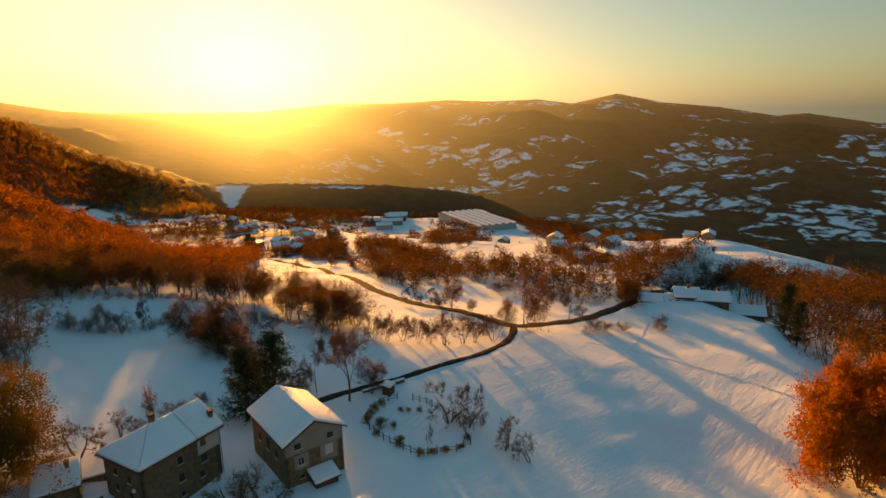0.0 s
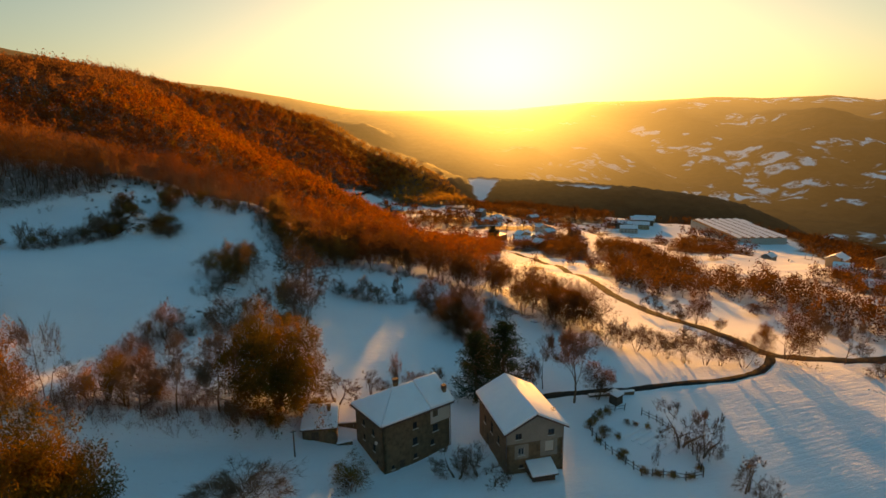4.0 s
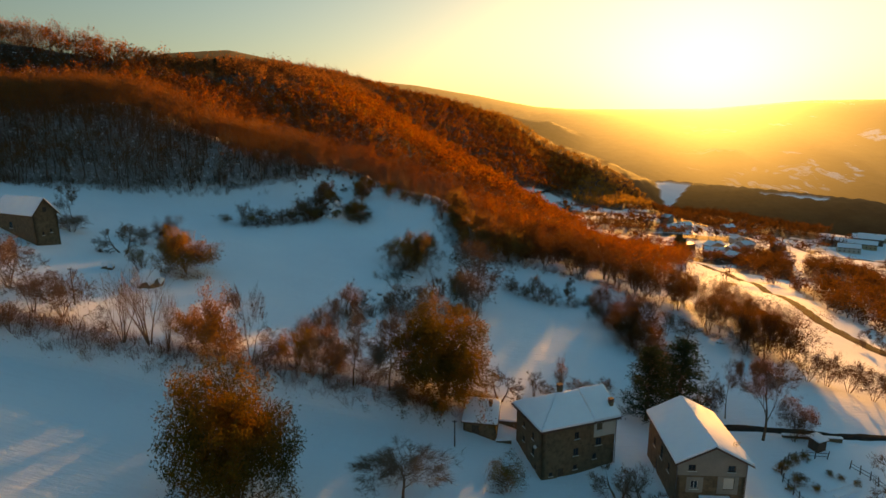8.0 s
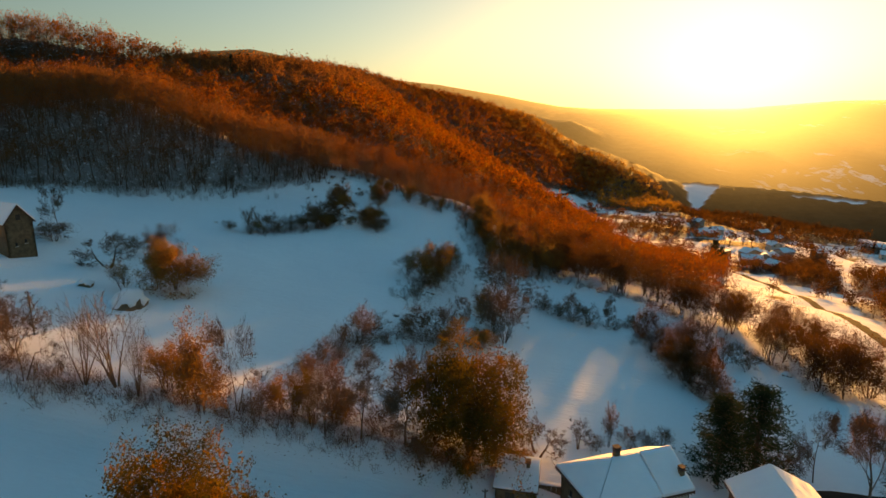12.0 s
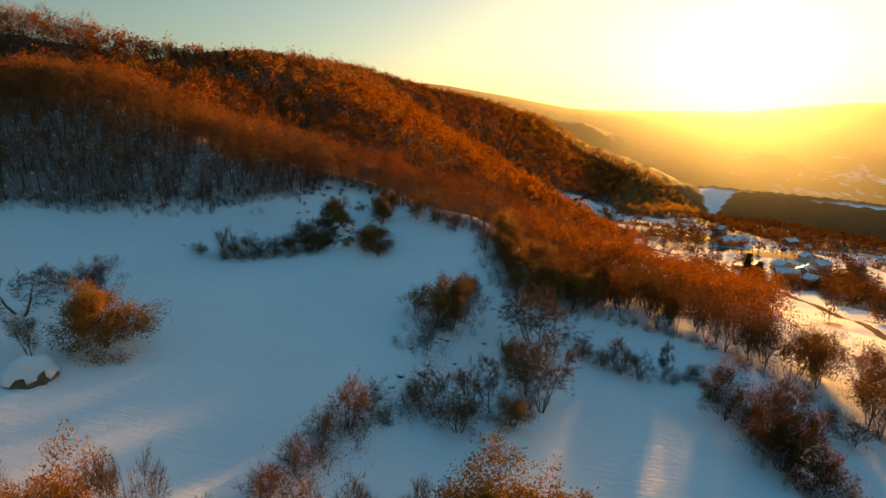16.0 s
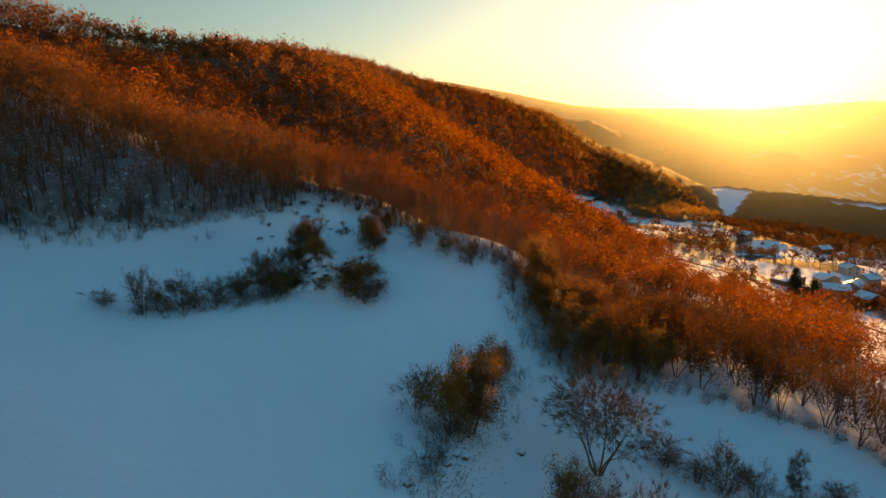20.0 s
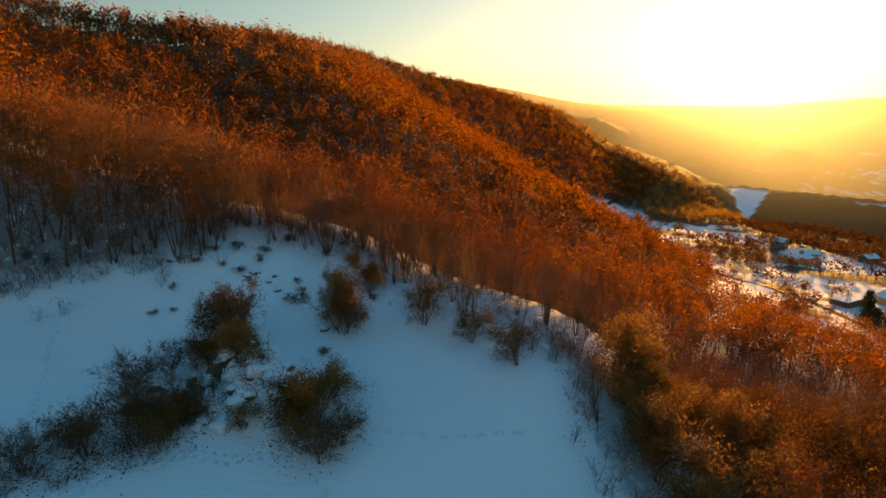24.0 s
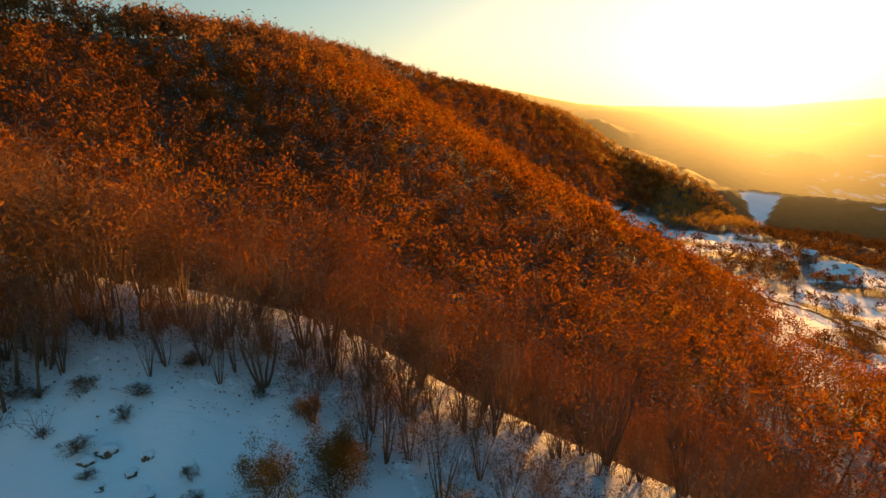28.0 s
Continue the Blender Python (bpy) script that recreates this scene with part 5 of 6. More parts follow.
def add_chimney(parent, x, y, z0, z1, size=0.55, mat=None):
    bm = bmesh.new()
    box(bm, x - size / 2, y - size / 2, z0, x + size / 2, y + size / 2, z1)
    c = part("chimney", bm, mat or STONE, parent, "stone chimney above the snowy roof")
    bm = bmesh.new()
    box(bm, x - size / 2 - 0.1, y - size / 2 - 0.1, z1, x + size / 2 + 0.1, y + size / 2 + 0.1, z1 + 0.1)
    for s in (-1, 1):
        box(bm, x + s * size * 0.36 - 0.07, y - size / 2, z1 + 0.1, x + s * size * 0.36 + 0.07, y + size / 2, z1 + 0.34)
    box(bm, x - size / 2 - 0.1, y - size / 2 - 0.1, z1 + 0.34, x + size / 2 + 0.1, y + size / 2 + 0.1, z1 + 0.42)
    part("chimney_cap", bm, TILE, c, "dark tiled chimney cap")


def add_roof(parent, planes, thick=0.16, snow=0.34):
    """Tiled planes with a thick blanket of snow; planes are lists of corners."""
    for corners in planes:
        bm = bmesh.new()
        slab(bm, corners, thick)
        part("roof", bm, TILE, parent, "dark tiled roof edge under snow")
    bm = bmesh.new()
    cx = sum(c[0] for p in planes for c in p) / sum(len(p) for p in planes)
    cy = sum(c[1] for p in planes for c in p) / sum(len(p) for p in planes)
    for corners in planes:
        slab(bm, [(cx + (x - cx) * 0.985, cy + (y - cy) * 0.985, z + thick + 0.004) for x, y, z in corners], snow)
    pillow(bm, 0.09)
    ob = part("roof_snow", bm, SNOW, parent, "thick smooth blanket of snow")
    ob.data.shade_smooth()


def rows_of_eaves(parent, a, b, z, step=0.4):
    """Tile ends along an eave."""
    (ax, ay), (bx, by) = a, b
    length = math.hypot(bx - ax, by - ay)
    bm = bmesh.new()
    n = int(length / step)
    for k in range(n):
        t = (k + 0.5) / n
        x, y = ax + (bx - ax) * t, ay + (by - ay) * t
        bmesh.ops.create_cone(bm, cap_ends=True, segments=6, radius1=0.09, radius2=0.09, depth=0.3, matrix=pose(x, y, z, 90, 0, math.degrees(math.atan2(by - ay, bx - ax))))
    part("eave_tiles", bm, TILE, parent, "row of rounded tile ends")


def farmhouse():
    """Tall stone house of three storeys, hipped at one end, with a plastered top corner."""
    e = tagged(new("farmhouse"), "three-storey stone farmhouse with a thickly snowed hipped roof", "house")
    e.matrix_world = pose(17.6, 38.0, 0.4, 0, 0, 16.2)
    W, D, H = 11.3, 7.7, 7.6
    wins_front = [(4.9, 5.6, 5.5, 6.5), (4.8, 5.6, 3.0, 4.1), (4.9, 5.5, 0.9, 1.6), (7.9, 8.5, 1.9, 2.7), (1.2, 1.7, 0.6, 1.2)]
    corner = [(8.3, 9.2, 3.9, 5.0)]
    walls = [((0, 0), (W, 0), wins_front + corner, [(2.5, 3.4, 0.0, 1.5)]),
             ((W, 0), (W, D), [(2.0, 2.8, 3.2, 4.3)], []),
             ((W, D), (0, D), [(3.0, 3.8, 5.3, 6.3), (7.0, 7.8, 5.3, 6.3)], []),
             ((0, D), (0, 0), [(2.0, 2.6, 5.4, 6.3), (4.7, 5.3, 5.0, 6.0), (2.1, 2.6, 3.2, 4.0), (4.8, 5.4, 2.7, 3.7), (5.6, 6.1, 0.9, 1.5)], [])]
    for a, b, wins, doors in walls:
        bm = bmesh.new()
        wall_with_openings(bm, a, b, -1.5, H, 0.45, wins + doors)
        part("wall", bm, STONE, e, "rough brown stone wall")
        for o in wins:
            fit_opening(e, a, b, o, "window", SHUTTER)
        for o in doors:
            fit_opening(e, a, b, o, "door", TIMBER)
    # plastered upper corner standing slightly proud
    bm = bmesh.new()
    wall_with_openings(bm, (7.9, -0.06), (W + 0.06, -0.06), 5.2, H, 0.05, [(8.3 - 7.9, 9.2 - 7.9, 6.2, 7.2)])
    wall_with_openings(bm, (W + 0.06, -0.06), (W + 0.06, 4.0), 5.2, H, 0.05, [])
    part("plastered_corner", bm, CREAM, e, "pale plastered corner of the upper storey")
    fit_opening(e, (7.9, -0.06), (W, -0.06), (0.4, 1.3, 6.2, 7.2), "window", SHUTTER)
    o, r = 0.55, 2.5
    fl, fr, br, bl = (-o, -o, H), (W + o, -o, H), (W + o, D + o, H), (-o, D + o, H)
    rl, rr = (4.2, D / 2 + 0.2, H + r), (W + o, D / 2 + 0.2, H + r)
    seam_f, seam_r = (7.7, -o, H), (7.7, D / 2 + 0.2, H + r)
    add_roof(e, [(fl, seam_f, seam_r, rl)], 0.16, 0.34)
    add_roof(e, [((7.7, -o, H + 0.05), (W + o, -o, H + 0.05), (W + o, D / 2 + 0.2, H + r + 0.1), (7.7, D / 2 + 0.2, H + r + 0.1))], 0.16, 0.42)
    add_roof(e, [(br, bl, rl, rr)], 0.16, 0.34)
    add_roof(e, [(bl, fl, rl)], 0.16, 0.34)
    bm = bmesh.new()
    slab(bm, [(W - 0.01, 0, H), (W - 0.01, D, H), (W - 0.01, D / 2 + 0.2, H + r), (W - 0.4, D / 2 + 0.2, H + r)], 0.02)
    part("gable", bm, CREAM, e)
    rows_of_eaves(e, (-o, -o), (W + o, -o), H + 0.03)
    rows_of_eaves(e, (-o, D + o), (-o, -o), H + 0.03)
    add_chimney(e, W - 0.2, 1.0, H + 0.4, H + 2.0, 0.5)
    add_chimney(e, 4.9, D / 2 + 0.5, H + r - 0.4, H + r + 1.1, 0.6)
    bm = bmesh.new()
    for x, y in ((W + 0.1, -0.1),):
        bmesh.ops.create_cone(bm, cap_ends=True, segments=8, radius1=0.05, radius2=0.05, depth=H + 0.4, matrix=pose(x, y, H / 2, 0, 0, 0))
    part("downpipe", bm, METAL, e, "dark drainpipe")
    bm = bmesh.new()
    bmesh.ops.create_cone(bm, cap_ends=True, segments=16, radius1=0.28, radius2=0.22, depth=0.06, matrix=pose(-0.35, 1.4, 4.6, 75, 0, -70))
    bmesh.ops.create_cone(bm, cap_ends=True, segments=6, radius1=0.02, radius2=0.02, depth=0.4, matrix=pose(-0.2, 1.4, 4.55, 0, 90, 0))
    part("dish", bm, WHITE_TRIM, e, "pale satellite dish")
    return e


def gabled_house():
    """Stone house of two storeys and an attic, gable end to the yard, with a lean-to store."""
    e = tagged(new("farmhouse"), "two-storey stone farmhouse, gable end plastered, snow on the roof", "house")
    e.matrix_world = pose(32.7, 31.0, 1.0, 0, 0, -6.5)
    W, D, H, R = 8.2, 11.9, 6.7, 2.1
    walls = [((0, 0), (W, 0), [(1.7, 2.6, 2.9, 4.0), (1.3, 2.2, 5.35, 6.2), (6.0, 6.9, 5.35, 6.2), (1.9, 2.5, 1.0, 1.5)], [(5.6, 6.9, 2.9, 4.5)]),
             ((W, 0), (W, D), [(2.0, 2.9, 3.0, 4.2), (6.0, 6.9, 3.0, 4.2)], []),
             ((W, D), (0, D), [(2.0, 2.9, 3.0, 4.2)], []),
             ((0, D), (0, 0), [(5.4, 6.3, 3.2, 5.0), (8.4, 9.2, 3.2, 4.4), (2.4, 3.2, 3.2, 4.4)], [(3.6, 4.6, 0.0, 2.1)])]
    for a, b, wins, doors in walls:
        bm = bmesh.new()
        wall_with_openings(bm, a, b, -1.8, H, 0.4, wins + doors)
        part("wall", bm, STONE, e, "brown stone wall")
        for o in wins:
            fit_opening(e, a, b, o, "window", WHITE_TRIM if o[2] > 2.8 and o[3] < 4.1 else SHUTTER)
        for o in doors:
            fit_opening(e, a, b, o, "door", TIMBER)
    # plastered attic band, window surround and a pale blind
    bm = bmesh.new()
    wall_with_openings(bm, (-0.05, -0.05), (W + 0.05, -0.05), 4.75, H, 0.045, [(1.35, 2.25, 5.35, 6.2), (6.05, 6.95, 5.35, 6.2)])
    part("attic_plaster", bm, PLASTER, e, "grey plaster band under the gable")
    bm = bmesh.new()
    v = [bm.verts.new(p) for p in ((-0.05, -0.05, H), (W + 0.05, -0.05, H), (W / 2, -0.05, H + R), (-0.05, 0.35, H), (W + 0.05, 0.35, H), (W / 2, 0.35, H + R))]
    for f in ((0, 1, 2), (5, 4, 3), (0, 3, 4, 1), (1, 4, 5, 2), (2, 5, 3, 0)):
        bm.faces.new([v[i] for i in f])
    part("gable", bm, PLASTER, e, "grey plastered gable")
    bm = bmesh.new()
    v = [bm.verts.new(p) for p in ((0, D - 0.35, H), (W, D - 0.35, H), (W / 2, D - 0.35, H + R), (0, D, H), (W, D, H), (W / 2, D, H + R))]
    for f in ((0, 1, 2), (5, 4, 3), (0, 3, 4, 1), (1, 4, 5, 2), (2, 5, 3, 0)):
        bm.faces.new([v[i] for i in f])
    part("gable", bm, STONE, e)
    bm = bmesh.new()
    wall_with_openings(bm, (1.2, -0.03), (3.2, -0.03), 2.4, 4.5, 0.025, [(0.5, 1.4, 2.9, 4.0)])
    part("window_surround", bm, PLASTER, e, "grey plaster patch round a window")
    bm = bmesh.new()
    wall_with_openings(bm, (4.9, -0.03), (7.4, -0.03), 2.3, 4.7, 0.025, [(0.7, 2.0, 2.9, 4.5)])
    part("window_surround", bm, PLASTER, e, "grey plaster patch round a window")
    bm = bmesh.new()
    box(bm, 5.65, 0.02, 2.95, 6.85, 0.08, 4.45)
    part("blind", bm, CREAM, e, "closed pale roller blind")
    o = 0.55
    for s in (0, 1):
        x0, x1 = (-o, W / 2) if s == 0 else (W / 2, W + o)
        z0, z1 = (H - 0.28, H + R) if s == 0 else (H + R, H - 0.28)
        add_roof(e, [((x0, -0.8, z0), (x1, -0.8, z1), (x1, D + 0.4, z1), (x0, D + 0.4, z0))], 0.16, 0.36)
    for y in np.arange(0.6, D, 0.9):
        bm = bmesh.new()
        box(bm, -o - 0.02, y, H - 0.42, 0.0, y + 0.12, H - 0.24)
        part("rafter", bm, TIMBER, e)
    for x in (-0.02, W + 0.02):
        bm = bmesh.new()
        bmesh.ops.create_cone(bm, cap_ends=True, segments=8, radius1=0.05, radius2=0.05, depth=H, matrix=pose(x, -0.1, H / 2 - 0.2))
        part("downpipe", bm, METAL, e, "dark drainpipe")
    bm = bmesh.new()
    bmesh.ops.create_cone(bm, cap_ends=True, segments=6, radius1=0.02, radius2=0.02, depth=0.9, matrix=pose(W - 0.6, 2.0, H + 1.2))
    for k in range(4):
        box(bm, W - 1.0, 1.98, H + 1.0 + k * 0.16, W - 0.2, 2.02, H + 1.03 + k * 0.16)
    part("aerial", bm, METAL, e, "metal aerial sticking out of roof snow")
    # lean-to
    bm = bmesh.new()
    box(bm, 3.0, -2.2, -1.8, 6.2, -0.06, 0.9)
    part("lean_to", bm, TIMBER, e, "dark wooden lean-to store")
    bm = bmesh.new()
    slab(bm, [(2.7, -2.7, 0.95), (6.5, -2.7, 0.95), (6.5, -0.06, 1.75), (2.7, -0.06, 1.75)], 0.1)
    lt = part("lean_to_roof", bm, TILE, e)
    bm = bmesh.new()
    slab(bm, [(2.75, -2.65, 1.06), (6.45, -2.65, 1.06), (6.45, -0.1, 1.86), (2.75, -0.1, 1.86)], 0.3)
    pillow(bm, 0.1)
    sn = part("lean_to_snow", bm, SNOW, lt, "thick snow on the lean-to")
    sn.data.shade_smooth()
    return e


def small_shed():
    e = tagged(new("shed"), "small stone shed with a snowy single-pitch roof and chimney", "shed")
    e.matrix_world = pose(7.7, 45.6, 3.4, 0, 0, -13.5)
    W, D = 4.8, 5.0
    for a, b, top, op in (((0, 0), (W, 0), 2.2, [(1.2, 2.3, -0.2, 1.7)]), ((W, 0), (W, D), 2.4, []), ((W, D), (0, D), 3.0, []), ((0, D), (0, 0), 2.4, [])):
        bm = bmesh.new()
        wall_with_openings(bm, a, b, -1.5, top, 0.35, op)
        part("wall", bm, STONE, e, "rough stone wall")
        for q in op:
            fit_opening(e, a, b, q, "door", TIMBER)
    add_roof(e, [((-0.25, -0.35, 2.1), (W + 0.25, -0.35, 2.1), (W + 0.25, D + 0.25, 3.1), (-0.25, D + 0.25, 3.1))], 0.12, 0.28)
    add_chimney(e, 3.6, 3.4, 2.6, 3.7, 0.42)
    return e


def stone_barn():
    e = tagged(new("barn"), "old stone barn with a steep gable and a snowy roof", "barn")
    e.matrix_world = pose(-70.3, 80.2, 25.1, 0, 0, 62)
    W, D, H, R = 4.4, 12.0, 6.0, 2.7
    for a, b, op in (((0, 0), (W, 0), [(1.2, 1.6, 1.9, 2.5), (2.7, 3.1, 2.2, 2.9)]), ((W, 0), (W, D), []), ((W, D), (0, D), []), ((0, D), (0, 0), [(4.0, 5.0, 3.0, 4.2)])):
        bm = bmesh.new()
        wall_with_openings(bm, a, b, -2.5, H, 0.45, op)
        part("wall", bm, STONE, e, "weathered stone wall")
        for q in op:
            fit_opening(e, a, b, q, "window", SHUTTER)
    for y0, y1 in ((0, 0.45), (D - 0.45, D)):
        bm = bmesh.new()
        v = [bm.verts.new(p) for p in ((0, y0, H), (W, y0, H), (W / 2, y0, H + R), (0, y1, H), (W, y1, H), (W / 2, y1, H + R))]
        for f in ((0, 1, 2), (5, 4, 3), (0, 3, 4, 1), (1, 4, 5, 2), (2, 5, 3, 0)):
            bm.faces.new([v[i] for i in f])
        g = part("gable", bm, STONE, e, "stone gable with a small dark opening")
        if y0 == 0:
            bm = bmesh.new()
            box(bm, W / 2 - 0.35, -0.02, H + 0.3, W / 2 + 0.35, 0.1, H + 1.2)
            part("hatch", bm, SHUTTER, g, "dark wooden hatch")
    for s in (0, 1):
        x0, x1 = (-0.35, W / 2) if s == 0 else (W / 2, W + 0.35)
        z0, z1 = (H - 0.4, H + R) if s == 0 else (H + R, H - 0.4)
        add_roof(e, [((x0, -0.35, z0), (x1, -0.35, z1), (x1, D + 0.3, z1), (x0, D + 0.3, z0))], 0.14, 0.26)
    return e


farmhouse()
gabled_house()
small_shed()
stone_barn()


def low_wall(name, label, a, b, height, thick, base):
    """A stretch of stone wall capped with snow."""
    e = tagged(new(name), label, "wall")
    (ax, ay), (bx, by) = a, b
    length = math.hypot(bx - ax, by - ay)
    e.matrix_world = pose(ax, ay, base, 0, 0, math.degrees(math.atan2(by - ay, bx - ax)))
    r = np.random.RandomState(int(ax * 10) % 999)
    u = 0.0
    while u < length - 0.1:
        w = min(length - u, r.uniform(0.35, 0.75))
        z = -0.8
        while z < height - 0.05:
            h = min(height - z, r.uniform(0.22, 0.38))
            bm = bmesh.new()
            box(bm, u + 0.012, -r.uniform(0, 0.05), z + 0.012, u + w - 0.012, thick + r.uniform(0, 0.05), z + h)
            part("stone", bm, STONE, e)
            z += h
        u += w
    bm = bmesh.new()
    box(bm, -0.05, -0.08, height, length + 0.05, thick + 0.08, height + 0.22)
    pillow(bm, 0.09)
    part("snow_cap", bm, SNOW, e, "rounded cap of snow").data.shade_smooth()
    return e


low_wall("yard_wall", "low stone yard wall capped with snow", (12.6, 48.4), (16.2, 47.6), 1.0, 0.4, 3.0)
low_wall("yard_wall", "low stone wall between shed and house, snow on top", (12.3, 44.3), (14.6, 44.4), 0.7, 0.4, 2.3)
low_wall("lane_wall", "low stone wall beside the farm lane", (58.0, 48.6), (66.5, 47.0), 0.6, 0.4, -0.7)


def garden_hut():
    e = tagged(new("garden_hut"), "small dark wooden garden hut with snow on top", "hut")
    e.matrix_world = pose(61.2, 45.3, ground_z(61.2, 45.3), 0, 0, 20)
    for k in range(6):
        for a in (0, 1):
            bm = bmesh.new()
            box(bm, -0.9 + 0.3 * k + 0.01, -0.8 + 1.55 * a, -0.2, -0.9 + 0.3 * k + 0.29, -0.75 + 1.55 * a, 1.6)
            part("board", bm, TIMBER, e)
    for a in (0, 1):
        bm = bmesh.new()
        box(bm, -0.9 + 1.75 * a, -0.75, -0.2, -0.85 + 1.75 * a, 0.75, 1.6)
        part("side", bm, TIMBER, e)
    bm = bmesh.new()
    slab(bm, [(-1.1, -1.0, 1.58), (1.1, -1.0, 1.58), (1.1, 1.0, 1.8), (-1.1, 1.0, 1.8)], 0.08)
    part("roof", bm, TIMBER, e)
    bm = bmesh.new()
    slab(bm, [(-1.08, -0.98, 1.665), (1.08, -0.98, 1.665), (1.08, 0.98, 1.885), (-1.08, 0.98, 1.885)], 0.25)
    pillow(bm, 0.08)
    part("roof_snow", bm, SNOW, e, "cap of snow").data.shade_smooth()


garden_hut()


def garden_fence():
    e = tagged(new("garden_fence"), "rough wooden fence round a snowy kitchen garden", "fence")
    line = ((61.0, 42.6), (57.4, 43.0), (54.6, 42.0), (52.2, 40.2), (50.6, 37.0), (50.2, 33.0), (50.7, 28.9), (51.2, 26.1), (53.9, 24.9), (56.5, 23.4), (59.6, 23.4), (61.8, 26.9), (63.6, 32.2), (63.5, 37.6), (62.3, 41.7))
    r = np.random.RandomState(8)
    posts = []
    for (x0, y0), (x1, y1) in zip(line, line[1:]):
        n = max(2, int(math.hypot(x1 - x0, y1 - y0) / 1.3))
        for k in range(n):
            posts.append((x0 + (x1 - x0) * k / n, y0 + (y1 - y0) * k / n))
    for x, y in posts:
        bm = bmesh.new()
        bmesh.ops.create_cone(bm, cap_ends=True, segments=6, radius1=0.08, radius2=0.06, depth=1.7, matrix=pose(x, y, ground_z(x, y) + 0.55, r.uniform(-5, 5), r.uniform(-5, 5), 0))
        part("post", bm, TIMBER, e)
    for (x0, y0), (x1, y1) in zip(posts, posts[1:]):
        for h in (0.45, 0.95):
            z0, z1 = ground_z(x0, y0) + h, ground_z(x1, y1) + h + r.uniform(-0.06, 0.06)
            bm = bmesh.new()
            v = Vector((x1 - x0, y1 - y0, z1 - z0))
            m = Matrix.Translation(((x0 + x1) / 2, (y0 + y1) / 2, (z0 + z1) / 2)) @ v.to_track_quat("Z", "Y").to_matrix().to_4x4()
            bmesh.ops.create_cone(bm, cap_ends=True, segments=5, radius1=0.045, radius2=0.04, depth=v.length, matrix=m)
            part("rail", bm, TIMBER, e)


garden_fence()


def garden_rows():
    e = tagged(new("garden_bed"), "ridged vegetable rows under snow in the garden", "garden bed")
    for k in range(6):
        bm = bmesh.new()
        x0, y0 = 55.2 + 0.55 * k, 35.2 - 1.15 * k
        z = ground_z(x0 + 2.5, y0 + 0.9)
        pts = []
        for i in range(9):
            x, y = x0 + 0.62 * i, y0 + 0.22 * i
            pts.append((x, y, ground_z(x, y)))
        for p, q in zip(pts, pts[1:]):
            box(bm, p[0], p[1] - 0.25, p[2] - 0.1, q[0], q[1] + 0.12, p[2] + 0.16)
        pillow(bm, 0.07)
        ridge = part("ridge", bm, SNOW, e)
        ridge.data.shade_smooth()
        tagged(ridge, kind="stuff")


garden_rows()
for x, y, h, w in ((51.7, 39.4, 1.6, 1.6), (53.4, 40.4, 1.4, 1.4), (55.3, 41.4, 1.6, 1.5), (57.4, 42.4, 1.3, 1.4), (52.6, 36.8, 1.5, 2.2), (54.1, 35.2, 1.2, 1.2), (60.6, 36.2, 1.1, 1.0), (58.2, 38.4, 1.0, 1.0), (59.2, 37.6, 1.0, 1.0), (50.9, 30.0, 1.6, 1.4), (52.0, 31.0, 1.2, 1.2), (51.8, 26.4, 1.2, 1.5), (53.4, 25.4, 1.1, 1.4), (55.2, 24.4, 1.0, 1.5), (57.4, 23.6, 0.9, 1.4), (60.4, 24.9, 1.0, 1.3), (50.4, 35.0, 1.0, 1.1)):
    SHRUB_G.plant(x, y, h, w, "small dark garden bush poking out of snow")
for x, y, h, w in ((55.2, 27.4, 3.4, 1.6), (63.4, 30.0, 2.2, 1.6)):
    FRUIT.plant(x, y, h, w, "young bare fruit tree in the garden")


def lamp_pole(x, y, h, name, label):
    e = tagged(new(name), label, "pole")
    e.matrix_world = pose(x, y, ground_z(x, y))
    bm = bmesh.new()
    bmesh.ops.create_cone(bm, cap_ends=True, segments=8, radius1=0.11, radius2=0.07, depth=h, matrix=pose(0, 0, h / 2 - 0.2))
    part("pole", bm, TIMBER, e)
    bm = bmesh.new()
    box(bm, -0.35, -0.05, h - 0.5, 0.35, 0.05, h - 0.42)
    for s in (-0.3, 0.3):
        bmesh.ops.create_cone(bm, cap_ends=True, segments=6, radius1=0.04, radius2=0.03, depth=0.14, matrix=pose(s, 0, h - 0.35))
    part("crossarm", bm, TIMBER, e)


lamp_pole(6.2, 42.0, 4.2, "wire_pole", "thin dark wooden wire pole standing in snow")
lamp_pole(-50.0, 55.0, 6.0, "wire_pole", "thin dark wooden wire pole by the hedge")


def yard_roof():
    e = tagged(new("woodshed"), "low woodshed roof under deep snow", "shed")
    e.matrix_world = pose(34.6, 20.6, ground_z(36.5, 21) - 0.7, 0, 0, -20)
    bm = bmesh.new()
    box(bm, 0, 0, -0.5, 3.6, 2.4, 1.2)
    part("wall", bm, TIMBER, e)
    bm = bmesh.new()
    slab(bm, [(-0.3, -0.3, 1.2), (3.9, -0.3, 1.2), (3.9, 2.7, 1.6), (-0.3, 2.7, 1.6)], 0.1)
    part("roof", bm, TILE, e)
    bm = bmesh.new()
    slab(bm, [(-0.28, -0.28, 1.305), (3.88, -0.28, 1.305), (3.88, 2.68, 1.705), (-0.28, 2.68, 1.705)], 0.32)
    pillow(bm, 0.1)
    part("roof_snow", bm, SNOW, e, "deep rounded snow").data.shade_smooth()


yard_roof()


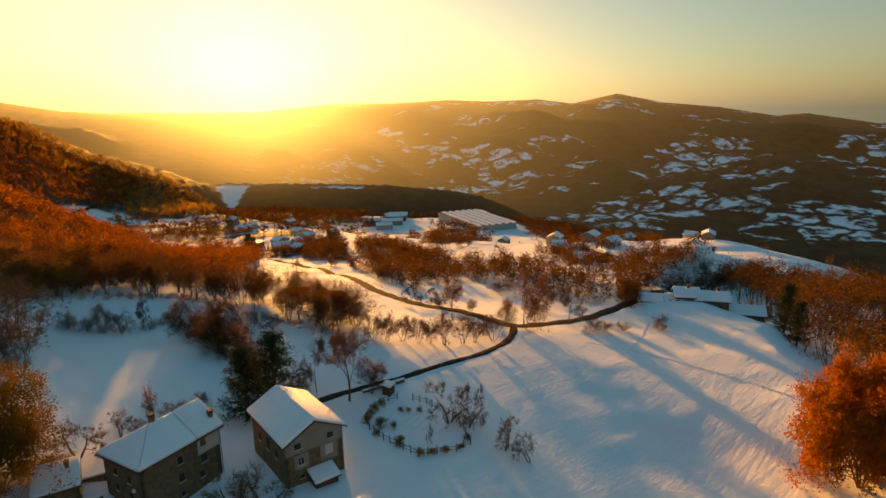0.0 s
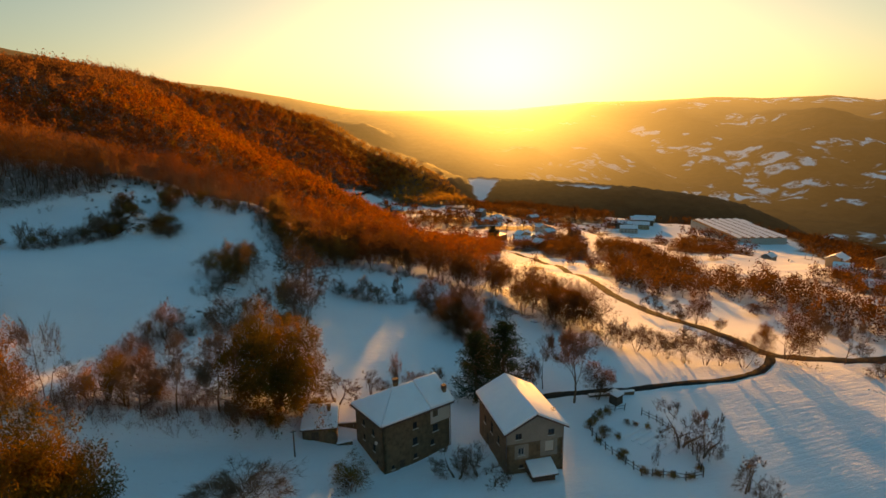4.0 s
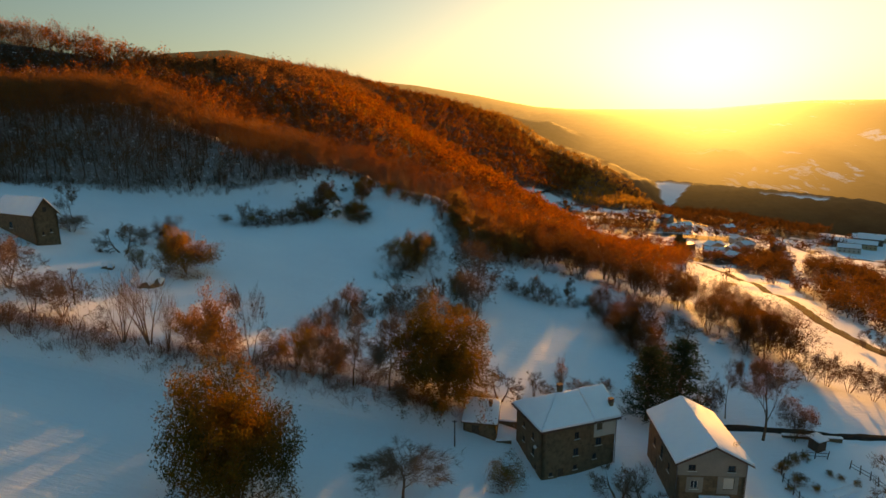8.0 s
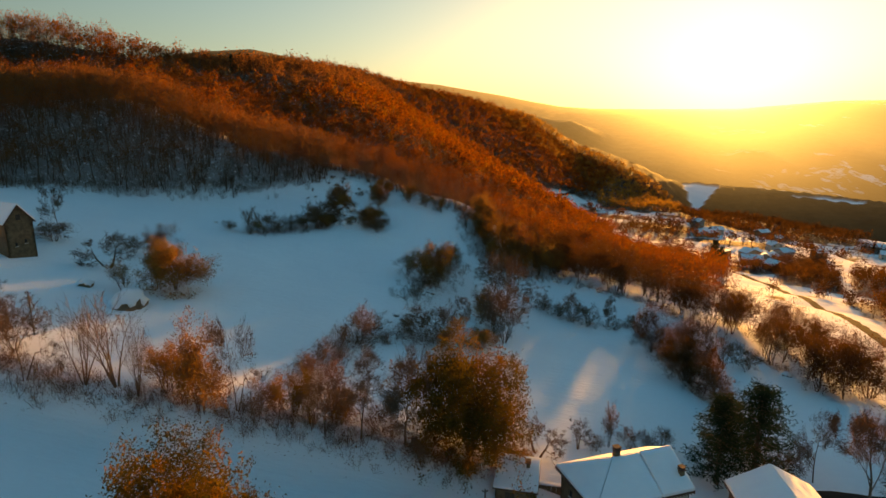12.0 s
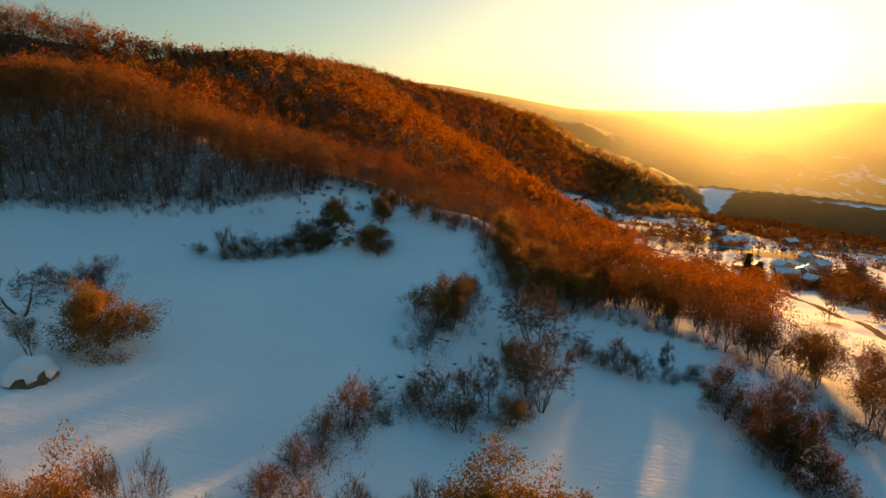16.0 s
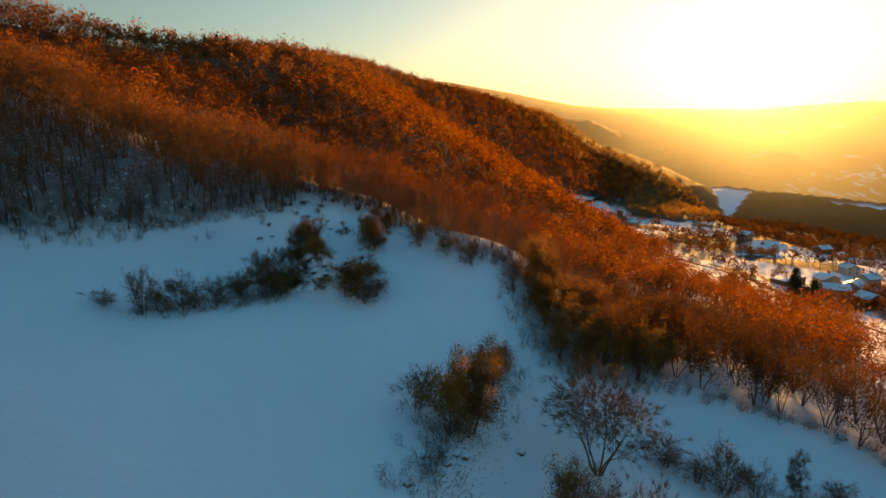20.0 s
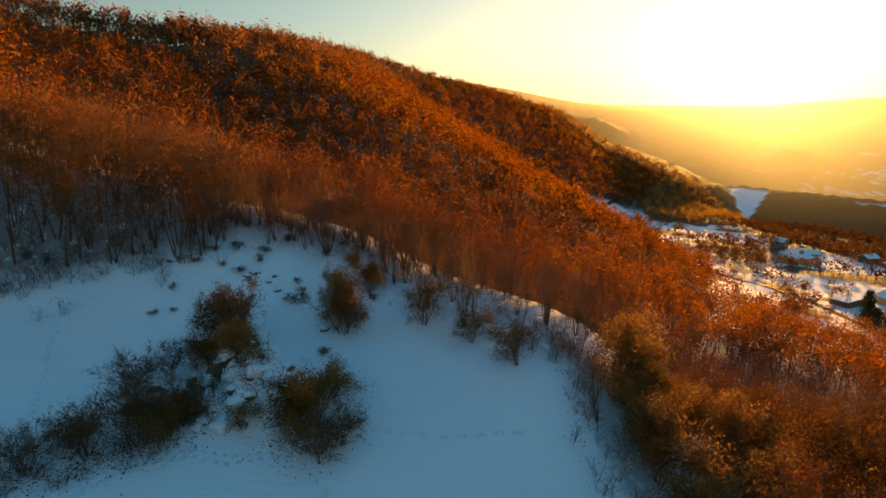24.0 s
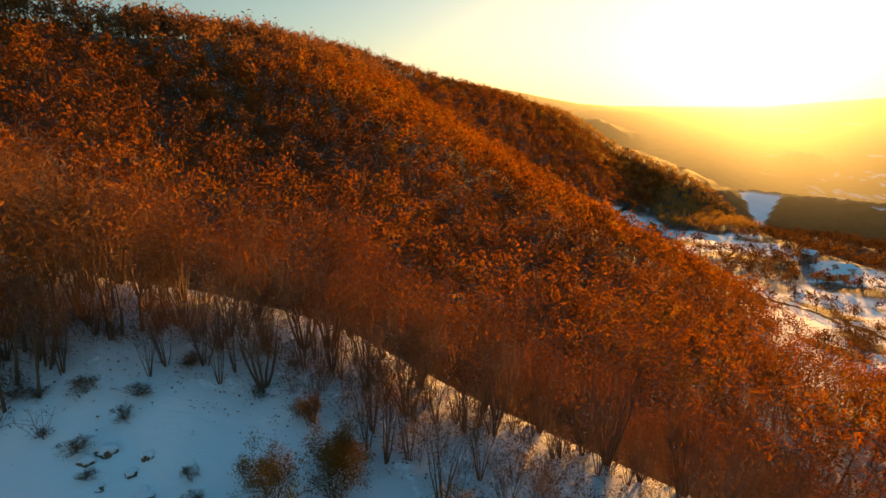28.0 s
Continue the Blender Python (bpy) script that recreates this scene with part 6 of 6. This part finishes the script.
# ---- rocks and boulders ----
def boulder(x, y, size, seed, snowy=True, flat=0.8, sink=0.08, label="dark boulder capped with snow"):
    e = tagged(new("boulder"), label, "rock")
    e.matrix_world = pose(x, y, ground_z(x, y) - size * sink, 0, 0, seed * 47 % 360)
    for name, mat, grow_by, keep in (("stone", ROCK, 1.0, -9), ("snow_cap", SNOW, 1.06, 0.05)):
        if name == "snow_cap" and not snowy:
            continue
        bm = bmesh.new()
        bmesh.ops.create_icosphere(bm, subdivisions=3, radius=size)
        for v in bm.verts:
            q = v.co * (1.0 / size) + Vector((seed * 7.3, seed * 1.9, 0))
            n = noise.noise(q * 1.3) + 0.55 * noise.noise(q * 3.1) + 0.3 * noise.noise(q * 6.5)
            v.co *= 0.95 + 0.38 * n
            v.co = Vector((round(v.co.x / (0.24 * size)), round(v.co.y / (0.24 * size)), round(v.co.z / (0.2 * size)))) * (0.12 * size) + v.co * 0.5
            v.co.z *= flat
        if name == "snow_cap":
            low = [v for v in bm.verts if v.co.z < size * flat * keep + 0.45 * size * noise.noise(v.co * (2.2 / size))]
            bmesh.ops.delete(bm, geom=low, context="VERTS")
            for v in bm.verts:
                v.co = v.co * grow_by + Vector((0, 0, 0.05 * size + 0.03))
            if not bm.faces:
                bm.free()
                continue
            bmesh.ops.solidify(bm, geom=list(bm.faces), thickness=0.05)
        ob = part(name, bm, mat, e)
        if name == "snow_cap":
            ob.data.shade_smooth()
    return e


boulder(-47.0, 71.5, 2.6, 1, True, 0.9, 0.15, "overgrown stone ruin with a thick cap of snow")
boulder(-55.8, 76.1, 1.3, 2)
for k, (x, y, s) in enumerate(((-3.9, 94.5, 1.5), (-1.1, 106.5, 0.7), (-4.7, 104.5, 0.8), (-0.1, 106.8, 0.9), (-2.0, 104.6, 0.7), (-5.9, 100.0, 0.9), (-3.0, 97.5, 0.8), (-7.0, 91.5, 1.0), (-9.5, 84.5, 0.9),
                               (6.8, 111.5, 0.8), (5.3, 117.6, 0.6), (1.2, 100.8, 0.7), (-8.0, 88.0, 0.8))):
    boulder(x, y, s * 0.75, 10 + k, True, 0.6, 0.1)
knoll_line = np.array(((-33.0, 139.5), (-30.0, 142.0), (-27.0, 143.2), (-25.0, 145.6), (-24.2, 148.6), (-24.0, 151.0)))
rock_rng = np.random.RandomState(19)
for k in range(22):
    # broken edge of the knoll, where dark earth and rock show under the snow
    u = (k + rock_rng.uniform(0, 0.8)) / 22 * (len(knoll_line) - 1)
    i = min(int(u), len(knoll_line) - 2)
    x, y = knoll_line[i] + (knoll_line[i + 1] - knoll_line[i]) * (u - i) + rock_rng.normal(0, 0.35, 2)
    boulder(x, y, rock_rng.uniform(0.6, 1.05), 40 + k, k % 3 != 1, 0.75, 0.1, "dark earthy rock on the broken edge of the snowy knoll")
for k in range(30):
    x, y = rock_rng.uniform(-27.0, -18.5), rock_rng.uniform(140.0, 146.5)
    boulder(x, y, rock_rng.uniform(0.4, 0.85), 80 + k, k % 4 != 0, 0.7, 0.15, "brown rock of the outcrop under patchy snow")
# dark lumps added for the crack-like marks in the rough snow
for k, (x, y) in enumerate(((-28.2, 159.6), (-27.4, 160.4), (-25.6, 159.4), (-25.0, 160.6), (-24.4, 158.6), (-26.8, 158.2), (-16.9, 153.8), (-17.6, 152.6), (-14.6, 146.6), (-16.2, 145.2))):
    boulder(x, y, 0.5 + 0.15 * math.sin(k * 2.1), 120 + k, True, 0.55, 0.1, "dark snow-capped lump on the crest")
for k, (x, y, s) in enumerate(((57.3, 128.0, 0.8), (62.0, 122.0, 0.7), (70.0, 100.0, 0.8), (71.0, 92.0, 0.9))):
    boulder(x, y, s, 70 + k)


# lumps of drifted snow over the knoll
knoll_rng = random.Random(8)
for k in range(34):
    x, y, s = knoll_rng.uniform(-26.5, -17), knoll_rng.uniform(138.5, 148.5), knoll_rng.uniform(0.45, 1.1)
    bm = bmesh.new()
    bmesh.ops.create_icosphere(bm, subdivisions=3, radius=s)
    for v in bm.verts:
        q = v.co * (1.0 / s) + Vector((k * 5.1, 0, k))
        v.co *= 0.9 + 0.4 * noise.noise(q * 1.2) + 0.25 * noise.noise(q * 3.0)
        v.co.z *= 0.7
    me = bpy.data.meshes.new("snow_lump")
    bm.to_mesh(me)
    bm.free()
    me.materials.append(SNOW)
    me.shade_smooth()
    lump = new("snow_lump", me)
    lump.matrix_world = pose(x, y, ground_z(x, y) + 0.12 * s, 0, 0, 40 * k)
    tagged(lump, "lump of drifted snow on the rocky knoll", "snow lump")


# ---- tracks in the snow ----
def footprints(line, step, label, seed):
    """A trail of trodden prints: low rims of pushed-up snow, left and right in turn."""
    r = np.random.RandomState(seed)
    p = np.array(line, float)
    d = np.concatenate([[0], np.cumsum(np.hypot(*np.diff(p, axis=0).T))])
    co, tri = [], []
    for k, s in enumerate(np.arange(0, d[-1], step)):
        x, y = np.interp(s, d, p[:, 0]), np.interp(s, d, p[:, 1])
        x, y = x + (0.17 if k % 2 else -0.17) + r.normal(0, 0.04), y + r.normal(0, 0.06)
        z, size = ground_z(x, y), r.uniform(0.14, 0.20)
        b = len(co)
        for ring, up in ((1.5, -0.08), (1.0, 0.12), (0.6, 0.01)):
            for j in range(7):
                a = 6.2832 * j / 7
                co.append((x + ring * size * math.cos(a) * 0.8, y + ring * size * math.sin(a) * 1.2, z + up * r.uniform(0.7, 1.2)))
        co.append((x, y, z - 0.02))
        for q in range(2):
            for j in range(7):
                i, l = b + 7 * q + j, b + 7 * q + (j + 1) % 7
                tri += [(i, l, l + 7), (i, l + 7, i + 7)]
        tri += [(b + 14 + j, b + 14 + (j + 1) % 7, b + 21) for j in range(7)]
    ob = mesh_ob("footprints", np.array(co), np.array(tri, int), SNOW)
    ob.data.shade_smooth()
    return tagged(ob, label, "tracks", kind="stuff")


footprints(((-39.6, 138.1), (-41.3, 142.2), (-43.4, 146.7), (-44.9, 150.6), (-44.4, 152.9), (-43.0, 155.0)), 0.7, "line of footprints crossing the snowy upper field", 1)
footprints(((-13.9, 139.2), (-10.3, 139.4), (-5.0, 138.6), (2.0, 139.5)), 0.8, "line of footprints beside the knoll", 2)
footprints(((-35.6, 130.4), (-32.4, 131.3), (-29.9, 134.5), (-28.2, 135.4), (-25.1, 136.4), (-22.4, 135.9), (-18.6, 136.7)), 0.45, "double trail trodden in snow below the knoll", 3)
footprints(((-36.0, 129.6), (-32.2, 130.3), (-29.4, 133.7), (-27.5, 134.9), (-25.0, 135.7), (-22.3, 135.2), (-18.6, 136.1)), 0.45, "double trail trodden in snow below the knoll", 4)
footprints(((-17.6, 137.5), (-15.9, 135.1), (-13.5, 132.7), (-10.0, 128.0)), 0.8, "footprints leading down the snowy field", 5)
footprints(((136.8, 32.7), (126.5, 29.3), (113.0, 26.0)), 0.6, "trodden path across the sunlit field to the farm", 6)
footprints(((111.6, 35.4), (115.0, 26.0), (116.3, 18.0), (115.2, -0.4), (112.1, -8.8)), 0.6, "thin trail of prints across the sunlit field", 8)
footprints(((-12.0, 36.8), (-6.1, 37.5), (-0.3, 39.3), (4.5, 43.0)), 0.7, "line of footprints in the snow below the hedge bank", 9)
footprints(((-2.0, 27.0), (4.0, 33.0), (12.0, 36.5), (16.0, 38.5)), 0.7, "footprints in the snow above the farmhouse", 7)


# ---- the village in the valley ----
PAINT = [CREAM, PLASTER, grained("ochre_plaster", (0.36, 0.26, 0.15), (0.5, 0.37, 0.22), 0.8), STONE]


def village_house(x, y, turn, w, d, h, seed, label, ridge_x=True, flat=False):
    e = tagged(new("house"), label, "house", "houses of the valley village")
    e.matrix_world = pose(x, y, ground_z(x, y), 0, 0, turn)
    wall_mat = PAINT[seed % 4]
    bm = bmesh.new()
    box(bm, -w / 2, -d / 2, -3, w / 2, d / 2, h)
    part("wall", bm, wall_mat, e)
    if flat:
        bm = bmesh.new()
        box(bm, -w / 2 - 0.3, -d / 2 - 0.3, h, w / 2 + 0.3, d / 2 + 0.3, h + 0.3)
        part("roof", bm, TILE, e)
        bm = bmesh.new()
        box(bm, -w / 2 - 0.25, -d / 2 - 0.25, h + 0.304, w / 2 + 0.25, d / 2 + 0.25, h + 0.6)
        pillow(bm, 0.1, 1)
        part("roof_snow", bm, SNOW, e)
    else:
        r = min(w, d) * 0.26
        o = 0.6
        for s in (-1, 1):
            if ridge_x:
                c = [(-w / 2 - o, s * (d / 2 + o), h - 0.3), (w / 2 + o, s * (d / 2 + o), h - 0.3), (w / 2 + o, 0, h + r), (-w / 2 - o, 0, h + r)]
            else:
                c = [(s * (w / 2 + o), -d / 2 - o, h - 0.3), (s * (w / 2 + o), d / 2 + o, h - 0.3), (0, d / 2 + o, h + r), (0, -d / 2 - o, h + r)]
            bm = bmesh.new()
            slab(bm, c, 0.2)
            rf = part("roof", bm, TILE, e)
            bm = bmesh.new()
            slab(bm, [(a * 0.985, b * 0.985, z + 0.205) for a, b, z in c], 0.35)
            part("roof_snow", bm, SNOW, rf)
        for s in (-1, 1):
            bm = bmesh.new()
            if ridge_x:
                v = [bm.verts.new(p) for p in ((s * (w / 2 - 0.02), -d / 2, h), (s * (w / 2 - 0.02), d / 2, h), (s * (w / 2 - 0.02), 0, h + r), (s * (w / 2 - 0.4), -d / 2, h), (s * (w / 2 - 0.4), d / 2, h), (s * (w / 2 - 0.4), 0, h + r))]
            else:
                v = [bm.verts.new(p) for p in ((-w / 2, s * (d / 2 - 0.02), h), (w / 2, s * (d / 2 - 0.02), h), (0, s * (d / 2 - 0.02), h + r), (-w / 2, s * (d / 2 - 0.4), h), (w / 2, s * (d / 2 - 0.4), h), (0, s * (d / 2 - 0.4), h + r))]
            for f in ((0, 1, 2), (5, 4, 3), (0, 3, 4, 1), (1, 4, 5, 2), (2, 5, 3, 0)):
                bm.faces.new([v[i] for i in f])
            part("gable", bm, wall_mat, e)
        add_chimney(e, w * 0.22, d * 0.12, h + 0.3, h + r + 1.0, 0.7)
    n = max(2, int(w / 3.2))
    for k in range(n):
        for lvl in range(1 if h < 4.5 else 2):
            for s in (-1, 1):
                bm = bmesh.new()
                cx, cz = -w / 2 + w * (k + 0.5) / n, 1.1 + 2.7 * lvl
                box(bm, cx - 0.5, s * d / 2 - 0.04, cz, cx + 0.5, s * d / 2 + 0.04, cz + 1.2)
                part("window", bm, SHUTTER, e)
    return e


HOME = "village house with a snow-covered gabled roof"
village_spots = (((189, 362, 30, 24, 9, 4.0), (217, 372, 12, 13, 9, 5.5), (219, 352, 40, 12, 10, 5.5), (241, 372, 20, 12, 9, 6.0), (205, 322, 15, 11, 9, 5.5), (222, 380, 25, 16, 8, 4.5), (202, 342, -20, 14, 9, 5.0), (258, 412, 0, 11, 9, 6.0)),
                 ((279, 392, 10, 10, 8, 6.0), (244, 496, 20, 24, 9, 5.5), (260, 548, 35, 11, 10, 8.0), (262, 512, 0, 12, 9, 6.0), (302, 507, 15, 12, 9, 5.5), (342, 515, -10, 12, 9, 5.5), (318, 510, 30, 11, 9, 6.0), (330, 470, 5, 11, 9, 5.5)),
                 ((269, 151, 35, 20, 8, 4.5), (292, 170, 20, 11, 9, 5.5), (300, 150, 10, 11, 9, 5.5), (240, 118, 25, 11, 8, 4.5), (252, 113, 40, 14, 8, 4.5), (315, 135, 0, 10, 8, 5.0), (335, 150, 15, 12, 9, 5.0), (285, 128, -10, 10, 8, 5.0)),
                 ((358, 310, 20, 11, 9, 5.5), (385, 330, 5, 12, 9, 5.5), (400, 300, 15, 10, 9, 5.0), (360, 250, 30, 11, 9, 5.5), (330, 95, 10, 18, 9, 5.0), (352, 110, -5, 12, 9, 5.5), (400, 120, 20, 14, 9, 5.0), (420, 140, 0, 11, 9, 5.0)))
k = 0
for street in village_spots:
    for x, y, turn, w, d, h in street:
        village_house(x, y, turn, w * 0.85, d * 0.9, h * 0.78, k * 7 + 3, HOME if k else "long flat-roofed village house under snow", k % 3 != 1, k == 0)
        k += 1
for x, y, turn, w, d, h in ((157, 41, -62, 9, 5, 2.4), (161, 34.5, -58, 5, 5, 3.4), (166, 29, -60, 9, 6, 4.2), (158.5, 36.5, -58, 4, 4, 1.8), (171, 22, -62, 11, 6, 4.2), (165, 35.5, -60, 6, 5, 3.6)):
    barn = village_house(x, y, turn, w, d, h * 0.85, 3, "stone farm building with snow on its low roof behind the field")
    barn.matrix_world = Matrix.Translation((0, 0, -1.9)) @ barn.matrix_world
    k += 1


def factory(x, y, turn):
    """Long low works with rows of snowy roof bays."""
    e = tagged(new("factory"), "large low factory with parallel snow-striped roof bays", "factory")
    e.matrix_world = pose(x, y, ground_z(x, y) + 3, 0, 0, turn) @ Matrix.Diagonal((0.9, 0.8, 1, 1))
    bm = bmesh.new()
    box(bm, -60, -32, -12, 60, 32, 6)
    part("wall", bm, CREAM, e, "pale factory wall")
    for b in range(6):
        y0 = -32 + b * 10.7
        bm = bmesh.new()
        slab(bm, [(-60, y0, 7.6), (60, y0, 7.6), (60, y0 + 5.4, 6.2), (-60, y0 + 5.4, 6.2)], 0.3)
        part("roof_bay", bm, SNOW, e, "snowy roof bay")
        bm = bmesh.new()
        slab(bm, [(-60, y0 + 5.5, 6.5), (60, y0 + 5.5, 6.5), (60, y0 + 10.6, 6.3), (-60, y0 + 10.6, 6.3)], 0.2)
        part("glazed_bay", bm, TILE, e, "dark sloping roof lights")
    bm = bmesh.new()
    box(bm, 40, -44, -12, 64, -33, 5)
    part("annex", bm, PLASTER, e, "grey annex")
    bm = bmesh.new()
    box(bm, 39.5, -44.5, 5.004, 64.5, -32.6, 5.5)
    part("annex_snow", bm, SNOW, e)


factory(505, 432, 68)
for x, y, turn, w, d, h in ((430, 500, -40, 30, 10, 5.0), (455, 520, -40, 26, 12, 6.0), (405, 480, -30, 18, 10, 5.0), (425, 525, -40, 22, 9, 5.0), (480, 545, -40, 24, 10, 5.0)):
    village_house(x, y, turn, w, d, h, k, "long workshop with a snowy roof")
    k += 1
